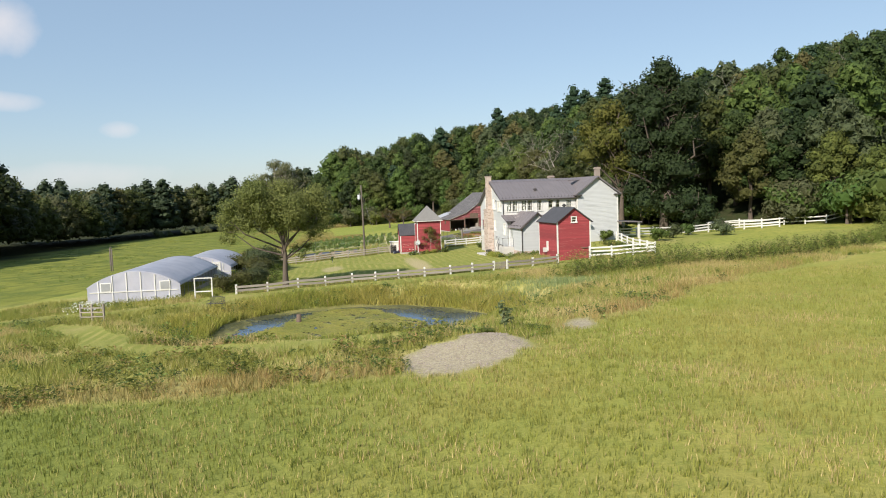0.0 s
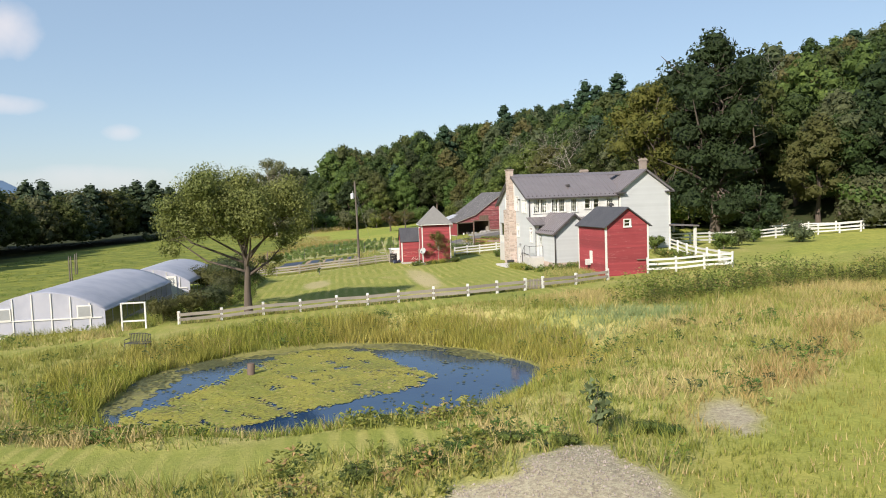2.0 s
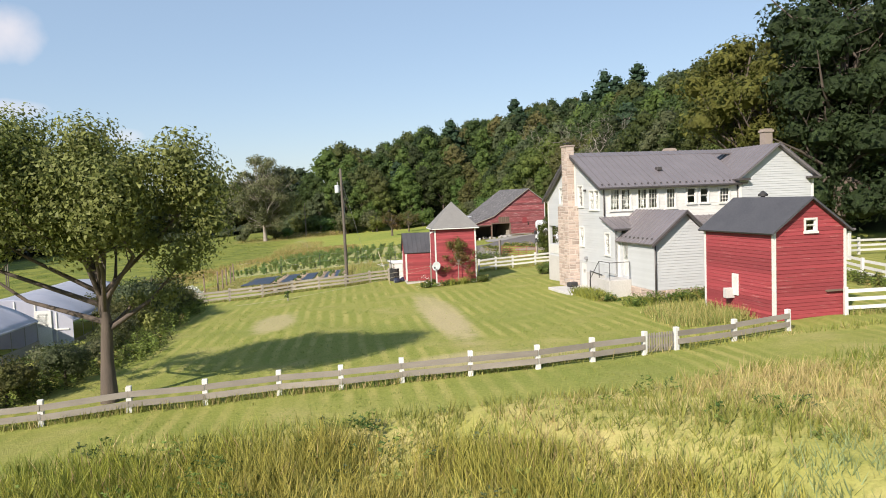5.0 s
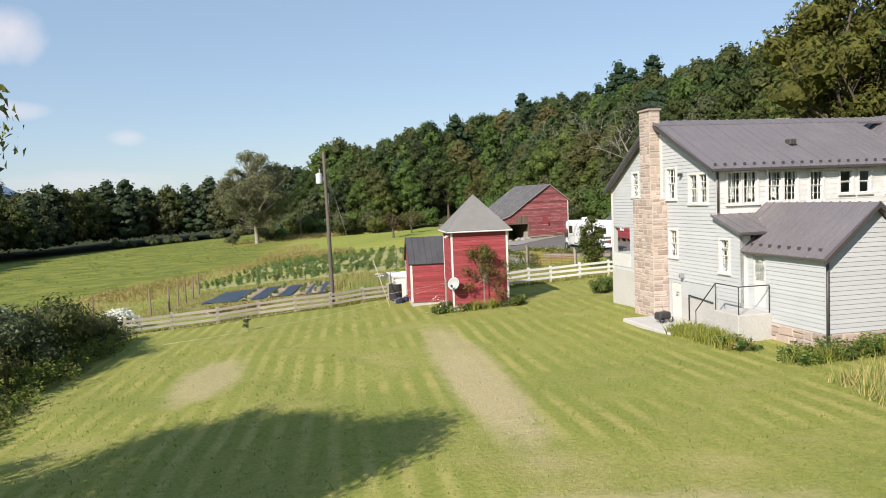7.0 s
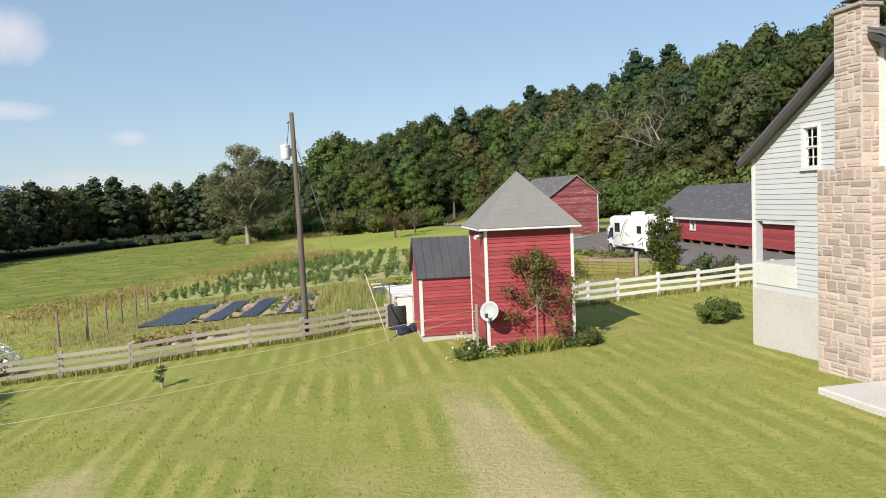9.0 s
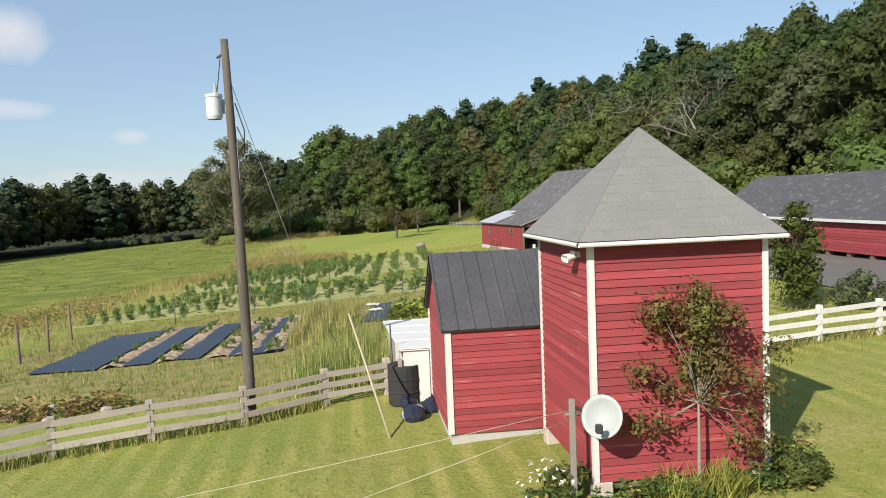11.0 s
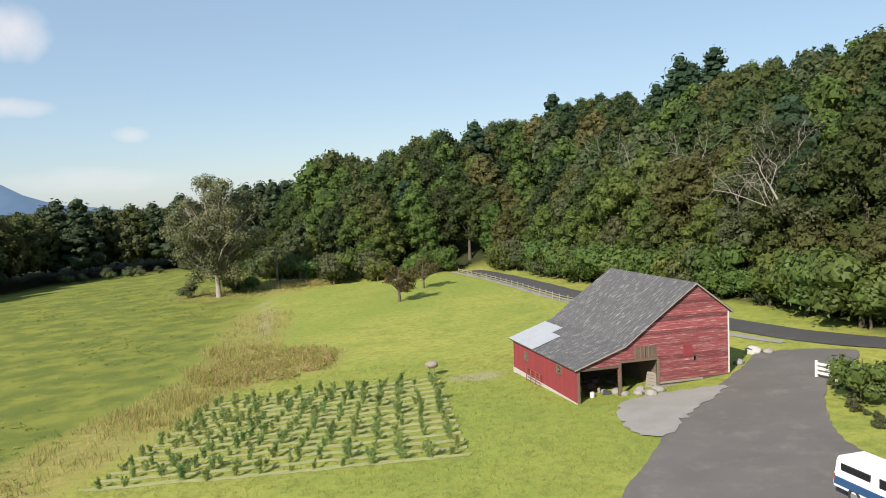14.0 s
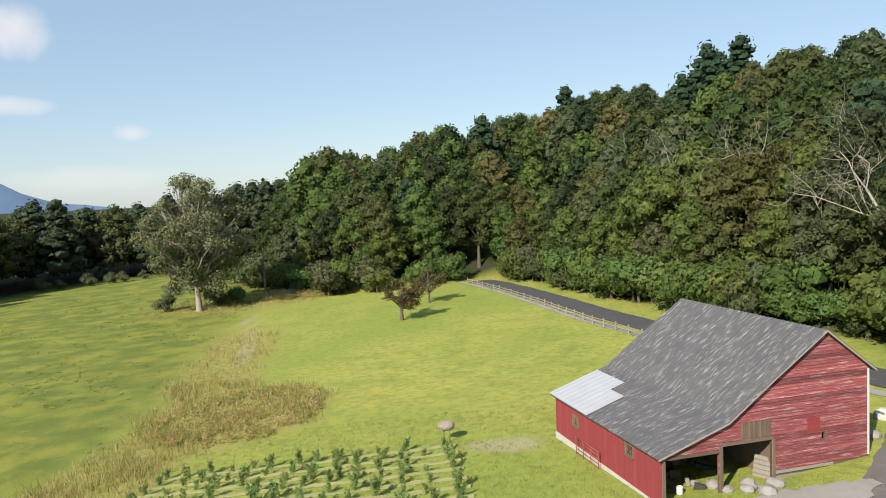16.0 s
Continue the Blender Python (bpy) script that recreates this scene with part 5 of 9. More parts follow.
    for x, y, z0, z1, s in ((9.1, 8.5, 6.0, 9.2, 0.32), (12.7, 2.5, 7.6, 9.95, 0.28)):
        c = box_part("brick_chimney", h, BRICK, x - s, x + s, y - s, y + s, z0, z1, None, "small brick chimney", 0.01)
        box_part("cap", c, BRICK, x - s - 0.06, x + s + 0.06, y - s - 0.06, y + s + 0.06, z1 - 0.22, z1 - 0.08)
    # concrete terrace, landing, steps and rail by the kitchen door
    box_part("terrace", h, CONCRETE, -2.2, -0.02, -0.2, 3.7, -0.3, 0.34, None, "pale concrete slab before the basement door", 0.03)
    box_part("landing", h, CONCRETE, -1.05, 0.28, -2.9, -1.45, 0.0, 1.32, None, "grey rendered entrance landing", 0.02)
    for i in range(5):
        box_part("step", h, CONCRETE, -1.0, -0.1, -1.45 + 0.26 * i, -1.19 + 0.26 * i, 0.0, 1.1 - 0.2 * i, None, "", 0.015)
    rail = pipe("railing", h, [(-1.0, -0.1, 1.1), (-1.0, -1.45, 2.3), (-1.0, -2.85, 2.3), (0.2, -2.85, 2.3)], 0.022, BLACK_METAL, "black iron handrail")
    for x, y, a, b in ((-1.0, -0.1, 0.2, 1.1), (-1.0, -1.45, 1.3, 2.3), (-1.0, -2.85, 1.3, 2.3), (0.2, -2.85, 1.3, 2.3)):
        pipe("baluster", rail, [(x, y, a), (x, y, b)], 0.02, BLACK_METAL)
    pipe("wall_pipe", h, [(-0.08, 1.95, 0.3), (-0.08, 1.95, 1.4), (-0.08, 0.2, 1.3)], 0.03, BLACK_METAL, "dark pipe along the wall")
    box_part("lamp", h, BLACK_METAL, -0.2, -0.03, 2.35, 2.5, 6.3, 6.42, None, "dark flood lamp under the eave", 0.02)
    box_part("lamp", h, STEEL, -0.22, -0.03, 2.35, 2.5, 2.05, 2.25, None, "outdoor wall lamp", 0.03)
    # side porch on the east
    r, _ = slab("porch_roof", h, [(13.9, -0.4, 3.55), (17.0, -0.4, 3.35), (17.0, 4.0, 3.35), (13.9, 4.0, 3.55)], 0.14, ROOF_METAL, "low porch roof on white posts")
    for y in (-0.2, 3.8):
        box_part("porch_post", h, WHITE_PAINT, 16.6, 16.85, y, y + 0.25, 0.9, 3.3, None, "square white porch post", 0.02)
    box_part("porch_floor", h, GREY_WOOD, 14.05, 17.0, -0.4, 4.0, 0.4, 1.05)
    return h


farmhouse()


def garden_bench_stool():
    s = new("generator")
    s.matrix_basis = pose(*(Matrix.Translation((6.95, 85.1, 0)) @ pose(0, 0, 0, 0, 0, 12.6) @ Vector((-1.2, 2.1, 0.34))), 0, 0, 30)
    b = box_part("body", s, BLACK_METAL, -0.32, 0.32, -0.2, 0.2, 0.12, 0.42, None, "dark machine body", 0.06)
    for x in (-0.25, 0.25):
        bm = bmesh.new()
        limb(bm, (x, -0.24, 0.12), (x, -0.17, 0.12), 0.12, 0.12, 12)
        part("wheel", bm, RUBBER, s)
    pipe("handle", s, [(-0.3, 0.22, 0.3), (-0.3, 0.3, 0.6), (0.3, 0.3, 0.6), (0.3, 0.22, 0.3)], 0.018, STEEL)
    tagged(s, "small dark garden machine with wheels on the concrete slab", "machine")


garden_bench_stool()


def gable_shed(name, x, y, angle, wid, dep, z0, eave, peak, boards, roof_mat, label, category="shed", pitch=0.17, over=0.25, openings_front=(), openings_left=(), trim=True, front_gable=True, ground_drop=0.5, roof_label="", seam=0.0):
    """A small boarded building; the gable faces the front or the side."""
    t = new(name)
    t.matrix_basis = pose(x, y, 0, 0, 0, angle)
    tagged(t, label, category)
    I = Matrix()
    if front_gable:
        gab, flat = [(0, eave), (wid / 2, peak), (wid, eave)], [(0, eave), (dep, eave)]
        walls = ((turn(I, 0, 0, 0), wid, gab, openings_front), (turn(I, wid, 0, 90), dep, flat, ()), (turn(I, wid, dep, 180), wid, gab, ()), (turn(I, 0, dep, -90), dep, flat, openings_left))
    else:
        flat, gab = [(0, eave), (wid, eave)], [(0, eave), (dep / 2, peak), (dep, eave)]
        walls = ((turn(I, 0, 0, 0), wid, flat, openings_front), (turn(I, wid, 0, 90), dep, gab, ()), (turn(I, wid, dep, 180), wid, flat, ()), (turn(I, 0, dep, -90), dep, gab, openings_left))
    for m, ln, prof, op in walls:
        wall(t, "wall", m, ln, z0, prof, list(op), boards, boards, pitch, 0.1)
    box_part("foundation", t, CONCRETE, 0.03, wid - 0.03, 0.03, dep - 0.03, z0 - ground_drop, z0 + 0.02, None, "low concrete footing")
    k = (peak - eave) / ((wid if front_gable else dep) / 2)
    if front_gable:
        planes = ([(-over, -over, eave - over * k), (-over, dep + over, eave - over * k), (wid / 2, dep + over, peak), (wid / 2, -over, peak)], [(wid + over, dep + over, eave - over * k), (wid + over, -over, eave - over * k), (wid / 2, -over, peak), (wid / 2, dep + over, peak)])
    else:
        planes = ([(-over, -over, eave - over * k), (wid + over, -over, eave - over * k), (wid + over, dep / 2, peak), (-over, dep / 2, peak)], [(wid + over, dep + over, eave - over * k), (-over, dep + over, eave - over * k), (-over, dep / 2, peak), (wid + over, dep / 2, peak)])
    for c in planes:
        c = [(p[0], p[1], p[2] + 0.1) for p in c]
        r, _ = slab("roof", t, c, 0.08, roof_mat, roof_label)
        if seam:
            seams(r, c, seam, roof_mat, 0.03, 0.02)
    if trim:
        for cx, cy in ((0, 0), (wid, 0), (0, dep), (wid, dep)):
            sx, sy = (-1 if cx == 0 else 1), (-1 if cy == 0 else 1)
            box_part("corner_board", t, WHITE_PAINT, min(cx - sx * 0.08, cx + sx * 0.045), max(cx - sx * 0.08, cx + sx * 0.045), min(cy - sy * 0.08, cy + sy * 0.045), max(cy - sy * 0.08, cy + sy * 0.045), z0, eave - 0.02, None, "white corner board")
    return t


red_shed = gable_shed("red_shed", 10.95, 71.3, 12.5, 3.35, 5.0, 0.42, 4.36, 5.62, RED_PAINT, ROOF_TAR, "tall red clapboard shed with white corner boards and dark roof", openings_front=[(1.45, 1.95, 4.28, 4.78)], pitch=0.155, roof_label="dark tarred roof")
window(red_shed, turn(Matrix(), 0, 0, 0), 1.45, 1.95, 4.28, 4.78, 1, 2, 0.06)
m = turn(Matrix(), 0, 5.0, -90)
box_part("shutter", red_shed, WHITE_PAINT, 2.2, 2.62, -0.09, 0.0, 1.45, 2.4, m, "white panel on the shed wall", 0.01)
box_part("air_conditioner", red_shed, CONCRETE, 2.0, 2.3, -0.4, 0.0, 1.3, 1.75, m, "small window air conditioner", 0.02)
bm = bmesh.new()
limb(bm, (2.3, 3.9, 5.1), (2.3, 3.9, 5.75), 0.1, 0.1, 10)
limb(bm, (2.3, 3.9, 5.75), (2.3, 3.9, 5.85), 0.22, 0.22, 10)
limb(bm, (2.3, 3.9, 5.85), (2.3, 3.9, 6.0), 0.2, 0.04, 10)
part("stove_pipe", bm, BLACK_METAL, red_shed, "dark stove pipe with a cowl")
box_part("shelf_bracket", red_shed, BROWN_WOOD, 2.4, 3.45, -0.14, -0.02, 1.75, 1.82, None, "dark board fixed to the wall")

# ---- the square red tower with its pyramid roof
def tower():
    t = new("corn_tower")
    t.matrix_basis = pose(-3.2, 96.35, 0, 0, 0, 7.5)
    tagged(t, "square red clapboard tower with a grey pyramid roof", "tower")
    I = Matrix()
    W, D, z0, z1 = 3.0, 3.2, -0.02, 4.0
    for m, ln in ((turn(I, 0, 0, 0), W), (turn(I, W, 0, 90), D), (turn(I, W, D, 180), W), (turn(I, 0, D, -90), D)):
        wall(t, "wall", m, ln, z0, [(0, z1), (ln, z1)], [], RED_PAINT, RED_PAINT, 0.135, 0.12, proud=0.034)
    for cx, cy in ((0, 0), (W, 0), (0, D), (W, D)):
        sx, sy = (-1 if cx == 0 else 1), (-1 if cy == 0 else 1)
        box_part("corner_board", t, WHITE_PAINT, min(cx - sx * 0.05, cx + sx * 0.05), max(cx - sx * 0.05, cx + sx * 0.05), min(cy - sy * 0.05, cy + sy * 0.05), max(cy - sy * 0.05, cy + sy * 0.05), z0, z1, None, "white corner board")
        box_part("pier", t, MORTAR, cx - 0.22 * (sx > 0) - 0.06, cx + 0.22 * (sx < 0) + 0.06, cy - 0.22 * (sy > 0) - 0.06, cy + 0.22 * (sy < 0) + 0.06, -0.9, z0, None, "stone corner pier", 0.02)
    box_part("sill_beam", t, BROWN_WOOD, 0.0, W, 0.03, 0.2, z0 - 0.14, z0, None, "weathered sill beam")
    # pyramid roof in overlapping courses
    o, ap = 0.27, Vector((W / 2, D / 2, 5.95))
    ez = 4.0
    cs = [Vector((-o, -o, ez)), Vector((W + o, -o, ez)), Vector((W + o, D + o, ez)), Vector((-o, D + o, ez))]
    bm = bmesh.new()
    top = bm.verts.new(ap)
    base = [bm.verts.new(c) for c in cs]
    for i in range(4):
        bm.faces.new((base[i], base[(i + 1) % 4], top))
    bm.faces.new(base[::-1])
    r = part("roof", bm, ROOF_GREY, t, "grey asphalt-shingled pyramid roof")
    rng = np.random.default_rng(3)
    n = 13
    vs, fs, k = [], [], 0
    for i in range(4):
        a, b = cs[i], cs[(i + 1) % 4]
        nrm = (b - a).cross(ap - a).normalized()
        for j in range(n):
            t0, t1 = j / n, min((j + 1.08) / n, 1)
            l0, r0, l1, r1 = a.lerp(ap, t0), b.lerp(ap, t0), a.lerp(ap, t1), b.lerp(ap, t1)
            m = max(int((r0 - l0).length / 0.33), 1)
            off = 0.5 * (j % 2) / m
            us = [0.0] + [min(max((q + off) / m, 0), 1) for q in range(0 if off else 1, m)] + [1.0]
            for u0, u1 in zip(us, us[1:]):
                if u1 - u0 < 1e-3:
                    continue
                lift = nrm * (0.005 + rng.uniform(0, 0.001))
                v = [l0.lerp(r0, u0) + lift, l0.lerp(r0, u1) + lift, l1.lerp(r1, u1) + nrm * 0.003, l1.lerp(r1, u0) + nrm * 0.003]
                v += [l0.lerp(r0, u0), l0.lerp(r0, u1)]
                vs += [tuple(p) for p in v]
                fs += [(k, k + 1, k + 2, k + 3), (k, k + 4, k + 5, k + 1)]
                k += 6
    tagged(mesh_object("shingle", vs, fs, ROOF_GREY, r), kind="stuff")
    for i in range(4):
        a, b = cs[i], cs[(i + 1) % 4]
        bm = bmesh.new()
        limb(bm, a - Vector((0, 0, 0.05)), b - Vector((0, 0, 0.05)), 0.05, 0.05, 4)
        part("eave_board", bm, WHITE_PAINT, t, "pale eave board")
    bm = bmesh.new()
    for x in (-0.07, 0.1):
        limb(bm, (-0.1, 0.55 + x, 3.72), (-0.28, 0.5 + x, 3.68), 0.045, 0.07, 8)
    box(bm, -0.12, -0.02, 0.45, 0.72, 3.7, 3.8)
    part("flood_lamp", bm, WHITE_PAINT, t, "twin white outdoor flood lamps")
    return t


tower()
small_shed = gable_shed("small_shed", -5.62, 99.8, 7.5, 2.9, 3.4, -0.22, 2.02, 3.42, RED_PAINT, ROOF_TAR, "small red clapboard shed with a black tarred roof", pitch=0.135, over=0.12, front_gable=False, roof_label="black tarred roof with seams", seam=0.35)

# ---- the big weathered barn
def barn():
    rng = np.random.default_rng(9)
    t = new("barn")
    t.matrix_basis = pose(1.6, 158.7, 0, 0, 0, 16)
    tagged(t, "weathered red barn with a sweeping dark ribbed roof and open bays", "barn")
    I = Matrix()
    L, D = 12.5, 12.7
    prof = [(0, 1.9), (3.75, 3.08), (6.4, 4.98), (9.7, 7.2), (12.5, 5.1)]
    f = turn(I, 0, 0, 0)
    op = [(0.22, 3.25, -1.0, 1.62), (3.5, 6.4, -1.0, 1.9), (4.55, 6.4, 2.1, 3.0), (9.5, 9.72, 1.5, 1.85)]
    wall(t, "wall", f, L, -0.75, prof, op, BROWN_WOOD, RED_WORN, 0.17, 0.1, proud=0.045, board_from=0.25, label="worn red horizontal boards")
    for s0, s1 in ((4.55, 5.45), (5.5, 6.4)):
        hatch = box_part("hatch", t, BROWN_WOOD, s0, s1, 0.0, 0.03, 2.1, 3.0, f, "grey-brown board hatch")
        for i in range(6):
            a = s0 + (s1 - s0) * i / 6
            box_part("board", hatch, BROWN_WOOD, a + 0.008, a + (s1 - s0) / 6 - 0.008, -0.03, -0.002, 2.1, 3.0)
    box_part("patch", t, RED_PAINT, 8.6, 9.35, -0.055, -0.03, 1.9, 2.75, f, "fresher red patch of boards")
    box_part("sill_board", t, GREY_WOOD, 6.55, 10.2, -0.07, 0.02, 0.05, 0.2, f, "grey weathered sill board")
    box_part("sill_board", t, GREY_WOOD, 6.55, 9.4, -0.08, 0.02, -0.25, -0.08, f, "grey weathered sill board")
    box_part("bay_lintel", t, BROWN_WOOD, 0.05, 3.4, -0.08, 0.12, 1.6, 1.76, f, "dark timber over the open bay")
    box_part("bay_lintel", t, BROWN_WOOD, 3.4, 6.5, -0.08, 0.12, 1.9, 2.06, f, "dark timber over the open bay")
    for a, z in ((0.0, -0.75), (3.28, -0.7), (6.4, -0.4)):
        box_part("post", t, BROWN_WOOD, a, a + 0.2, -0.09, 0.14, z, 1.9, f, "dark timber post", 0.015)
    # low west wall on its concrete footing
    lw = turn(I, 0, D, -90)
    op = [(2.65, 3.4, 0.55, 1.15), (9.2, 10.0, 0.85, 1.45)]
    wall(t, "wall", lw, D, -0.7, [(0, 1.85), (D, 1.85)], op, RED_BOARD, RED_BOARD, 0.2, 0.1, upright=True, proud=0.025, label="red vertical boards")
    for o in op:
        window(t, lw, *o, cols=2, rows=4, casing=0.05, frame_mat=BROWN_WOOD, label="small dark-paned barn window")
    box_part("footing", t, CONCRETE, -0.05, D + 0.05, -0.06, 0.2, -2.2, -0.68, lw, "pale concrete footing")
    wall(t, "wall", turn(I, L, 0, 90), D, -0.2, [(0, 5.05), (D, 5.05)], [], BROWN_WOOD, RED_WORN, 0.2, 0.1)
    wall(t, "wall", turn(I, L, D, 180), L, -1.6, [(L - p[0], p[1]) for p in prof[::-1]], [], BROWN_WOOD, RED_WORN, 0.25, 0.1)
    box_part("corner_board", t, WHITE_PAINT, L - 0.06, L + 0.05, -0.06, 0.06, 0.3, 5.0, None, "white corner board")
    # inner partition and clutter seen in the bays
    box_part("partition", t, BROWN_WOOD, 6.5, 6.6, 0.1, D - 0.1, -0.6, 4.9)
    bm = bmesh.new()
    prism(bm, [(0.1, -1.0), (6.5, -1.0), (6.5, 4.8), (3.75, 2.95), (0.1, 1.75)], 6.2, 6.3)
    part("partition", bm, BROWN_WOOD, t)
    d = bmesh.new()
    for i in range(5):
        box(d, 0, 0.08, -0.55 - 0.0, 0.6, 0.0 + i * 0.24, 0.22 + i * 0.24)
    part("bay_door", d, GREY_WOOD, t, "grey board door leaning in the bay", pose(6.2, 0.4, -0.35, 0, 14, 25))
    # roof: slabs, then slates in courses
    pr = [(-0.3, 1.8), (3.75, 3.18), (6.4, 5.08), (9.7, 7.34)]
    o = 0.25
    planes = [[(a[0], D + o, a[1]), (a[0], -o, a[1]), (b[0], -o, b[1]), (b[0], D + o, b[1])] for a, b in zip(pr, pr[1:])]
    planes.append([(12.85, -o, 4.95), (12.85, D + o, 4.95), (9.7, D + o, 7.34), (9.7, -o, 7.34)])
    for n_, c in enumerate(planes):
        r, nrm = slab("roof", t, c, 0.09, ROOF_RIBBED, "dark ribbed roof with pale worn streaks")
        seams(r, c, 0.32, ROOF_RIBBED, 0.035, 0.03, "rib")
    # pale tin sheets over the low north-west corner
    a0, a1 = Vector((-0.32, 0, 1.8)), Vector((3.75, 0, 3.18))
    for v0, v1, t0, t1 in ((7.6, D + 0.27, 0.0, 0.62), (9.3, D + 0.27, 0.62, 0.86)):
        p, q = a0.lerp(a1, t0), a0.lerp(a1, t1)
        c = [(p.x, v1, p.z + 0.05), (p.x, v0, p.z + 0.05), (q.x, v0, q.z + 0.05), (q.x, v1, q.z + 0.05)]
        r, _ = slab("roof_sheet", t, c, 0.01, ROOF_TIN, "pale bare metal roofing sheet")
        seams(r, c, 0.6, ROOF_TIN, 0.015, 0.01)
    bm = bmesh.new()
    for a, b in zip(pr + [(12.85, 4.95)], (pr + [(12.85, 4.95)])[1:]):
        c = [(a[0], -o - 0.03, a[1] - 0.11), (b[0], -o - 0.03, b[1] - 0.11), (b[0], -o - 0.03, b[1]), (a[0], -o - 0.03, a[1])]
        v = [bm.verts.new(p) for p in c] + [bm.verts.new((p[0], p[1] + 0.04, p[2])) for p in c]
        for q in ((0, 1, 2, 3), (7, 6, 5, 4), (0, 4, 5, 1), (2, 6, 7, 3)):
            bm.faces.new([v[i] for i in q])
    part("bargeboard", bm, GREY_WOOD, t, "thin weathered bargeboard")
    return t


barn()
GARAGE = gable_shed("garage", 14.7, 141.4, -84, 26.0, 7.0, 0.9, 2.8, 5.3, RED_PAINT, ROOF_SLATE, "long low red outbuilding with a dark shingled roof", "outbuilding", pitch=0.17, over=0.3, front_gable=False, roof_label="dark shingled roof",
                    openings_front=[(1.2, 2.1, 1.75, 2.68), (4.6, 5.5, 1.75, 2.68), (8.2, 9.1, 1.75, 2.68)], ground_drop=0.0)
for s in (1.2, 4.6, 8.2):
    window(GARAGE, Matrix(), s, s + 0.9, 1.75, 2.68, 3, 4, 0.07)
box_part("eave_board", GARAGE, WHITE_PAINT, -0.3, 26.3, -0.36, -0.3, 2.58, 2.74, None, "white eave board")
for i in range(14):
    box_part("pier", GARAGE, BROWN_WOOD, 0.1 + i * 1.95, 0.4 + i * 1.95, 0.05, 0.35, -0.6, 0.92, None, "dark timber pier")


# ---- plastic-covered greenhouses
def film_mat():
    m, n, l = node_mat("greenhouse_film")
    out, p, t = n.new("ShaderNodeOutputMaterial"), n.new("ShaderNodeBsdfPrincipled"), n.new("ShaderNodeBsdfTranslucent")
    pos = n.new("ShaderNodeNewGeometry").outputs["Position"]
    col = mix_rgb(n, l, ramp(n, l, noise_tex(n, l, pos, 0.7, 4), 0.3, 0.7), (0.66, 0.67, 0.74), (0.55, 0.57, 0.65))
    l.new(col, p.inputs["Base Color"])
    l.new(col, t.inputs["Color"])
    p.inputs["Roughness"].default_value = 0.35
    mx = n.new("ShaderNodeMixShader")
    mx.inputs["Fac"].default_value = 0.45
    l.new(p.outputs["BSDF"], mx.inputs[1])
    l.new(t.outputs["BSDF"], mx.inputs[2])
    l.new(mx.outputs["Shader"], out.inputs["Surface"])
    return m


FILM = film_mat()


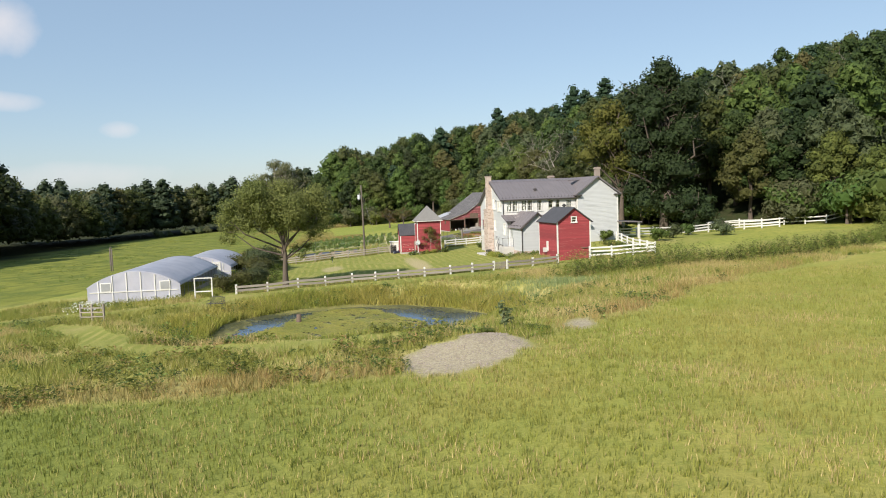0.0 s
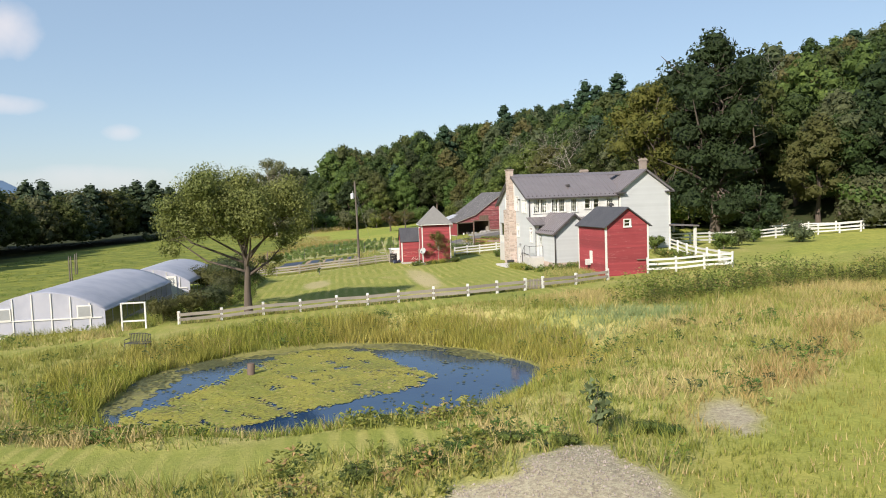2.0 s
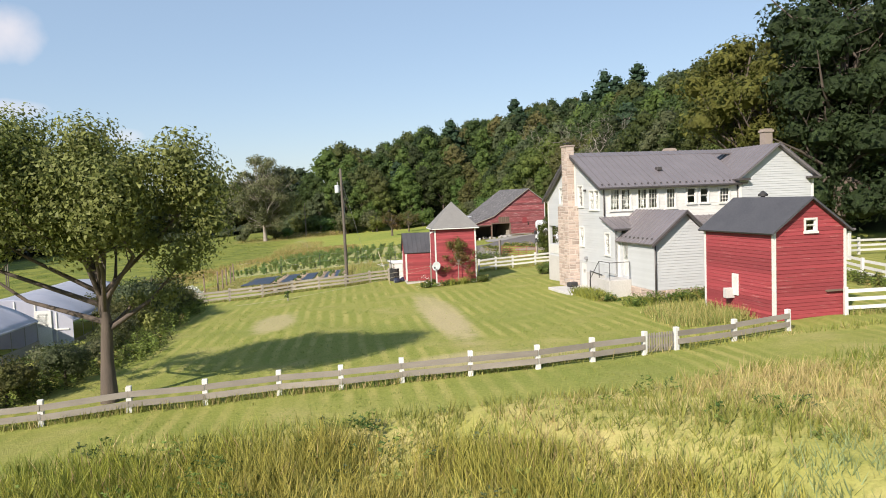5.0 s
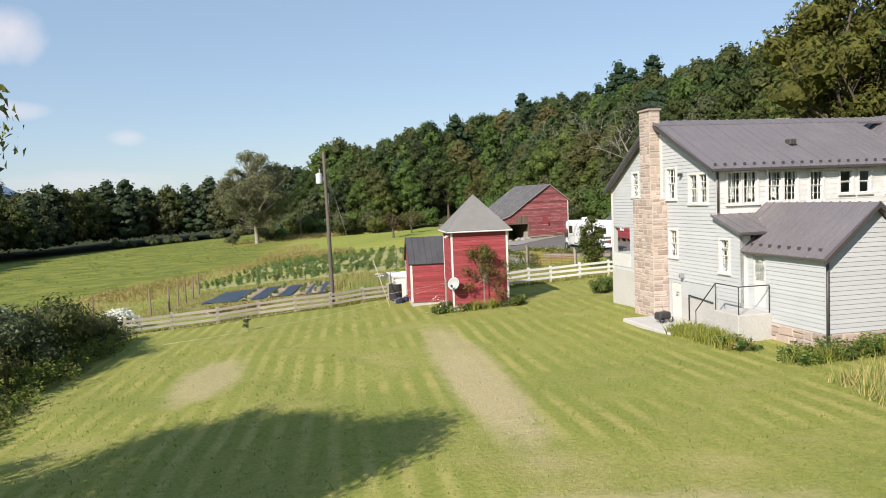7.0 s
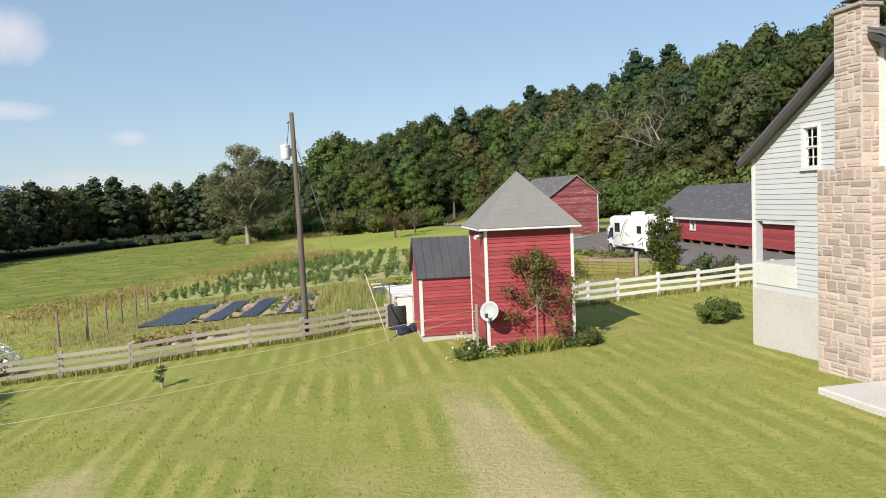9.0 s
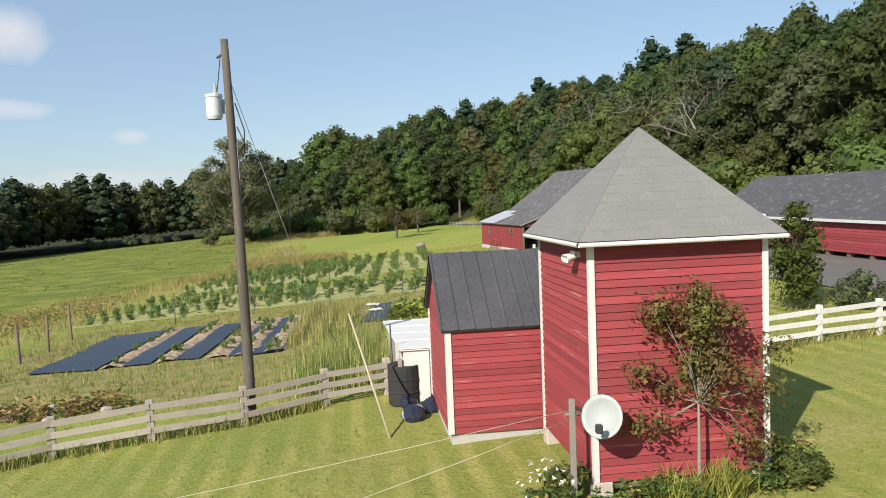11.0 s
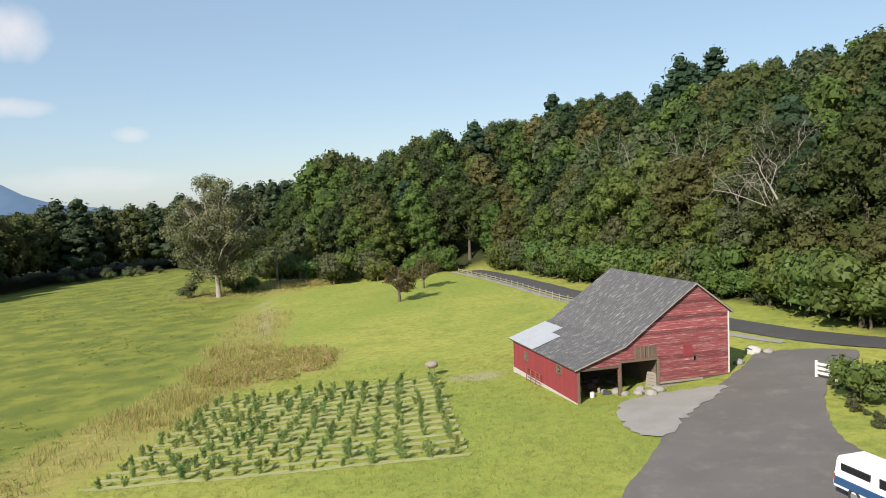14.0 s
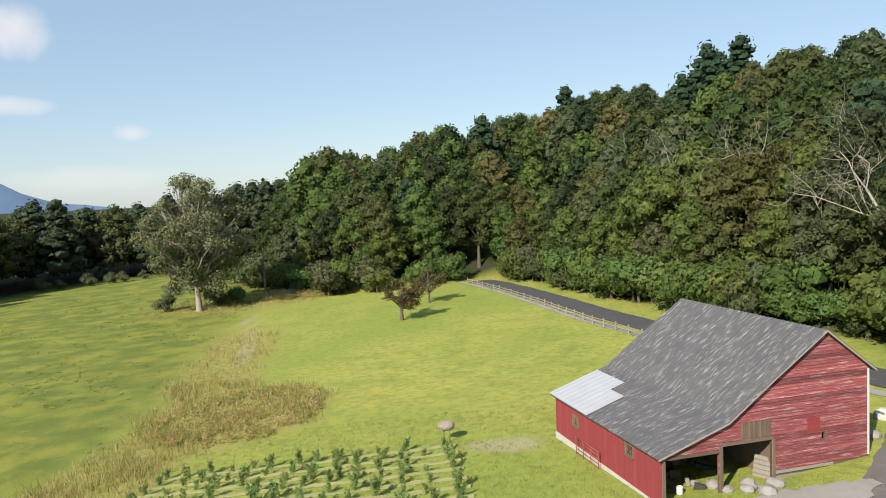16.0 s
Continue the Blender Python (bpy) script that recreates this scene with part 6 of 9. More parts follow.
def greenhouse(x, y, angle, width, length, wall_h, rise, z0, label, door_u, front_parts):
    t = new("greenhouse")
    t.matrix_basis = pose(x, y, z0, 0, 0, angle)
    tagged(t, label, "greenhouse")

    def arch(u):
        q = abs(u / (width / 2) - 1)
        return wall_h + rise * (1 - q ** 2.0)
    us = np.linspace(0, width, 25)
    outline = [(0.0, wall_h * 0.55)] + [(float(u), arch(u)) for u in us] + [(width, wall_h * 0.92)]
    vs, fs = [], []
    nv = max(int(length / 0.6), 2)
    for j in range(nv + 1):
        sag = 0.015 * math.sin(j * 1.57)
        vs += [(u, j * length / nv, z - (sag if 0 < i < len(outline) - 1 else 0)) for i, (u, z) in enumerate(outline)]
    k = len(outline)
    for j in range(nv):
        for i in range(k - 1):
            fs.append((j * k + i, j * k + i + 1, (j + 1) * k + i + 1, (j + 1) * k + i))
    cov = mesh_object("cover", vs, fs, FILM, t, smooth_shade=True)
    tagged(cov, "translucent white plastic cover")
    sol = cov.modifiers.new("film", "SOLIDIFY")
    sol.thickness = 0.01
    for j in range(int(length / 1.5) + 1):
        pts = [(u, min(j * 1.5 + 0.02, length), z - 0.035) for u, z in [(0.03, -0.1)] + [(min(max(u, 0.03), width - 0.03), z) for u, z in outline[1:-1:2]] + [(width - 0.03, -0.1)]]
        pipe("hoop", t, pts, 0.025, STEEL, "galvanised steel hoop")
    # end walls of film on a timber frame
    for v0, front in ((0.0, True), (length, False)):
        bm = bmesh.new()
        prism(bm, [(0, -0.1), (width, -0.1)] + [(u, z) for u, z in outline[::-1][1:-1]], v0 - 0.01, v0 + 0.01)
        part("end_wall", bm, FILM, t, "milky plastic end wall")
        if front:
            for u in np.linspace(width * 0.12, width * 0.88, 6):
                box_part("stud", t, WHITE_PAINT, u - 0.04, u + 0.04, -0.07, -0.012, -0.1, arch(u) - 0.05, None, "pale timber stud")
            box_part("rail", t, WHITE_PAINT, 0.2, width - 0.2, -0.075, -0.014, wall_h * 0.62, wall_h * 0.62 + 0.08, None, "pale timber rail")
    for u in (0.0, width):
        box_part("baseboard", t, GREY_WOOD, u - 0.03, u + 0.03, 0, length, -0.25, 0.25, None, "grey baseboard")
        bm = bmesh.new()
        limb(bm, (u, 0, wall_h * 0.95), (u, length, wall_h * 0.95), 0.06, 0.06, 8)
        part("side_curtain", bm, FILM, t, "rolled-up plastic side curtain")
    if door_u is not None:
        d = box_part("door", t, WHITE_PAINT, door_u, door_u + 0.9, -0.1, -0.04, -0.1, 1.95, None, "white door with nine panes", 0.01)
        for i in range(3):
            for j in range(3):
                box_part("pane", d, GLASS, door_u + 0.16 + 0.2 * i, door_u + 0.33 + 0.2 * i, -0.108, -0.09, 1.05 + 0.25 * j, 1.26 + 0.25 * j)
    for u, z0_, z1_, w in front_parts:
        f = box_part("vent", t, WHITE_PAINT, u, u + w, -0.09, -0.04, z0_, z1_, None, "white framed louvre vent", 0.01)
        box_part("louvre", f, STEEL, u + 0.08, u + w - 0.08, -0.1, -0.085, z0_ + 0.08, z1_ - 0.08)
    return t


greenhouse(-30.4, 63.4, 6, 7.7, 16.5, 1.35, 1.25, -0.85, "long translucent plastic greenhouse with a framed end wall", None, ((1.1, 0.9, 1.7, 0.9), (6.0, 0.9, 1.7, 0.9)))
greenhouse(-30.6, 81.6, 6, 7.2, 12.0, 1.35, 1.25, -1.15, "second plastic greenhouse with a white door", 5.2, ())

# ---- fences, poles and yard things
def fence(name, line, height, rails, post_mat, rail_mat, spacing, label, post=0.07, rail_h=0.14, cap=0.0, group="", lean=0.01, seed=1):
    """Posts set along a line with boards between them."""
    rng = np.random.default_rng(seed)
    pts = [Vector((*line[0], 0))]
    for (ax, ay), (bx, by) in zip(line, line[1:]):
        d = math.dist((ax, ay), (bx, by))
        n = max(int(round(d / spacing)), 1)
        pts += [Vector((ax + (bx - ax) * i / n, ay + (by - ay) * i / n, 0)) for i in range(1, n + 1)]
    for p in pts:
        p.z = ground_z(p.x, p.y)
    t = new(name)
    t.matrix_basis = Matrix.Translation(pts[0])
    tagged(t, label, "fence", group)
    off = pts[0].copy()
    for i, p in enumerate(pts):
        q = pts[min(i + 1, len(pts) - 1)] - pts[max(i - 1, 0)]
        a = math.degrees(math.atan2(q.y, q.x))
        m = Matrix.Translation(p - off) @ pose(0, 0, 0, rng.normal() * lean * 60, rng.normal() * lean * 60, a)
        box_part("post", t, post_mat, -post, post, -post, post, -0.3, height + cap + rng.uniform(0, 0.03), m, "", 0.012)
    for a, b in zip(pts, pts[1:]):
        d = b - a
        ang = math.degrees(math.atan2(d.y, d.x))
        flat = math.hypot(d.x, d.y)
        for h in rails:
            bm = bmesh.new()
            z0, z1 = h + rng.normal() * 0.012, h + rng.normal() * 0.012 + d.z
            o = -post - 0.022
            v = [(0.01, o, z0), (flat - 0.01, o, z1), (flat - 0.01, o, z1 + rail_h), (0.01, o, z0 + rail_h)]
            v = [bm.verts.new(c) for c in v] + [bm.verts.new((c[0], c[1] + 0.03, c[2])) for c in v]
            for q in ((0, 1, 2, 3), (7, 6, 5, 4), (0, 4, 5, 1), (1, 5, 6, 2), (2, 6, 7, 3), (3, 7, 4, 0)):
                bm.faces.new([v[i] for i in q])
            part("board", bm, rail_mat, t, "", Matrix.Translation(a - off) @ pose(0, 0, 0, 0, 0, ang))
    return t


fence("pond_fence", [(-17.6, 63.0), (-12.6, 64.2), (-8, 65.0), (-4, 65.5), (0.6, 65.9), (4.5, 67.05)], 0.82, (0.2, 0.5), WHITE_PAINT, GREY_WOOD, 2.25, "grey board fence on white-painted posts along the lawn", 0.085, 0.19)
fence("pond_fence", [(5.75, 67.45), (10.6, 69.3)], 0.82, (0.2, 0.5), WHITE_PAINT, GREY_WOOD, 2.25, "grey board fence on white-painted posts beside the red shed", 0.085, 0.19, seed=12)
t = new("picket_gate")
t.matrix_basis = pose(4.62, 67.1, ground_z(5.1, 67.3), 0, 0, 17.5)
tagged(t, "low grey picket gate in the lawn fence", "gate")
for i in range(10):
    box_part("picket", t, GREY_WOOD, 0.04 + i * 0.105, 0.11 + i * 0.105, -0.03, -0.008, 0.05, 0.72 + 0.01 * (i % 3), None, "", 0.008)
for z in (0.2, 0.55):
    box_part("rail", t, GREY_WOOD, 0.0, 1.08, -0.006, 0.03, z, z + 0.08)
fence("garden_fence", [(-22.0, 98.6), (-17.2, 100.2), (-15.1, 101.5), (-10.9, 102.9), (-9.0, 104.1), (-7.4, 104.8)], 1.0, (0.22, 0.5, 0.78), PALE_WOOD, PALE_WOOD, 2.1, "weathered grey board fence beside the vegetable garden", 0.09, 0.15, seed=2)
fence("white_fence", [(14.1, 71.7), (20.4, 71.9), (20.1, 79), (19.9, 85.6)], 1.15, (0.25, 0.58, 0.92), WHITE_PAINT, WHITE_PAINT, 2.3, "white painted board fence round the yard", 0.075, 0.15, seed=3)
fence("white_fence", [(21.4, 90.2), (26.0, 92.4), (31, 93.6), (38.5, 95.4), (43, 95.4)], 1.15, (0.25, 0.58, 0.92), WHITE_PAINT, WHITE_PAINT, 2.4, "white painted board fence beyond the farmhouse", 0.075, 0.15, seed=4)
fence("white_fence", [(34, 100.5), (45, 98.5), (60, 95)], 1.1, (0.3, 0.8), WHITE_PAINT, WHITE_PAINT, 2.6, "white painted board fence beside the lane", 0.075, 0.15, seed=5)
fence("white_fence", [(0.3, 104.6), (3.3, 105.8), (9.4, 107.2), (15, 108.4)], 1.1, (0.25, 0.56, 0.88), WHITE_PAINT, WHITE_PAINT, 2.1, "white painted board fence behind the tower", 0.075, 0.15, seed=6)
fence("white_gate", [(18.5, 158.6), (19.6, 155.4)], 1.2, (0.3, 0.62, 0.94), WHITE_PAINT, WHITE_PAINT, 1.7, "short white board fence beside the driveway", 0.08, 0.2, seed=7)
fence("road_fence", [(-5.8, 264), (-0.8, 247), (3.6, 229), (7.6, 209), (10.6, 198), (14.6, 184)], 1.0, (0.4, 0.75), GREY_WOOD, GREY_WOOD, 3.0, "grey post-and-rail fence along the road", 0.06, 0.1, seed=8)
fence("field_gate", [(-25.6, 52.2), (-23.6, 51.4)], 1.2, (0.3, 0.6, 0.9), GREY_WOOD, GREY_WOOD, 1.1, "grey wooden field gate beside the meadow", 0.06, 0.08, seed=9)
fence("pale_rail", [(-44.5, 271.4), (-40.0, 270.6)], 0.9, (0.25, 0.6), CONCRETE, CONCRETE, 2.2, "pale barrier rail at the field's end", 0.1, 0.2, seed=10)


def wire_posts(line, height, spacing, label, mat, r=0.035, wires=(0.5, 1.0), lean=0.03, seed=1, name="wire_fence"):
    rng = np.random.default_rng(seed)
    pts = []
    for (ax, ay), (bx, by) in zip(line, line[1:]):
        n = max(int(math.dist((ax, ay), (bx, by)) / spacing), 1)
        pts += [(ax + (bx - ax) * i / n, ay + (by - ay) * i / n) for i in range(n)]
    pts.append(line[-1])
    t = new(name)
    o = Vector((*pts[0], ground_z(*pts[0])))
    t.matrix_basis = Matrix.Translation(o)
    tagged(t, label, "fence")
    tops = []
    for x, y in pts:
        b = Vector((x, y, ground_z(x, y))) - o
        e = b + Vector((rng.normal() * lean * height, rng.normal() * lean * height, height * rng.uniform(0.9, 1.08)))
        bm = bmesh.new()
        limb(bm, b - Vector((0, 0, 0.3)), e, r * 1.1, r * 0.9, 7)
        bmesh.ops.contextual_create(bm, geom=[v for v in bm.verts if (v.co - e).length < r * 2])
        part("post", bm, mat, t)
        tops.append((b, e))
    for h in wires:
        for (b0, e0), (b1, e1) in zip(tops, tops[1:]):
            pipe("wire", t, [b0.lerp(e0, h / height), b1.lerp(e1, h / height)], 0.006, STEEL, "", 3)
    return t


wire_posts([(-28.6, 108.5), (-24.6, 108.8), (-23.8, 110.2), (-26.4, 124.5)], 1.9, 3.4, "rough wooden posts and wire at the garden's edge", BROWN_WOOD, 0.07, (0.4, 0.8, 1.2))
wire_posts([(-26.4, 124.5), (-21.6, 127.0), (-8.6, 130.4), (-4.5, 128.6), (0.2, 122), (0.8, 119)], 1.9, 4.4, "thin green steel posts of the garden fence", BLACK_METAL, 0.025, (0.3, 1.0, 1.7), 0.02, 4)
wire_posts([(-2.6, 131.0), (-2.55, 131.6)], 2.0, 5, "leaning wooden post beside the driveway", GREY_WOOD, 0.09, (), 0.06, 5, "wooden_post")
for i, (x, y) in enumerate(((-57, 128), (-66, 148), (-41, 271), (-44, 262))):
    wire_posts([(x, y), (x + 0.3, y)], (4.2, 3.5, 4.5, 9.5)[i], 5, "lone wooden post standing in the field", POLE_WOOD, 0.09, (), 0.01, 20 + i, "field_post")


def utility_pole():
    x, y = -10.9, 103.35
    t = new("utility_pole")
    t.matrix_basis = pose(x, y, ground_z(x, y))
    tagged(t, "weathered wooden utility pole with a grey transformer", "utility pole")
    z = 9.0 - ground_z(x, y)
    bm = bmesh.new()
    pts = [(0.06, 0, -0.5), (0.05, 0, 2.5), (0.02, 0, 5.5), (-0.03, 0, 7.8), (-0.08, 0, z)]
    for i in range(4):
        limb(bm, pts[i], pts[i + 1], 0.145 - 0.013 * i, 0.132 - 0.013 * i, 12)
    bmesh.ops.contextual_create(bm, geom=[v for v in bm.verts if v.co.z > z - 0.1])
    bmesh.ops.remove_doubles(bm, verts=bm.verts[:], dist=0.03)
    part("pole", bm, POLE_WOOD, t)
    bm = bmesh.new()
    c = Vector((-0.4, -0.1, z - 2.0))
    for a, b, r0, r1 in ((0, 0.08, 0.17, 0.2), (0.08, 0.55, 0.2, 0.2), (0.55, 0.62, 0.215, 0.215), (0.62, 0.66, 0.2, 0.05)):
        limb(bm, c + Vector((0, 0, a)), c + Vector((0, 0, b)), r0, r1, 16)
    tr = part("transformer", bm, surf("transformer_grey", (0.62, 0.66, 0.69), (0.54, 0.58, 0.6), 2, 20, 0.45, 0.05), t, "pale grey transformer can")
    bm = bmesh.new()
    for k in range(5):
        limb(bm, c + Vector((0.05, 0, 0.66 + 0.05 * k)), c + Vector((0.05, 0, 0.7 + 0.05 * k)), 0.06 - 0.006 * k, 0.035, 8)
    part("bushing", bm, CONCRETE, tr, "ribbed porcelain bushing")
    box_part("bracket", t, STEEL, -0.24, -0.02, -0.05, 0.05, z - 1.85, z - 1.5)
    pipe("cable", t, [(0.1, 0, z - 1.6), (0.3, 0.02, z - 2.3), (0.26, 0, z - 2.9), (0.05, 0.05, z - 3.0), (0.3, -0.05, z - 2.6), (0.12, 0, z - 2.2)], 0.018, BLACK_METAL, "looped black cables", 5)
    pipe("cable", t, [(-0.3, -0.1, z - 1.3), (-0.2, 0, z - 0.4), (-0.09, 0, z - 0.25)], 0.012, BLACK_METAL, "", 5)
    pipe("insulator", t, [(-0.05, 0, z - 0.3), (-0.3, 0.02, z - 0.45)], 0.03, BROWN_WOOD, "", 6)
    pipe("ground_wire", t, [(0.17, -0.02, 0), (0.14, -0.02, 4.5), (0.1, -0.02, z - 2.6)], 0.012, STEEL, "", 4)
    pipe("guy_wire", t, [(0.0, 0, z - 1.0), (1.2, 3.2, 2.6), (2.2, 6.0, -0.6)], 0.01, STEEL, "", 4)


utility_pole()


def tower_xy(u, v):
    p = pose(-3.2, 96.35, 0, 0, 0, 7.5) @ Vector((u, v, 0))
    return p.x, p.y


def satellite_dish():
    x, y = tower_xy(-0.42, -0.15)
    t = new("satellite_dish")
    t.matrix_basis = pose(x, y, ground_z(x, y))
    tagged(t, "grey satellite dish on a weathered wooden post", "satellite dish")
    box_part("post", t, GREY_WOOD, -0.05, 0.05, -0.05, 0.05, -0.3, 1.75, None, "grey wooden post", 0.01)
    bm = bmesh.new()
    rings = []
    for k in range(6):
        r = 0.33 * k / 5
        rings.append([bm.verts.new((r * math.cos(a), r * math.sin(a) * 1.06, 0.12 * (r / 0.33) ** 2)) for a in np.linspace(0, 2 * math.pi, 24, endpoint=False)] if k else [bm.verts.new((0, 0, 0))])
    for i in range(24):
        bm.faces.new((rings[0][0], rings[1][i], rings[1][(i + 1) % 24]))
        for k in range(1, 5):
            bm.faces.new((rings[k][i], rings[k + 1][i], rings[k + 1][(i + 1) % 24], rings[k][(i + 1) % 24])).smooth = True
    d = part("dish", bm, DISH_GREY, t, "pale grey round dish", pose(0.46, -0.24, 1.5, 68, 0, -24))
    sol = d.modifiers.new("rim", "SOLIDIFY")
    sol.thickness = 0.015
    pipe("arm", t, [(0.05, 0, 1.6), (0.3, -0.08, 1.55), (0.46, -0.2, 1.5)], 0.028, BLACK_METAL, "dark steel arm")
    pipe("feed_arm", t, [(0.46, -0.3, 1.2), (0.3, -0.62, 1.42)], 0.015, STEEL)
    box_part("feed_horn", t, BLACK_METAL, 0.25, 0.36, -0.7, -0.6, 1.38, 1.52, None, "dark feed horn", 0.02)
    pipe("cross_arm", t, [(-0.12, 0, 1.5), (0.12, 0, 1.5)], 0.03, GREY_WOOD)


satellite_dish()
x0, y0 = tower_xy(-0.45, -0.1)
for k, (ex, ey, ez, h) in enumerate(((-24.5, 92.5, 0.6, 1.55), (-16.5, 90.0, 0.5, 1.4))):
    t = new("washing_line")
    a = Vector((x0, y0, ground_z(x0, y0) + h))
    t.matrix_basis = Matrix.Translation(a)
    tagged(t, "thin pale cord strung across the lawn", "line")
    b = Vector((ex, ey, ground_z(ex, ey) + ez)) - a
    pipe("cord", t, [tuple(b * s + Vector((0, 0, -1.0 * s * (1 - s)))) for s in np.linspace(0, 1, 9)], 0.0065, surf("cord", (0.52, 0.46, 0.34), (0.45, 0.40, 0.3), 2, 20), "", 4)


def barrel(name, x, y, r, h, mat, label, lie=False, category="barrel"):
    t = new(name)
    t.matrix_basis = pose(x, y, ground_z(x, y) + (r if lie else 0), 90 if lie else 0, 0, 20 if lie else 0)
    tagged(t, label, category)
    bm = bmesh.new()
    prof = [(0.0, 0.0), (r * 0.94, 0.0), (r, 0.03), (r, h * 0.32), (r * 1.04, h * 0.34), (r, h * 0.36), (r, h * 0.64), (r * 1.04, h * 0.66), (r, h * 0.68), (r, h - 0.03), (r * 0.94, h), (r * 0.9, h - 0.02), (0.0, h - 0.02)]
    rings = [[bm.verts.new((q * math.cos(a), q * math.sin(a), z)) for a in np.linspace(0, 2 * math.pi, 18, endpoint=False)] for q, z in prof]
    for ra, rb in zip(rings, rings[1:]):
        for i in range(18):
            bm.faces.new((ra[i], ra[(i + 1) % 18], rb[(i + 1) % 18], rb[i]))
    bmesh.ops.remove_doubles(bm, verts=bm.verts[:], dist=0.001)
    part("drum", bm, mat, t)
    return t


barrel("compost_drum", -6.82, 103.5, 0.43, 1.05, RUBBER, "black plastic compost drum standing beside the shed")
barrel("bucket", 2.1, 124.9, 0.24, 0.38, LIGHT_GRAVEL, "pale plastic bucket beside the driveway", category="bucket")
barrel("bucket", 2.8, 123.6, 0.24, 0.38, LIGHT_GRAVEL, "pale plastic bucket beside the driveway", category="bucket")
barrel("bucket", 3.3, 123.0, 0.24, 0.38, LIGHT_GRAVEL, "pale plastic bucket beside the driveway", category="bucket")
barrel("bucket", 2.9, 160.1, 0.17, 0.38, WHITE_PAINT, "white plastic bucket before the barn", category="bucket")


def rock(name, x, y, s, mat, label, seed, squash=0.6, z=None, category="stone"):
    rng = np.random.default_rng(seed)
    bm = bmesh.new()
    bmesh.ops.create_icosphere(bm, subdivisions=2, radius=1)
    for v in bm.verts:
        k = 1 + 0.22 * noise.noise(v.co * 1.7 + Vector((seed, 0, 0))) + rng.uniform(-0.05, 0.05)
        v.co = Vector((v.co.x * s * k, v.co.y * s * k * 0.85, v.co.z * s * k * squash))
    me = mesh_of(bm, name, mat)
    o = new(name, me)
    o.matrix_basis = pose(x, y, (ground_z(x, y) if z is None else z) + s * squash * 0.45, 0, 0, rng.uniform(0, 360))
    return tagged(o, label, category)


for i, (x, y, s) in enumerate(((6.9, 158.9, 0.55), (6.1, 159.4, 0.4), (6.4, 160.0, 0.5), (5.2, 159.7, 0.35), (4.7, 160.4, 0.45), (3.9, 160.9, 0.3), (17.6, 167.4, 0.7), (18.6, 166.9, 0.45), (15.3, 164.6, 0.5), (7.6, 159.7, 0.5))):
    rock("rock", x, y, s, LIGHT_GRAVEL if i != 6 else CONCRETE, "pale grey fieldstone by the barn", 40 + i)
for i in range(16):
    rng = np.random.default_rng(300 + i)
    rock("rubble", -17.9 + rng.normal() * 1.2, 106.4 + rng.normal() * 0.5, rng.uniform(0.12, 0.34), (TARP, GRAVEL, SOIL, TARP)[i % 4], "dark rubble and crumpled sheeting by the garden", 70 + i, 0.5, category="rubble")
for i in range(7):
    rng = np.random.default_rng(330 + i)
    rock("debris", -6.45 + rng.normal() * 0.25, 102.3 + rng.normal() * 0.35, rng.uniform(0.15, 0.33), (TARP, BLACK_METAL, CONCRETE)[i % 3], "dark junk heaped beside the shed", 90 + i, 0.8, category="junk")

t = new("leaning_pole")
t.matrix_basis = pose(-7.3, 101.6, ground_z(-7.3, 101.6))
pipe("pole", t, [(0.3, -0.9, 0), (-0.75, 0.9, 2.6)], 0.028, surf("yellow_wood", (0.46, 0.40, 0.28), (0.38, 0.33, 0.23), 3, 20))
tagged(t, "yellowish wooden pole leaning by the fence", "pole")


def white_lean_to():
    t = new("lean_to")
    t.matrix_basis = pose(-5.62, 99.8, 0, 0, 0, 7.5)
    tagged(t, "low white-roofed lean-to behind the small shed", "shelter")
    c = [(-0.8, 3.55, 0.95), (3.1, 3.55, 0.95), (3.1, 9.6, 0.72), (-1.0, 9.6, 0.72)]
    r, _ = slab("roof", t, c, 0.05, WHITE_PAINT, "flat white sheet roof")
    seams(r, [c[1], c[2], c[3], c[0]], 1.5, WHITE_PAINT, 0.03, 0.02)
    box_part("side_panel", t, WHITE_PAINT, -0.78, -0.73, 3.6, 9.5, -1.2, 0.7, None, "white side panel")
    box_part("end_panel", t, WHITE_PAINT, -0.73, -0.05, 3.6, 3.65, -1.2, 0.88, None, "white end panel")
    for u, v in ((-0.82, 3.58), (-0.82, 6.5), (-0.82, 9.55), (3.05, 9.55)):
        box_part("post", t, GREY_WOOD, u - 0.05, u + 0.05, v - 0.05, v + 0.05, -1.3, 0.7)
    pipe("stake", t, [(-0.95, 4.2, -1.0), (-1.0, 4.3, 1.5)], 0.02, BLACK_METAL, "thin dark stake")


white_lean_to()


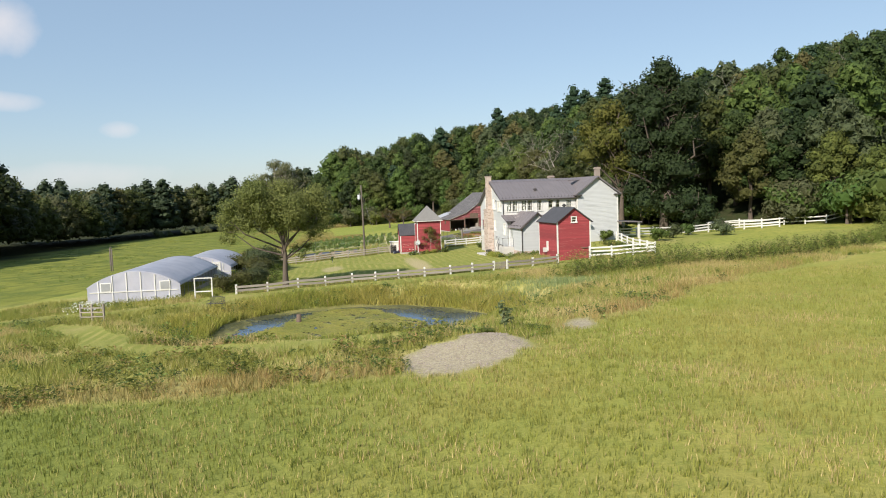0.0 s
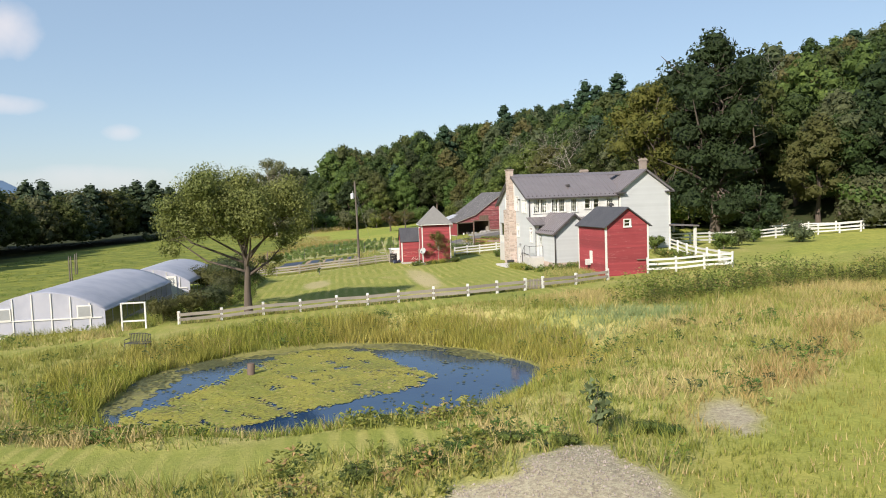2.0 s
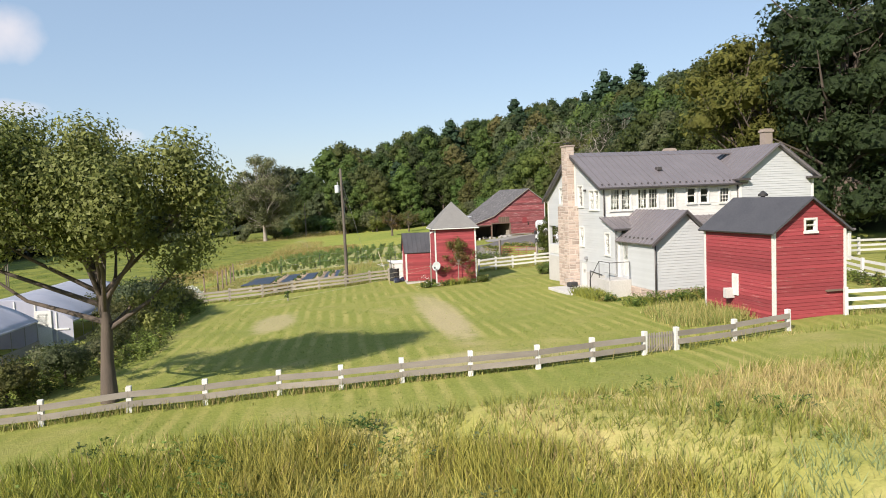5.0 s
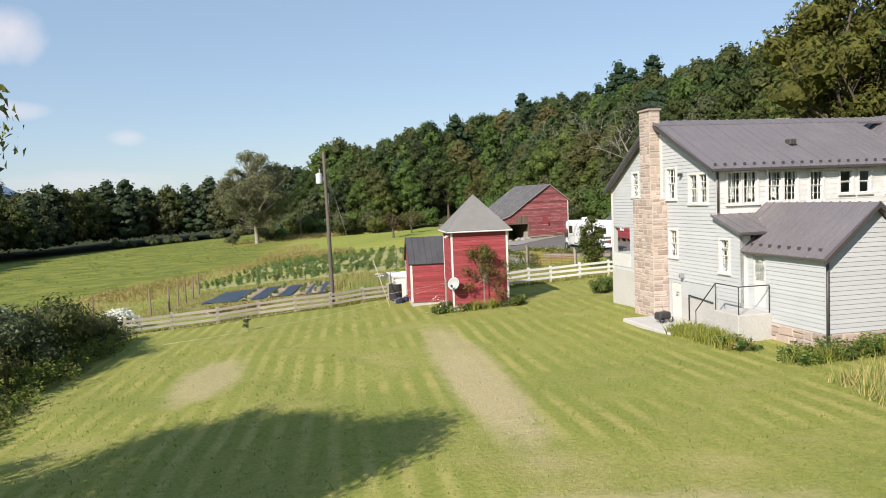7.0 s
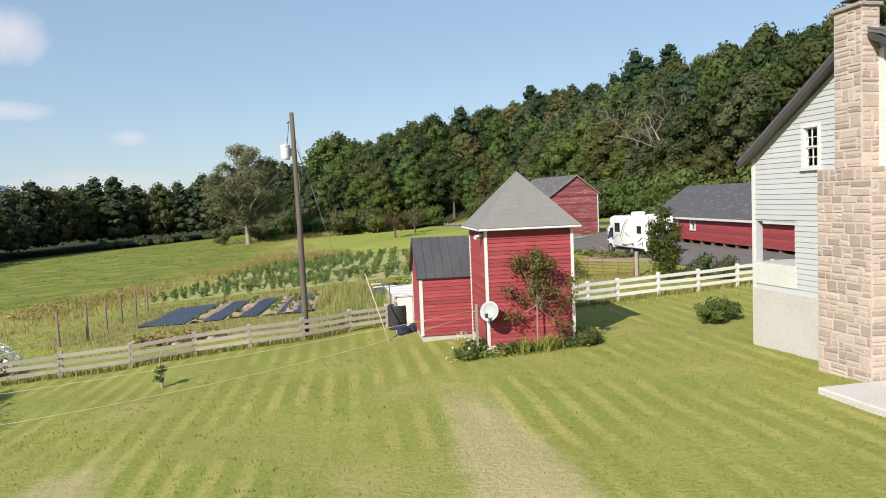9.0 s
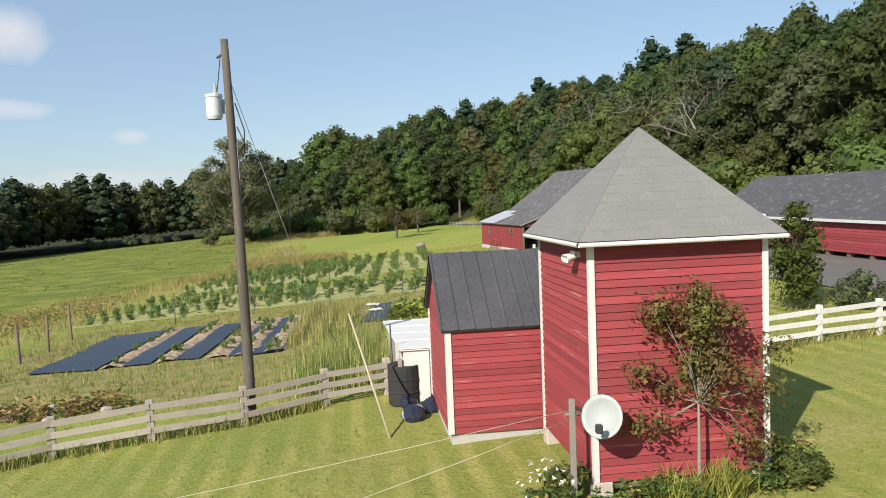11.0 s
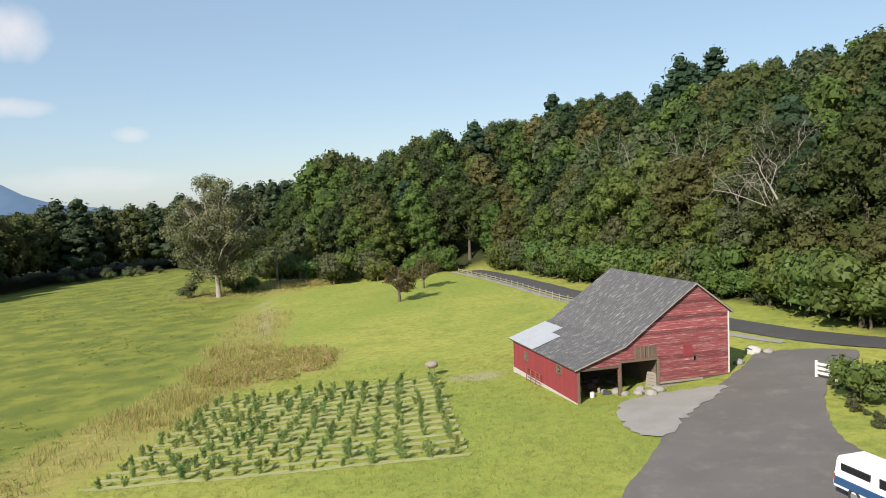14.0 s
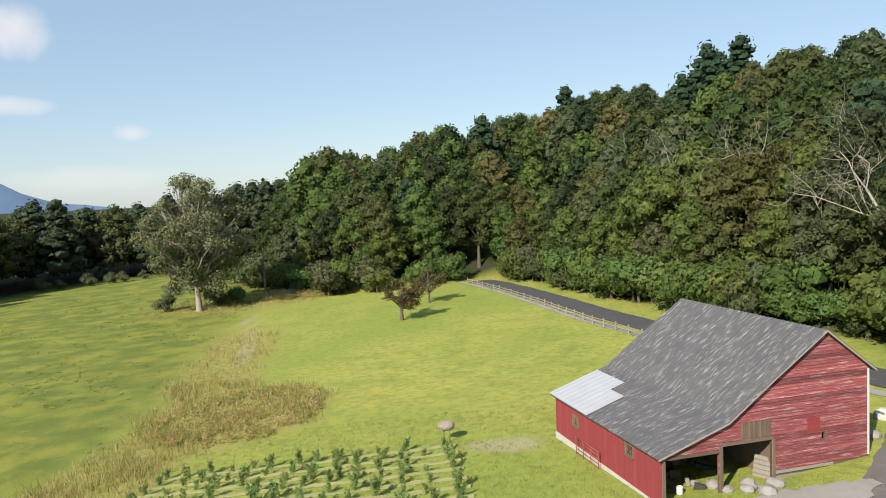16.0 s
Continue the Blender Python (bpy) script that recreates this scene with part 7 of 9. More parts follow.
def bench():
    x, y = -16.9, 54.9
    t = new("garden_bench")
    t.matrix_basis = pose(x, y, ground_z(x, y), 0, 0, -14)
    tagged(t, "dark iron garden bench on the bank above the pond", "bench")
    bm = bmesh.new()
    for i in range(5):
        box(bm, -0.65, 0.65, -0.22 + i * 0.09, -0.15 + i * 0.09, 0.42, 0.445)
    part("seat", bm, BLACK_METAL, t)
    bm = bmesh.new()
    for i in range(14):
        xx = -0.6 + i * 1.2 / 13
        box(bm, xx - 0.012, xx + 0.012, 0.24, 0.26, 0.46, 0.84 + 0.08 * math.cos(xx * 2.2))
    box(bm, -0.65, 0.65, 0.235, 0.265, 0.46, 0.5)
    for i in range(8):
        a, b = -0.65 + i * 1.3 / 8, -0.65 + (i + 1) * 1.3 / 8
        box(bm, a, b, 0.235, 0.265, 0.82 + 0.08 * math.cos((a + b) * 1.1), 0.86 + 0.08 * math.cos((a + b) * 1.1))
    part("backrest", bm, BLACK_METAL, t)
    for xx in (-0.62, 0.62):
        for yy in (-0.2, 0.24):
            pipe("leg", t, [(xx, yy, 0), (xx, yy, 0.43)], 0.025, BLACK_METAL)
        pipe("armrest", t, [(xx, 0.24, 0.64), (xx, -0.2, 0.62), (xx, -0.2, 0.43)], 0.02, BLACK_METAL)


bench()


def wire_gate_frame():
    x, y = -20.9, 62.4
    t = new("garden_gate")
    t.matrix_basis = pose(x, y, ground_z(x, y), 0, 0, 8)
    tagged(t, "open pale timber gate frame beside the greenhouse", "gate")
    for a in (0.0, 1.4):
        box_part("post", t, WHITE_PAINT, a - 0.05, a + 0.05, -0.05, 0.05, -0.2, 1.75, None, "", 0.01)
    for z in (0.55, 1.67):
        box_part("rail", t, WHITE_PAINT, 0.05, 1.35, -0.04, 0.04, z, z + 0.09)
    bm = bmesh.new()
    for i in range(9):
        box(bm, 0.08 + i * 0.15, 0.085 + i * 0.15, -0.004, 0.004, 0.64, 1.67)
    part("mesh", bm, BLACK_METAL, t, "thin dark wire mesh")


wire_gate_frame()


def tube_gate():
    x, y = 3.2, 118.2
    t = new("tube_gate")
    ang = math.degrees(math.atan2(-3.0, 3.4))
    t.matrix_basis = pose(x, y, ground_z(x, y), 0, 0, ang)
    tagged(t, "rust-red tubular steel farm gate", "gate")
    for i in range(6):
        pipe("bar", t, [(0.1, 0, 0.25 + i * 0.2), (4.3, 0, 0.25 + i * 0.2)], 0.024, RUST_RED)
    for a in (0.1, 1.15, 2.2, 3.25, 4.3):
        pipe("upright", t, [(a, 0.02, 0.2), (a, 0.02, 1.3)], 0.026, RUST_RED)
    for a, h in ((-0.1, 1.9), (4.5, 1.7)):
        box_part("post", t, GREY_WOOD, a - 0.1, a + 0.1, -0.1, 0.1, -0.4, h, None, "weathered grey gatepost", 0.02)


tube_gate()
for i, (a, b) in enumerate((((5.6, 127.0), (10.6, 120.8)), ((2.0, 135.6), (4.3, 125.6)))):
    t = new("timber_beam")
    za, zb = ground_z(*a), ground_z(*b)
    t.matrix_basis = pose(a[0], a[1], za)
    ang = math.degrees(math.atan2(b[1] - a[1], b[0] - a[0]))
    ln = math.dist(a, b)
    bm = bmesh.new()
    box(bm, 0, ln, -0.14, 0.14, 0.0, 0.3)
    for v in bm.verts:
        v.co.z += (zb - za) * v.co.x / ln
    bmesh.ops.bevel(bm, geom=bm.edges[:], offset=0.03, segments=1, affect="EDGES")
    part("beam", bm, GREY_WOOD, t, "", pose(0, 0, 0, 0, 0, ang))
    tagged(t, "long weathered timber edging the planted bank", "beam")


def birdhouse_post():
    x, y = -9.2, 173.0
    t = new("covered_stand")
    t.matrix_basis = pose(x, y, ground_z(x, y))
    tagged(t, "small thatched stand on a thin post in the field", "stand")
    bm = bmesh.new()
    bmesh.ops.create_icosphere(bm, subdivisions=2, radius=0.62)
    for v in bm.verts:
        v.co = Vector((v.co.x, v.co.y * 0.8, 1.1 + v.co.z * 0.6)) * (1 + 0.05 * noise.noise(v.co * 3))
    part("cover", bm, surf("grey_thatch", (0.30, 0.265, 0.215), (0.22, 0.19, 0.15), 3, 14, 0.95, 0.6), t)
    pipe("post", t, [(0.2, -0.3, -0.3), (0.2, -0.3, 0.9)], 0.04, BROWN_WOOD)
    pipe("post", t, [(-0.2, 0.3, -0.3), (-0.2, 0.3, 0.9)], 0.04, BROWN_WOOD)


birdhouse_post()
t = new("hay_rack")
t.matrix_basis = pose(1.6, 158.7, 0, 0, 0, 16) @ pose(-0.28, 6.2, -1.15, 0, 0, 90)
for z in (0.25, 0.5, 0.75, 1.0, 1.2):
    pipe("bar", t, [(0, 0, z), (3.0, 0, z)], 0.025, RUST_RED)
for a in (0.05, 1.0, 2.0, 2.95):
    pipe("upright", t, [(a, 0, -0.15), (a, 0, 1.25)], 0.028, RUST_RED)
tagged(t, "rusty steel gate leaning against the barn wall", "gate")
t = new("pond_stump")
t.matrix_basis = pose(-10.1, 51.0, WATER_Z)
bm = bmesh.new()
limb(bm, (0, 0, -0.6), (0.05, 0, 0.55), 0.2, 0.16, 10)
bmesh.ops.contextual_create(bm, geom=[v for v in bm.verts if v.co.z > 0.5])
part("trunk", bm, BROWN_WOOD, t)
tagged(t, "dark stump standing in the pond", "stump")
t = new("junk_heap")
t.matrix_basis = pose(1.6, 158.7, 0, 0, 0, 16)
for i in range(14):
    rng = np.random.default_rng(500 + i)
    box_part("plank" if i % 2 else "crate", t, (BROWN_WOOD, GREY_WOOD, RUST_RED, BLACK_METAL)[i % 4], 0, rng.uniform(0.3, 1.3), 0, rng.uniform(0.1, 0.5), 0, rng.uniform(0.1, 0.6), pose(rng.uniform(0.5, 5.5), rng.uniform(0.8, 4.5), -0.75 + rng.uniform(0, 0.3), rng.uniform(-10, 10), rng.uniform(-20, 20), rng.uniform(0, 180)), "", 0.01)
tagged(t, "heap of boards, crates and old tools in the barn", "junk")


# ---- vehicles
def wheel(thing, m, r=0.38, w=0.24):
    bm = bmesh.new()
    prof = [(r * 0.6, -w / 2), (r * 0.92, -w / 2), (r, -w / 2 + 0.04), (r, w / 2 - 0.04), (r * 0.92, w / 2), (r * 0.6, w / 2)]
    rings = [[bm.verts.new((q * math.cos(a), y, q * math.sin(a))) for a in np.linspace(0, 2 * math.pi, 24, endpoint=False)] for q, y in prof]
    for ra, rb in zip(rings, rings[1:] + rings[:1]):
        for i in range(24):
            bm.faces.new((ra[i], ra[(i + 1) % 24], rb[(i + 1) % 24], rb[i]))
    t = part("wheel", bm, RUBBER, thing, "black tyre", m)
    bm = bmesh.new()
    for y in (-w * 0.38, w * 0.38):
        limb(bm, (0, y - 0.02, 0), (0, y + 0.02, 0), r * 0.62, r * 0.62, 20)
    for v in (1, -1):
        c = [bm.verts.new((r * 0.6 * math.cos(a), v * w * 0.36, r * 0.6 * math.sin(a))) for a in np.linspace(0, 2 * math.pi, 20, endpoint=False)]
        bm.faces.new(c)
    part("rim", bm, STEEL, t, "pale steel rim")
    return t


def loft(name, thing, outline_fn, xs, mat, label="", flat=False):
    """A body skinned over cross-sections along x."""
    bm = bmesh.new()
    rings = [[bm.verts.new((x, y, z)) for y, z in outline_fn(x)] for x in xs]
    for ra, rb in zip(rings, rings[1:]):
        k = len(ra)
        for i in range(k):
            bm.faces.new((ra[i], rb[i], rb[(i + 1) % k], ra[(i + 1) % k])).smooth = not flat
    bm.faces.new(rings[0])
    bm.faces.new(rings[-1][::-1])
    o = part(name, bm, mat, thing, label)
    return o


def rounded_box(name, thing, mat, x0, x1, y0, y1, z0, z1, r, label="", m=None, seg=3):
    bm = bmesh.new()
    box(bm, x0, x1, y0, y1, z0, z1)
    bmesh.ops.bevel(bm, geom=bm.edges[:], offset=r, segments=seg, affect="EDGES", profile=0.5)
    for f in bm.faces:
        f.smooth = True
    return part(name, bm, mat, thing, label, m)


def plate(name, thing, mat, pts, y, thick, label=""):
    """A thin plate on a vehicle's flank, cut to an outline in x and z."""
    bm = bmesh.new()
    prism(bm, pts, y - thick, y + thick)
    return part(name, bm, mat, thing, label)


def motorhome():
    t = new("motorhome")
    x, y = 9.26, 125.33
    t.matrix_basis = pose(x, y, ground_z(10.5, 130) + 0.06, 0, 0, 100.6) @ Matrix.Diagonal((0.75, 1, 1, 1))
    tagged(t, "white motorhome with dark swooping stripes on the asphalt", "motorhome")
    # x forward, left flank at y = +0, body reaches to y = -2.4
    rounded_box("coach", t, PAINT_WHITE_GLOSS, -0.9, 6.3, -2.4, 0.0, 0.62, 3.0, 0.12, "white coach body")
    rounded_box("overcab", t, PAINT_WHITE_GLOSS, 5.9, 7.35, -2.38, -0.02, 1.95, 2.95, 0.3, "rounded sleeping berth over the cab")
    hood = loft("cab", t, lambda s: [(-2.15, 0.5), (-0.25, 0.5), (-0.2, 1.0), (-0.3, 1.2 if s > 7.3 else 2.0), (-2.1, 1.2 if s > 7.3 else 2.0), (-2.2, 1.0)] if s < 8.1 else [(-2.05, 0.55), (-0.35, 0.55), (-0.33, 0.9), (-0.4, 1.08), (-2.0, 1.08), (-2.07, 0.9)], [6.0, 6.9, 7.35, 8.0, 8.3], PAINT_WHITE_GLOSS, "white van cab", True)
    plate("window", t, VEH_GLASS, [(6.55, 1.28), (7.3, 1.28), (7.05, 1.9), (6.55, 1.9)], -0.225, 0.02, "dark cab side window")
    plate("window", t, VEH_GLASS, [(4.5, 1.75), (5.75, 1.75), (5.75, 2.45), (4.5, 2.45)], 0.0, 0.012, "dark tinted side window")
    plate("window", t, VEH_GLASS, [(-0.55, 1.75), (0.45, 1.75), (0.45, 2.3), (-0.55, 2.3)], 0.0, 0.012, "dark tinted side window")
    plate("window", t, VEH_GLASS, [(2.2, 1.75), (3.2, 1.75), (3.2, 2.4), (2.2, 2.4)], -2.4, 0.012, "dark tinted side window")

    def swoosh(x0, x1, z0, z1, bend, w0, w1, mat):
        pts = [(x0 + (x1 - x0) * s, z0 + (z1 - z0) * s + bend * math.sin(math.pi * s)) for s in np.linspace(0, 1, 12)]
        up = [(px, pz + (w0 * (1 - s) + w1 * s)) for (px, pz), s in zip(pts, np.linspace(0, 1, 12))]
        plate("stripe", t, mat, pts + up[::-1], 0.0, 0.009, "dark painted swoosh")
    for a in ((4.4, 2.3, 1.3, 2.75, 0.35, 0.16, 0.04, PAINT_GREY), (4.1, 2.6, 0.95, 2.5, 0.4, 0.1, 0.03, PAINT_GREY), (3.9, 1.6, 0.75, 1.05, -0.12, 0.16, 0.02, PAINT_GREY), (2.6, -0.8, 0.9, 1.45, -0.22, 0.02, 0.12, PAINT_GREY),
              (1.8, -0.8, 0.72, 1.1, -0.1, 0.02, 0.08, PAINT_GREY), (6.2, 4.4, 1.1, 1.55, 0.1, 0.08, 0.02, PAINT_GREY), (3.2, 1.9, 1.7, 1.5, -0.08, 0.1, 0.02, PAINT_GREY)):
        swoosh(*a)
    plate("baggage_door", t, PAINT_WHITE_GLOSS, [(0.2, 0.7), (1.1, 0.7), (1.1, 1.15), (0.2, 1.15)], 0.005, 0.012)
    plate("outlet", t, BLACK_METAL, [(1.25, 0.85), (1.5, 0.85), (1.5, 1.0), (1.25, 1.0)], 0.005, 0.015, "dark utility outlet")
    plate("lamp", t, RUST_RED, [(-0.86, 0.85), (-0.76, 0.85), (-0.76, 1.1), (-0.86, 1.1)], 0.005, 0.015, "red tail lamp")
    for xx in (7.55, 2.2):
        for yy in (-0.28, -2.12):
            wheel(t, pose(xx, yy, 0.4) @ Matrix.Diagonal((1 / 0.75, 1, 1, 1)), 0.4, 0.26)
    box_part("chassis", t, BLACK_METAL, -0.8, 7.9, -2.1, -0.3, 0.35, 0.65, None, "dark chassis")
    rounded_box("bumper", t, BLACK_METAL, 8.25, 8.42, -2.1, -0.3, 0.45, 0.72, 0.05, "dark front bumper")
    rounded_box("air_conditioner", t, PAINT_WHITE_GLOSS, 3.0, 4.1, -1.6, -0.8, 3.0, 3.28, 0.1, "white rooftop air conditioner")
    rounded_box("roof_vent", t, PAINT_WHITE_GLOSS, 0.6, 1.1, -1.5, -1.0, 3.0, 3.12, 0.04, "white roof vent")
    rounded_box("roof_hatch", t, PAINT_GREY, 4.9, 5.5, -1.6, -0.9, 3.0, 3.07, 0.03, "grey roof hatch")
    for yy in (-0.1, -2.3):
        bm = bmesh.new()
        box(bm, 6.75, 6.9, yy - 0.28 if yy < -1 else yy, yy if yy < -1 else yy + 0.28, 1.35, 1.75)
        part("mirror", bm, BLACK_METAL, t, "black door mirror")
    box_part("rear_window", t, VEH_GLASS, -0.92, -0.89, -1.75, -0.65, 1.75, 2.3, None, "dark tinted rear window")
    for yy in (-0.28, -2.12):
        box_part("tail_lamp", t, RUST_RED, -0.925, -0.89, yy - 0.07, yy + 0.07, 0.85, 1.2, None, "red tail lamp")
    rounded_box("rear_bumper", t, PAINT_WHITE_GLOSS, -1.05, -0.85, -2.3, -0.1, 0.5, 0.72, 0.05, "white rear bumper")
    for a, b in ((0.9, 1.15), (1.3, 1.5)):
        box_part("rear_stripe", t, PAINT_GREY, -0.915, -0.89, -2.2, -1.2, a, b, None, "dark painted band")
    pipe("ladder", t, [(-0.98, -0.4, 0.8), (-0.98, -0.4, 3.1), (-0.6, -0.4, 3.12)], 0.02, STEEL)
    pipe("ladder", t, [(-0.98, -0.75, 0.8), (-0.98, -0.75, 3.1), (-0.6, -0.75, 3.12)], 0.02, STEEL)
    for k in range(6):
        pipe("rung", t, [(-0.98, -0.4, 0.95 + k * 0.36), (-0.98, -0.75, 0.95 + k * 0.36)], 0.014, STEEL)


def pickup():
    t = new("pickup_truck")
    t.matrix_basis = pose(10.84, 139.5, ground_z(11.3, 137) + 0.06, 0, 0, -74)
    tagged(t, "white and blue pickup truck with a camper cap", "truck")
    # x forward from the tail, right flank at y = -1
    W = 0.98
    sec = lambda zt: (lambda s: [(-W, 0.5), (W, 0.5), (W + 0.02, 0.8), (W - 0.03, zt(s)), (-W + 0.03, zt(s)), (-W - 0.02, 0.8)])
    low = loft("body", t, sec(lambda s: 1.12 if s < 3.9 else 1.08 - 0.05 * (s - 3.9)), [0, 0.06, 2.1, 3.9, 4.6, 5.35, 5.5], PAINT_WHITE_GLOSS, "white painted body", True)
    for sgn in (-1, 1):
        plate("stripe", t, PAINT_BLUE, [(0.03, 0.62), (3.95, 0.62), (5.4, 0.7), (5.4, 0.9), (3.95, 0.98), (0.03, 0.98)], sgn * (W + 0.012), 0.014, "blue painted band")
    loft("camper_cap", t, lambda s: [(-W + 0.04, 1.12), (W - 0.04, 1.12), (W - 0.16, 1.75), (W - 0.3, 1.85), (-W + 0.3, 1.85), (-W + 0.16, 1.75)], [0.02, 0.2, 2.1, 2.2], PAINT_WHITE_GLOSS, "white camper cap", True)
    for sgn in (-1, 1):
        plate("cap_window", t, VEH_GLASS, [(0.35, 1.3), (1.95, 1.3), (1.95, 1.62), (0.35, 1.62)], sgn * (W - 0.085), 0.03, "dark cap window")
    loft("cab", t, lambda s: [(-W + 0.05, 1.08), (W - 0.05, 1.08), (W - 0.2, 1.78 if s < 3.6 else 1.1), (-W + 0.2, 1.78 if s < 3.6 else 1.1)], [2.25, 2.4, 3.5, 4.2], PAINT_WHITE_GLOSS, "white cab", True)
    for sgn in (-1, 1):
        for a, b in ((2.4, 2.75), (2.85, 3.6)):
            plate("cab_window", t, VEH_GLASS, [(a, 1.2), (b, 1.2), (b - (0.1 if b > 3 else 0), 1.62), (a, 1.62)], sgn * (W - 0.115), 0.035, "dark cab window")
    bm = bmesh.new()
    v = [bm.verts.new(p) for p in ((4.18, -0.78, 1.15), (4.18, 0.78, 1.15), (3.6, 0.68, 1.74), (3.6, -0.68, 1.74))]
    v2 = [bm.verts.new((p.co.x + 0.03, p.co.y, p.co.z + 0.03)) for p in v]
    for q in ((v2[0], v2[1], v2[2], v2[3]), (v[3], v[2], v[1], v[0]), (v[0], v[1], v2[1], v2[0]), (v[2], v[3], v2[3], v2[2])):
        bm.faces.new(q)
    part("windscreen", bm, VEH_GLASS, t, "dark sloping windscreen")
    for xx in (1.15, 4.55):
        for yy in (-W + 0.1, W - 0.1):
            wheel(t, pose(xx, yy, 0.37), 0.37, 0.24)
    rounded_box("bumper", t, STEEL, -0.14, 0.02, -0.92, 0.92, 0.5, 0.68, 0.04, "chrome rear bumper")
    rounded_box("bumper", t, STEEL, 5.48, 5.62, -0.92, 0.92, 0.48, 0.68, 0.04, "chrome front bumper")
    plate("tail_lamp", t, RUST_RED, [(0.0, 0.8), (0.08, 0.8), (0.08, 1.08), (0.0, 1.08)], -W - 0.01, 0.02, "red tail lamp")


motorhome()
pickup()

# ---- single trees and shrubs
def crown_tree(name, x, y, height, clumps, leaf, count, size, label, tip_step=1, bark=BARK, girth=0.2, core=0.55, seed=1, squash=0.8, twigs=2, shell=(0.35, 1.1), category="tree", start=0.3, tip_all=True):
    """A tree whose crown is given by its main clumps (x, y, z, radius) about the foot."""
    rng = np.random.default_rng(seed)
    cs, rs = np.array([c[:3] for c in clumps], float), np.array([c[3] for c in clumps], float)
    e = new(name)
    e.matrix_basis = pose(x, y, ground_z(x, y))
    tagged(e, label, category)
    tips = [tuple(c) for c in cs[::tip_step]] + [tuple(c + rng.normal(size=3) * r * 0.6) for c, r in zip(cs, rs)]
    o = new("trunk", wood_mesh(rng, "trunk", height, girth, tips if tip_all else tips[:len(cs[::tip_step])], bark, 0.06, twigs, start))
    o.parent = e
    v2, f2 = leaf_cards(rng, cs, rs, count, size, squash, 0.2, shell)
    if core:
        v1, f1 = clump_cores(rng, cs, rs, squash, core)
        v2, f2 = np.concatenate([v1, v2]), f1 + (f2 + len(v1)).tolist()
    me = bpy.data.meshes.new("crown")
    me.from_pydata(v2.tolist(), [], f2 if isinstance(f2, list) else f2.tolist())
    me.materials.append(leaf)
    o = new("crown", me)
    o.parent = e
    return e


def scatter_clumps(seed, n, cx, cy, cz, rx, ry, rz, r0, r1, hollow=0.5):
    rng = np.random.default_rng(seed)
    out = []
    for i in range(n):
        d = rng.normal(size=3)
        d /= np.linalg.norm(d)
        q = rng.uniform(hollow, 1.0)
        out.append((cx + d[0] * rx * q, cy + d[1] * ry * q, cz + d[2] * rz * q, rng.uniform(r0, r1)))
    return out


# old apple tree on the lawn's edge
crown_tree("apple_tree", -14.0, 65.9, 9.6, scatter_clumps(3, 60, -0.6, -1.2, 7.2, 4.9, 3.4, 1.9, 0.75, 1.3, 0.35) + [(3.8, -1, 7.0, 1.1), (4.0, -0.8, 5.9, 0.9), (3.5, -1.0, 5.2, 0.8), (3.3, -1.0, 8.2, 1.0), (-4.8, 0, 5.2, 0.9), (-5.4, 0.6, 6.0, 0.9), (-4.3, -1.2, 4.3, 0.6), (-5.2, -0.4, 4.4, 0.5), (2.6, 0.2, 4.6, 0.8), (1.9, -0.4, 5.4, 0.9), (-1.6, 0.2, 5.6, 0.8), (-3.2, -0.6, 5.4, 0.8), (0.9, 0.6, 3.4, 0.5), (1.5, 0.2, 2.7, 0.5), (2.0, 0.4, 3.5, 0.6), (0.4, -1.4, 8.6, 1.2), (-1.8, -1.2, 8.9, 1.2), (0.2, -2.0, 5.4, 0.9), (-2.4, -2.4, 5.6, 0.9), (1.6, -2.6, 5.8, 0.9), (0.0, 1.4, 5.8, 0.9), (-2.0, 1.6, 6.0, 0.9)],
           LEAF_APPLE, 90000, 0.07, "old apple tree with an airy olive-green crown", 4, girth=0.26, core=0.0, seed=8, twigs=3, shell=(0.1, 1.2), tip_all=False, start=0.3)
# great maple and a yellowish tree behind the farmhouse
crown_tree("maple_tree", 31.0, 104.5, 22, scatter_clumps(5, 50, 0, 0, 13.8, 5.0, 5.0, 9.4, 1.6, 2.5, 0.5) + [(0, 0, 22.6, 1.7), (0.8, 0, 20.6, 2.3), (-0.9, 0.5, 20.8, 2.2), (0.2, -0.8, 21.6, 1.9), (0.5, 0, 17, 3), (0, 0, 12, 3.4), (0, 0, 7.5, 3), (-3.2, -2, 4.2, 2.4), (2.6, -3, 4.4, 2.6), (0, -3.5, 3.2, 2.4), (-4, 0, 6, 2.4)], LEAF_DARK, 12000, 0.25, "great dark-green maple behind the farmhouse", girth=0.55, core=0.75, seed=9, shell=(0.7, 1.1))
crown_tree("yellow_tree", 27.0, 112.5, 21, scatter_clumps(6, 38, 0, 0, 12.8, 6.0, 5.6, 6.2, 1.4, 2.4, 0.5), LEAF_YELLOW, 9000, 0.24, "yellow-green broadleaf tree behind the farmhouse", girth=0.4, core=0.75, seed=10, shell=(0.7, 1.1))
crown_tree("spruce_bush", 33.5, 97.8, 6.0, scatter_clumps(7, 18, 0, 0, 2.8, 2.4, 2.4, 2.2, 0.7, 1.2, 0.4), LEAF_DARK, 2600, 0.2, "dense dark evergreen by the white fence", girth=0.15, core=0.8, seed=11)
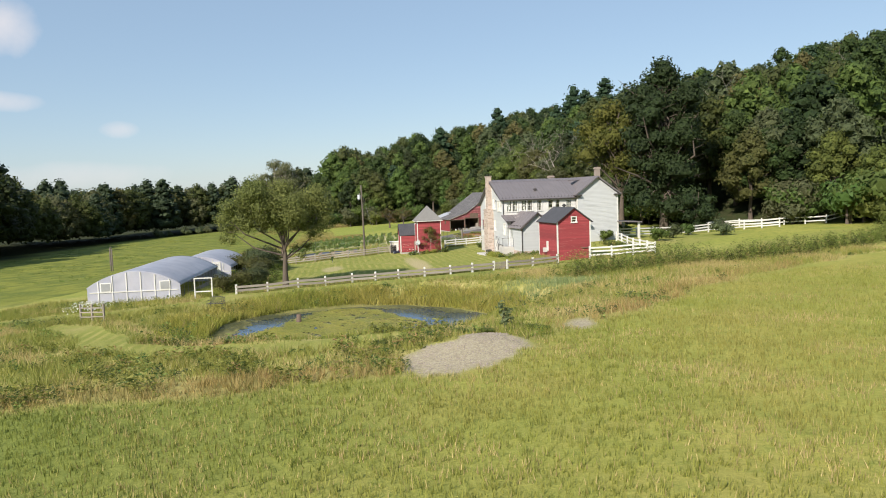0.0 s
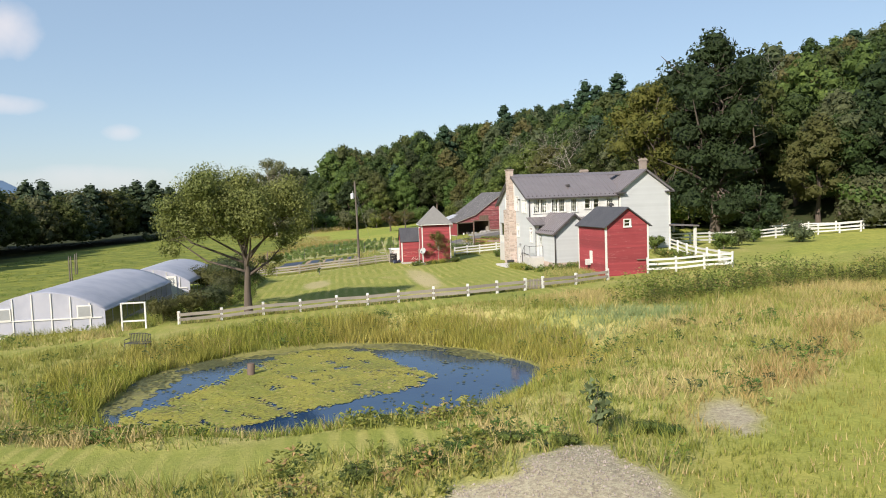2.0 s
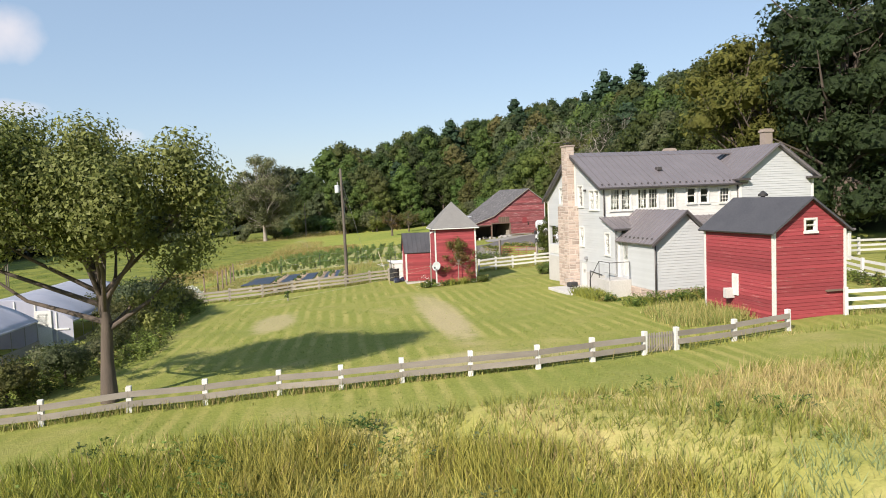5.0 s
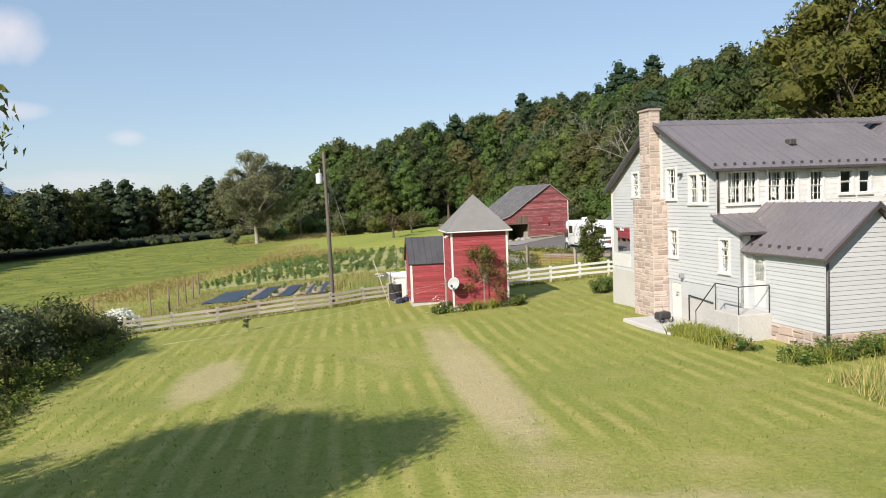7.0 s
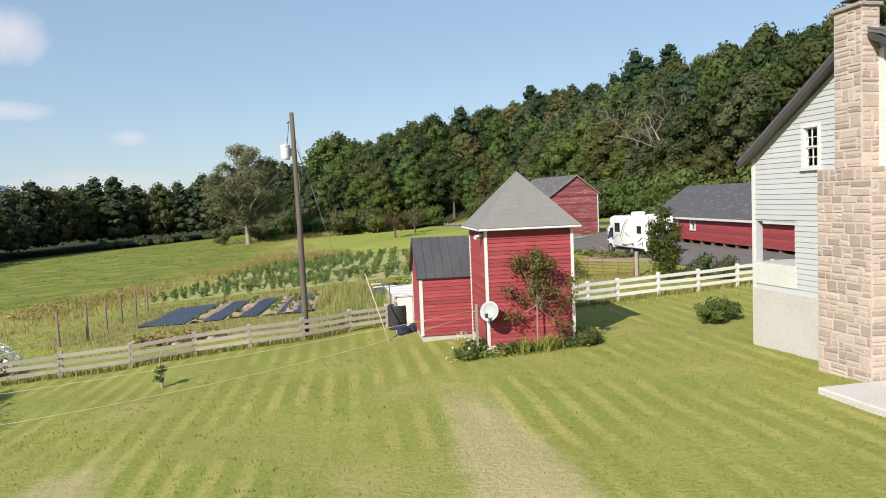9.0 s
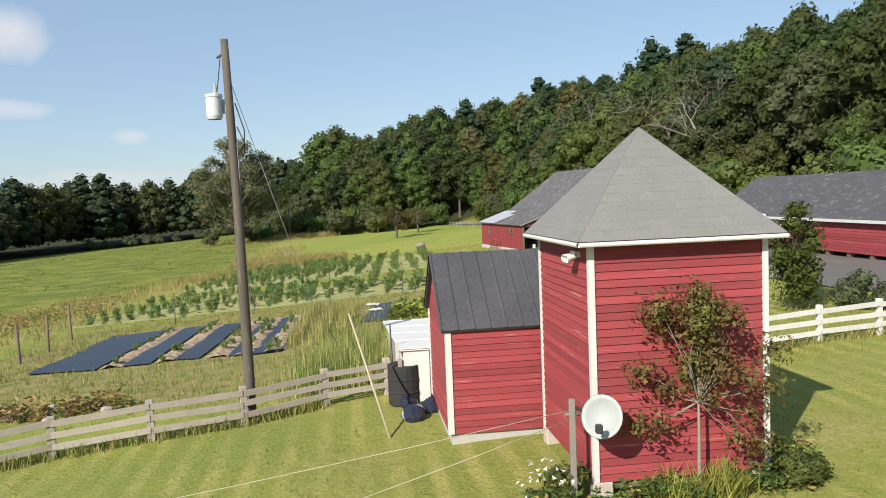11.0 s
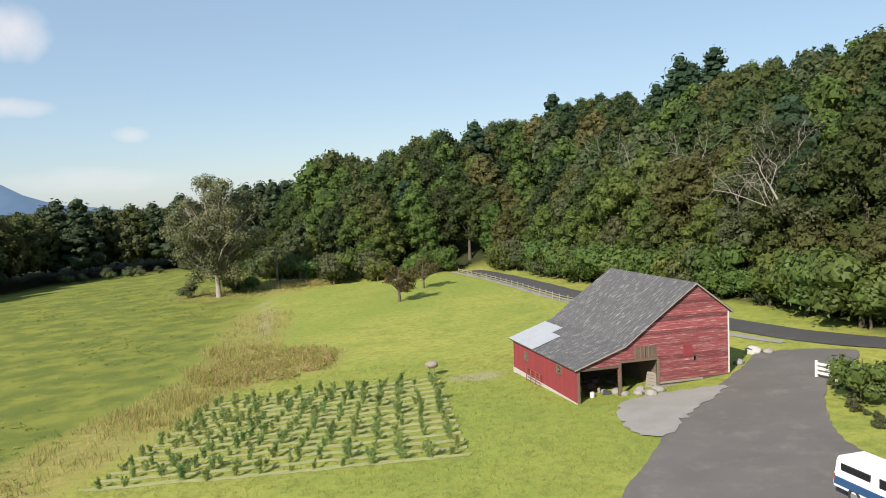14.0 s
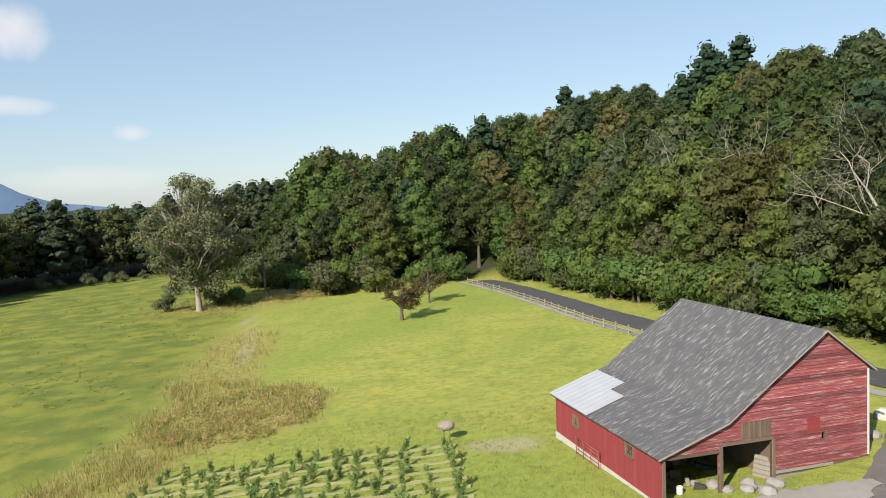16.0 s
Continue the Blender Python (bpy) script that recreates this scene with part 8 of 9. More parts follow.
# pale old tree across the field
crown_tree("field_tree", -54.6, 256.5, 26, scatter_clumps(12, 74, 0, 0, 15.0, 9.6, 9.6, 9.6, 1.5, 2.6, 0.35) + [(3.5, 0, 6, 2.4), (-3, 1, 6.5, 2.2), (6, 1, 8.5, 2.6), (-6, 0, 9, 2.6), (0, -4, 8, 2.6), (2, 4, 8.5, 2.4), (-7, 2, 12, 2.4), (7, -2, 12, 2.4), (4, -2, 4.5, 2.2), (-4, -1, 4.2, 2.2), (0, 2, 4, 2.2)], LEAF_SILVER, 36000, 0.24, "tall half-bare tree with silvery leaves in the field", 1, GREY_WOOD, 0.5, 0.0, 13, twigs=4, shell=(0.1, 1.15), start=0.2)
crown_tree("orchard_tree", -16.0, 228.5, 6.6, scatter_clumps(14, 22, 0, 0, 3.8, 3.6, 3.6, 2.0, 0.6, 1.1, 0.4), LEAF_ROSY, 3400, 0.15, "low apple tree with russet leaves in the pasture", girth=0.25, core=0.0, seed=15, twigs=3, shell=(0.1, 1.1))
crown_tree("orchard_tree", -12.5, 243, 6.0, scatter_clumps(16, 14, 0, 0, 3.6, 2.6, 2.6, 2.0, 0.6, 1.0, 0.4), LEAF_BROWN, 1600, 0.16, "russet shrub by the wood's edge", girth=0.2, core=0.3, seed=17)
# small tree trained before the tower, and young trees
x, y = tower_xy(1.62, -0.42)
crown_tree("young_tree", x, y, 3.5, scatter_clumps(18, 24, 0.05, 0, 2.45, 1.05, 0.32, 1.1, 0.2, 0.36, 0.3) + [(-1.0, -0.1, 1.15, 0.25), (-0.7, -0.1, 1.2, 0.25), (0.8, -0.1, 1.3, 0.25), (0.95, -0.1, 0.75, 0.3), (1.1, -0.1, 1.7, 0.3), (1.15, -0.05, 2.3, 0.28), (0.6, -0.1, 0.9, 0.25), (-0.9, -0.05, 2.0, 0.28)], leafy("leaf_plum", (0.180, 0.115, 0.045), (0.145, 0.155, 0.042), 0.35, 0.35, 1.5), 6500, 0.043, "young tree with bronze-green leaves before the red tower", 1, GREY_WOOD, 0.035, 0.0, 19, twigs=1, shell=(0.0, 1.5), start=0.5, tip_all=False)
crown_tree("young_tree", 7.2, 111.8, 4.0, scatter_clumps(20, 26, 0, 0, 2.2, 0.9, 0.9, 1.7, 0.35, 0.6, 0.3) + [(0, 0, 0.7, 0.8), (0.3, 0.2, 1.3, 0.8), (-0.3, 0, 1.5, 0.8)], LEAF_YELLOW, 4200, 0.085, "slender young green tree behind the white fence", girth=0.06, core=0.4, seed=21)
crown_tree("sapling", -14.2, 95.6, 1.6, scatter_clumps(22, 6, 0, 0, 0.5, 0.25, 0.25, 0.4, 0.1, 0.2, 0.3), LEAF_BUSH, 160, 0.06, "thin sapling tied to a stake on the lawn", 1, GREY_WOOD, 0.05, 0.0, 23, twigs=0)
# dead and dying trees on the hill
def crooked_mesh(rng, height, girth, spread):
    """A bare old tree: limbs that bend at every joint and fork into finer ones."""
    bm = bmesh.new()

    def grow(p, d, length, r, depth):
        n = 4
        for i in range(n):
            d = (d + Vector(rng.normal(size=3)) * 0.26 + Vector((0, 0, 0.05))).normalized()
            q = p + d * length / n
            r2 = r * (0.86 if depth else 0.88)
            limb(bm, p, q, r, r2, 6 if depth == 0 else 4)
            if depth < 3 and (i > 0 or depth):
                for _ in range(2 if i > 1 and depth < 2 else 1):
                    side = Vector(rng.normal(size=3))
                    side = (side - d * side.dot(d)).normalized()
                    grow(q, (d * 0.55 + side * spread + Vector((0, 0, 0.15))).normalized(), length * rng.uniform(0.38, 0.62), r2 * 0.55, depth + 1)
            p, r = q, r2
    grow(Vector((0, 0, -0.4)), Vector((0, 0, 1)), height * 0.8, girth, 0)
    return mesh_of(bm, "trunk", DEAD_BARK)


for i, (x, y, h, w, leaves) in enumerate(((31, 212, 17, 7.4, 9000), (34, 203, 16, 6.0, 7000), (27, 258, 16, 5.0, 4500), (24, 226, 15, 5.0, 4500), (53.8, 144.4, 15, 4.5, 0), (77, 155, 13, 4, 0), (81, 346, 14, 4.2, 0), (28.6, 196, 18, 6.5, 6000), (76, 352, 13, 4, 0), (31.5, 186, 16, 6, 5000))):
    r_ = np.random.default_rng(50 + i)
    e = new("dying_tree" if leaves else "dead_tree")
    e.matrix_basis = pose(x, y, ground_z(x, y))
    tagged(e, "half-dead tree with pale bare limbs among the woods" if leaves else "dead tree with pale crooked bare limbs", "tree")
    o = new("trunk", crooked_mesh(r_, h, 0.2, 0.95))
    o.parent = e
    if leaves:
        cl = np.array(scatter_clumps(30 + i, 16, 0, 0, h * 0.55, w * 0.85, w * 0.85, h * 0.33, 0.8, 1.7, 0.5))
        v, f = leaf_cards(r_, cl[:, :3], cl[:, 3], leaves, 0.2, 0.8, 0.2, (0.1, 1.15))
        mesh_object("crown", v, f, LEAF_GREY if i % 2 else LEAF_OLIVE, e)


def shrub(x, y, s, which, label, h=1.0, category="bush", group=""):
    rng = np.random.default_rng(int(abs(x * 7 + y * 13)))
    return plant(BUSHES[which], "bush", x, y, s, float(rng.uniform(0, 360)), label, category, group, stretch=h)


for x, y, s, k in ((-19.4, 65.2, 0.5, 0), (-18.2, 67.0, 0.55, 0), (-17.4, 69.6, 0.5, 2), (-18.9, 71.5, 0.42, 1), (-18.0, 73.6, 0.4, 2), (-18.9, 76.5, 0.42, 0), (-19.6, 79.5, 0.5, 2), (-20.4, 82.2, 0.7, 0), (-21.0, 85.3, 0.9, 2), (-21.3, 88.4, 0.95, 0), (-21.6, 91.6, 0.75, 0), (-21.4, 94.6, 0.5, 2), (-24.0, 95.0, 0.7, 2), (-23.8, 88.0, 0.8, 0)):
    plant(HEDGE[k], "bush", x, y, s, 37.0 * y, "dense mixed shrub along the lawn's edge", "bush", "hedge by the greenhouses")
for x, y, s, k in ((18.2, 152.2, 0.85, 0), (20.5, 149.5, 0.8, 0), (8.9, 111.2, 0.4, 2), (10.0, 110.6, 0.35, 2), (4.9, 98.0, 0.25, 1), (5.6, 98.6, 0.28, 1), (19.0, 87.0, 0.4, 0), (24.5, 84.5, 0.5, 1), (27, 87.5, 0.5, 2), (33, 88, 0.6, 2), (30, 91.3, 0.45, 0), (22.5, 93, 0.5, 1), (-53, 262, 1.1, 2), (-49.5, 263, 0.9, 0), (-62, 259, 1.0, 2)):
    shrub(x, y, s, k, "rounded leafy green shrub in the grass")
for i in range(13):
    rng = np.random.default_rng(900 + i)
    shrub(-128 + i * 5.2 + rng.normal(), 352 + rng.normal() * 3 - 1.2 * abs(i - 9), rng.uniform(0.7, 1.2), 2, "grey-green shrub at the far field's edge")
# milkweed and weeds by the gravel heap
crown_tree("milkweed", 2.75, 34.7, 1.5, [(0, 0, 0.5, 0.25), (0.1, 0.1, 0.9, 0.3), (-0.1, 0, 1.25, 0.26), (0.25, 0.1, 0.6, 0.25)], leafy("leaf_milkweed", (0.1, 0.14, 0.06), (0.13, 0.16, 0.08), 0.35), 150, 0.1, "tall broad-leaved milkweed plant", 1, BARK, 0.02, 0.0, 61, twigs=0, category="plant")
for x, y, s, k in ((4.1, 35.0, 0.18, 0), (4.6, 34.7, 0.16, 1), (-1.6, 33.5, 0.2, 0), (-0.6, 34.3, 0.2, 0), (0.6, 34.6, 0.18, 2), (1.9, 33.9, 0.15, 0), (-11.5, 38.4, 0.2, 0), (9.5, 50.0, 0.16, 0), (-3.0, 33.0, 0.2, 2)):
    shrub(x, y, s, 1, "low leafy weeds in the meadow", 0.7, category="weeds")


# flower beds by the house and the tower
def house_xy(u, v):
    p = pose(6.95, 85.1, 0, 0, 0, 12.6) @ Vector((u, v, 0))
    return p.x, p.y


for i in range(8, 17):
    rng = np.random.default_rng(1000 + i)
    u, v = -1.2 + (i - 8) * 0.62, -6.2 + rng.normal() * 0.25
    shrub(*house_xy(u, v), rng.uniform(0.08, 0.14), int(rng.integers(0, 3)), "leafy garden plant in the bed by the house", category="plant", group="bed by the house")
for i in range(8):
    rng = np.random.default_rng(1050 + i)
    u, v = ((-0.9 + rng.normal() * 0.2, 0.2 - 0.35 * i) if i < 4 else (3.2 + rng.normal() * 0.15, -0.6 + 0.3 * (i - 4)))
    shrub(*tower_xy(u, v), rng.uniform(0.12, 0.2), int(rng.integers(0, 2)), "leafy garden plant beside the tower", category="plant", group="bed by the tower")


def flower_mound(name, x, y, n, rad, h, mat, size, label):
    rng = np.random.default_rng(int(abs(x * 11 + y * 3)))
    v, f = leaf_cards(rng, [(0, 0, h * 0.3)], [rad], n, size, h / rad, 0.9, (0.8, 1.1))
    v[:, 2] = np.maximum(v[:, 2], 0.02)
    o = mesh_object(name, v, f, mat)
    o.location = (x, y, ground_z(x, y))
    return tagged(o, label, "flowers", kind="stuff")


flower_mound("white_flowers", -23.4, 100.9, 900, 1.3, 1.0, FLOWER_WHITE, 0.09, "mound of small white flowers by the fence")
shrub(-23.4, 100.9, 0.42, 2, "green mound under the white flowers", 0.7)
flower_mound("white_flowers", *tower_xy(-0.95, -0.6), 60, 0.6, 0.75, FLOWER_WHITE, 0.045, "white flowers beside the tower")
flower_mound("white_flowers", -28.5, 59.5, 260, 2.0, 0.6, FLOWER_WHITE, 0.07, "low pale flowers before the greenhouse")


def weeds(name, x, y, height, width, mats, which, per, size, label, seed):
    """Low leafy growth: many small plants, each a loose tuft of leaves."""
    rng = np.random.default_rng(seed)
    n = len(x)
    z = land(x, y)
    t = rng.uniform(0.05, 1.0, (n, per)) ** 0.8
    a = rng.uniform(0, 2 * math.pi, (n, per))
    q = width[:, None] * np.sqrt(rng.uniform(0, 1, (n, per))) * (1.05 - 0.6 * t)
    c = np.stack([x[:, None] + np.cos(a) * q, y[:, None] + np.sin(a) * q, z[:, None] + height[:, None] * t], -1).reshape(-1, 3)
    m = len(c)
    d = np.stack([np.cos(a), np.sin(a), rng.uniform(-0.2, 0.7, (n, per))], -1).reshape(-1, 3)
    d /= np.linalg.norm(d, axis=1)[:, None]
    side = np.cross(d, rng.normal(size=(m, 3)))
    side /= np.linalg.norm(side, axis=1)[:, None] + 1e-9
    s = size * rng.uniform(0.6, 1.4, (m, 1))
    v = np.stack([c - d * s, c + side * s * 0.6 + d * s * 0.1, c + d * s - side * s * 0.25], 1).reshape(-1, 3)
    o = mesh_object(name, v, np.arange(m * 3).reshape(-1, 3), mats, face_mat=np.repeat(which, per))
    return tagged(o, label, "weeds", kind="stuff")


rng = np.random.default_rng(777)
# belts of dark weeds where the meadow meets the lawn, and along the shrubs by the greenhouses
xs, ys, hs = [], [], []
for line, n, half, h0 in (([(9.5, 57.0), (14, 58.6), (19, 60.2), (26, 60.0), (34, 64.2), (44, 71)], 1500, 1.4, 1.3), ([(-18.6, 65.5), (-17.6, 69), (-17.2, 76), (-19, 82), (-20.5, 92), (-22, 97)], 900, 0.9, 0.7),
                          ([(20.5, 73.5), (19.5, 80), (18.2, 84)], 240, 0.7, 0.5), ([(-60, 262), (-48, 263), (-34, 266), (-24, 268)], 420, 2.2, 1.3)):
    for (ax, ay), (bx, by) in zip(line, line[1:]):
        k = max(int(n * math.dist((ax, ay), (bx, by)) / sum(math.dist(p, q) for p, q in zip(line, line[1:]))), 4)
        t = rng.uniform(0, 1, k)
        px, py = ax + (bx - ax) * t + rng.normal(size=k) * half * 0.6, ay + (by - ay) * t + rng.normal(size=k) * half * 0.6
        xs.append(px), ys.append(py), hs.append(h0 * rng.uniform(0.5, 1.3, k) * (1 + 0.45 * wobble(px, py, 0.7, 2)))
x, y, h = np.concatenate(xs), np.concatenate(ys), np.concatenate(hs)
weeds("weed_belt", x, y, h, h * 0.2 + 0.08, [LEAF_OLIVE, GRASS_LUSH, GRASS_RUSSET, GRASS_GREEN], rng.choice([0, 1, 2, 3], len(x), p=[0.30, 0.42, 0.06, 0.22]), 34, 0.065, "tall dark weeds and goldenrod along the meadow's edge", 31)
# scattered leafy weeds through the meadow and on the pond's banks
x, y = rng.uniform(-38, 34, 9000), rng.uniform(24, 66, 9000)
w, r = cover(x, y), pond_r(x, y)
near = smooth(1.5, 1.1, r)
k = (w[:, 1] > 0.6) & (r > 1.07) & (w[:, 3] < 0.3) & (wobble(x, y, 0.33, 4) + 0.8 * wobble(x, y, 1.1, 6) + rng.normal(size=len(x)) * 0.35 + 0.5 * near - 0.25 * smooth(2, 10, x) > 0.55)
x, y, near = x[k], y[k], near[k]
h = rng.uniform(0.18, 0.5, len(x)) * (1 + 0.5 * near + 0.4 * wobble(x, y, 0.6, 9))
weeds("meadow_weeds", x, y, h, h * 0.5 + 0.12, [LEAF_BUSH, LEAF_LIGHT, GRASS_GREEN, LEAF_GREY], rng.choice([0, 1, 2, 3], len(x), p=[0.12, 0.3, 0.4, 0.18]), 20, 0.075, "leafy green weeds scattered through the meadow", 32)

x, y = rng.uniform(-30, 0, 2600), rng.uniform(26, 40, 2600)
w = cover(x, y)
k = (w[:, 1] > 0.5) & (pond_r(x, y) > 1.1) & (w[:, 3] < 0.2) & (wobble(x, y, 0.5, 14) + 0.6 * wobble(x, y, 1.4, 3) > 0.1)
x, y = x[k], y[k]
h = rng.uniform(0.2, 0.6, len(x))
weeds("bank_weeds", x, y, h, h * 0.5 + 0.15, [LEAF_BUSH, GRASS_LUSH, GRASS_GREEN, GRASS_RUSSET], rng.choice([0, 1, 2, 3], len(x), p=[0.25, 0.4, 0.25, 0.1]), 22, 0.08, "dark leafy weeds on the near bank of the pond", 44)
# tussocks over the rough pasture to the west of the farm
x, y = rng.uniform(-120, -36, 6000), rng.uniform(100, 300, 6000)
k = (wobble(x, y, 0.11, 3) + 0.7 * wobble(x, y, 0.37, 6) + rng.normal(size=len(x)) * 0.3 > 0.25) & (side_of(WOOD_FOOT, x, y) > 3) & (side_of(ROUGH, x, y) < -2)
x, y = x[k], y[k]
h = rng.uniform(0.06, 0.2, len(x))
weeds("pasture_tussocks", x, y, h, h * 1.6 + 0.25, [GRASS_GREEN, GRASS_HAY], rng.choice([0, 1], len(x), p=[0.55, 0.45]), 22, 0.09, "low green tussocks over the rough pasture", 35)

# mixed flowers and leaves in the beds by the house and the tower
u, v = np.concatenate([rng.uniform(-1.9, -1.0, 90), rng.uniform(-1.8, 4.6, 190)]), np.concatenate([rng.uniform(-4.2, 0.2, 90), rng.uniform(-6.9, -5.8, 190)])
p = np.array([house_xy(a, b) for a, b in zip(u, v)] + [tower_xy(a, b) for a, b in zip(rng.uniform(-1.2, 3.4, 50), rng.uniform(-0.9, -0.35, 50))] + [tower_xy(a, b) for a, b in zip(rng.uniform(3.1, 3.9, 40), rng.uniform(-0.6, 0.6, 40))])
x, y = p[:, 0], p[:, 1]
h = np.where(np.arange(len(x)) < 90, rng.uniform(0.12, 0.38, len(x)), np.where(np.arange(len(x)) < 280, rng.uniform(0.2, 0.65, len(x)), rng.uniform(0.15, 0.5, len(x))))
weeds("bed_plants", x, y, h, h * 0.35 + 0.1, [LEAF_LIGHT, LEAF_BUSH, GRASS_GREEN, GRASS_RUSSET, LEAF_YELLOW], rng.choice(5, len(x), p=[0.3, 0.3, 0.2, 0.1, 0.1]), 30, 0.065, "mixed leafy flowers in the beds by the house", 36)

# russet and yellow weeds in the corner between shed and house, on the bank by the field tree and beside the rough patch
xs, ys, hs, tones = [], [], [], []
for cx, cy, rx, ry, n, h0, pick in ((-42, 266, 13, 5, 700, 1.1, (1, 1, 2)), (-17.5, 106.2, 2.2, 0.6, 60, 0.5, (0, 0, 3)), (-27, 186, 7.0, 9, 420, 0.6, (0, 1, 2)), (-37, 140, 4.5, 14, 300, 0.5, (0, 1, 3))):
    a, q = rng.uniform(0, 2 * math.pi, n), np.sqrt(rng.uniform(0, 1, n))
    xs.append(cx + rx * q * np.cos(a)), ys.append(cy + ry * q * np.sin(a)), hs.append(h0 * rng.uniform(0.4, 1.3, n)), tones.append(rng.choice(pick, n))
x, y, h = np.concatenate(xs), np.concatenate(ys), np.concatenate(hs)
weeds("dry_weeds", x, y, h, h * 0.5 + 0.12, [GRASS_RUSSET, GRASS_DRY, GRASS_HAY, GRASS_GREEN], np.concatenate(tones), 22, 0.1, "russet and yellow-green weeds in rough corners", 37)

# ---- vegetable garden and crop rows
def crop_proto(seed, h, w, leaf, n, size):
    """A tall feathery plant: several thin leaders with many narrow leaves."""
    rng = np.random.default_rng(seed)
    stems = [(rng.normal() * w * 0.3, rng.normal() * w * 0.3, h * rng.uniform(0.7, 1.0)) for _ in range(5)]
    pick = rng.integers(0, 5, n)
    top = np.array(stems)[pick]
    t = rng.uniform(0.08, 1.0, (n, 1)) ** 0.8
    c = top * np.concatenate([t ** 1.2, t ** 1.2, t], 1) + rng.normal(size=(n, 3)) * w * 0.16 * (1.25 - t)
    d = rng.normal(size=(n, 3)) * np.array([1, 1, 0.4]) + np.array([0, 0, 0.7])
    d /= np.linalg.norm(d, axis=1)[:, None]
    side = np.cross(d, rng.normal(size=(n, 3)))
    side /= np.linalg.norm(side, axis=1)[:, None]
    s = size * rng.uniform(0.6, 1.3, (n, 1))
    v = np.stack([c - d * s, c + side * s * 0.42, c + d * s - side * s * 0.2], 1).reshape(-1, 3)
    v[:, 2] = np.maximum(v[:, 2], 0.0)
    me = bpy.data.meshes.new("crop_plant")
    me.from_pydata(v.tolist(), [], np.arange(n * 3).reshape(-1, 3).tolist())
    me.materials.append(leaf)
    return me


CROPS = [crop_proto(200 + i, 1.3, 0.85, CROP_LEAF, 400, 0.13) for i in range(4)]
rng = np.random.default_rng(77)


def crop_row(a, b, width, label, mat=STRAW):
    """A low ridge of straw mulch along a planted row."""
    bm = bmesh.new()
    n = max(int(math.dist(a, b) / (0.2 if width > 0.6 else 0.6)), 2)
    d = Vector((b[0] - a[0], b[1] - a[1], 0)).normalized()
    s = Vector((-d.y, d.x, 0))
    rows = []
    for i in range(n + 1):
        x, y = a[0] + (b[0] - a[0]) * i / n, a[1] + (b[1] - a[1]) * i / n
        w = width * rng.uniform(0.75, 1.15)
        rows.append([bm.verts.new((x + s.x * q * w, y + s.y * q * w, ground_z(x + s.x * q * w, y + s.y * q * w) + hgt * rng.uniform(0.6, 1.35))) for q, hgt in ((-0.5, 0.02), (-0.3, 0.08), (-0.1, 0.12), (0.1, 0.13), (0.3, 0.09), (0.5, 0.02))])
    for r0, r1 in zip(rows, rows[1:]):
        for i in range(5):
            bm.faces.new((r0[i], r0[i + 1], r1[i + 1], r1[i]))
    o = new("straw_ridge", mesh_of(bm, "straw_ridge", mat))
    return tagged(o, label, "crop row", "mulched rows")


def block(corners, rows, cols, keep, size):
    """Plants in rows over a four-cornered plot: near-left, near-right, far-right, far-left."""
    nl, nr, fr, fl = [Vector((*c, 0)) for c in corners]
    for i in range(rows):
        s = i / (rows - 1)
        a, b = nl.lerp(fl, s), nr.lerp(fr, s)
        crop_row((a.x, a.y), (b.x, b.y), 0.5, "low ridge of pale straw mulch between crops", PALE_MULCH)
        for j in range(cols):
            if rng.uniform() > keep:
                continue
            p = a.lerp(b, (j + 0.5) / cols) + Vector((rng.normal() * 0.12, rng.normal() * 0.12, 0))
            o = new("crop_plant", CROPS[int(rng.integers(0, 4))])
            k = size * rng.uniform(0.6, 1.2)
            o.matrix_basis = pose(p.x, p.y, ground_z(p.x, p.y), 0, 0, rng.uniform(0, 360)) @ Matrix.Diagonal((k, k, k * rng.uniform(0.85, 1.2), 1))
            tagged(o, "bushy green vegetable plant in a mulched row", "plant", "field crops")


block([(-30.5, 151.4), (-6.3, 150.6), (-8.6, 171.8), (-28.6, 171.0)], 15, 14, 0.95, 0.76)
block([(-29.5, 130.8), (-5.0, 131.8), (-5.4, 140.2), (-27.2, 144.0)], 10, 13, 0.95, 0.74)

# black sheet mulch with straw-covered beds
for x0, x1, lab in ((-22.8, -19.9, 0), (-18.9, -17.7, 0), (-16.8, -15.7, 0), (-14.6, -12.4, 0)):
    sheet("mulch_sheet", [(x0, 113.8), (x1, 113.6), (x1 - 1.1, 124.2), (x0 - 1.1, 124.0)], TARP, 0.07, 0.8, "black plastic mulch sheet laid over the garden bed", "mulch sheet", "")
for x0 in (-19.4, -17.2, -15.1, -14.0, -12.9):
    crop_row((x0 + 0.1, 113.8), (x0 - 1.0, 124.1), 1.0, "straw-covered garden bed with small plants")
for i in range(60):
    x0 = (-19.4, -17.2, -15.1, -14.0, -12.9)[i % 5]
    s = rng.uniform(0, 1)
    o = new("seedling", CROPS[i % 4])
    x, y = x0 - 1.1 * s + rng.normal() * 0.12, 113.8 + 10.3 * s
    k = rng.uniform(0.22, 0.42)
    o.matrix_basis = pose(x, y, ground_z(x, y) + 0.08, 0, 0, rng.uniform(0, 360)) @ Matrix.Diagonal((k, k, k * 0.7, 1))
    tagged(o, "small vegetable plant in straw", "plant", "bed plants")
sheet("mulch_sheet", [(-10.0, 119.5), (-8.8, 119.5), (-7.6, 123.6), (-3.0, 125.4), (-3.6, 127.6), (-9.9, 126.6)], TARP, 0.06, 0.8, "black plastic mulch sheet laid over the garden bed", "mulch sheet", "")
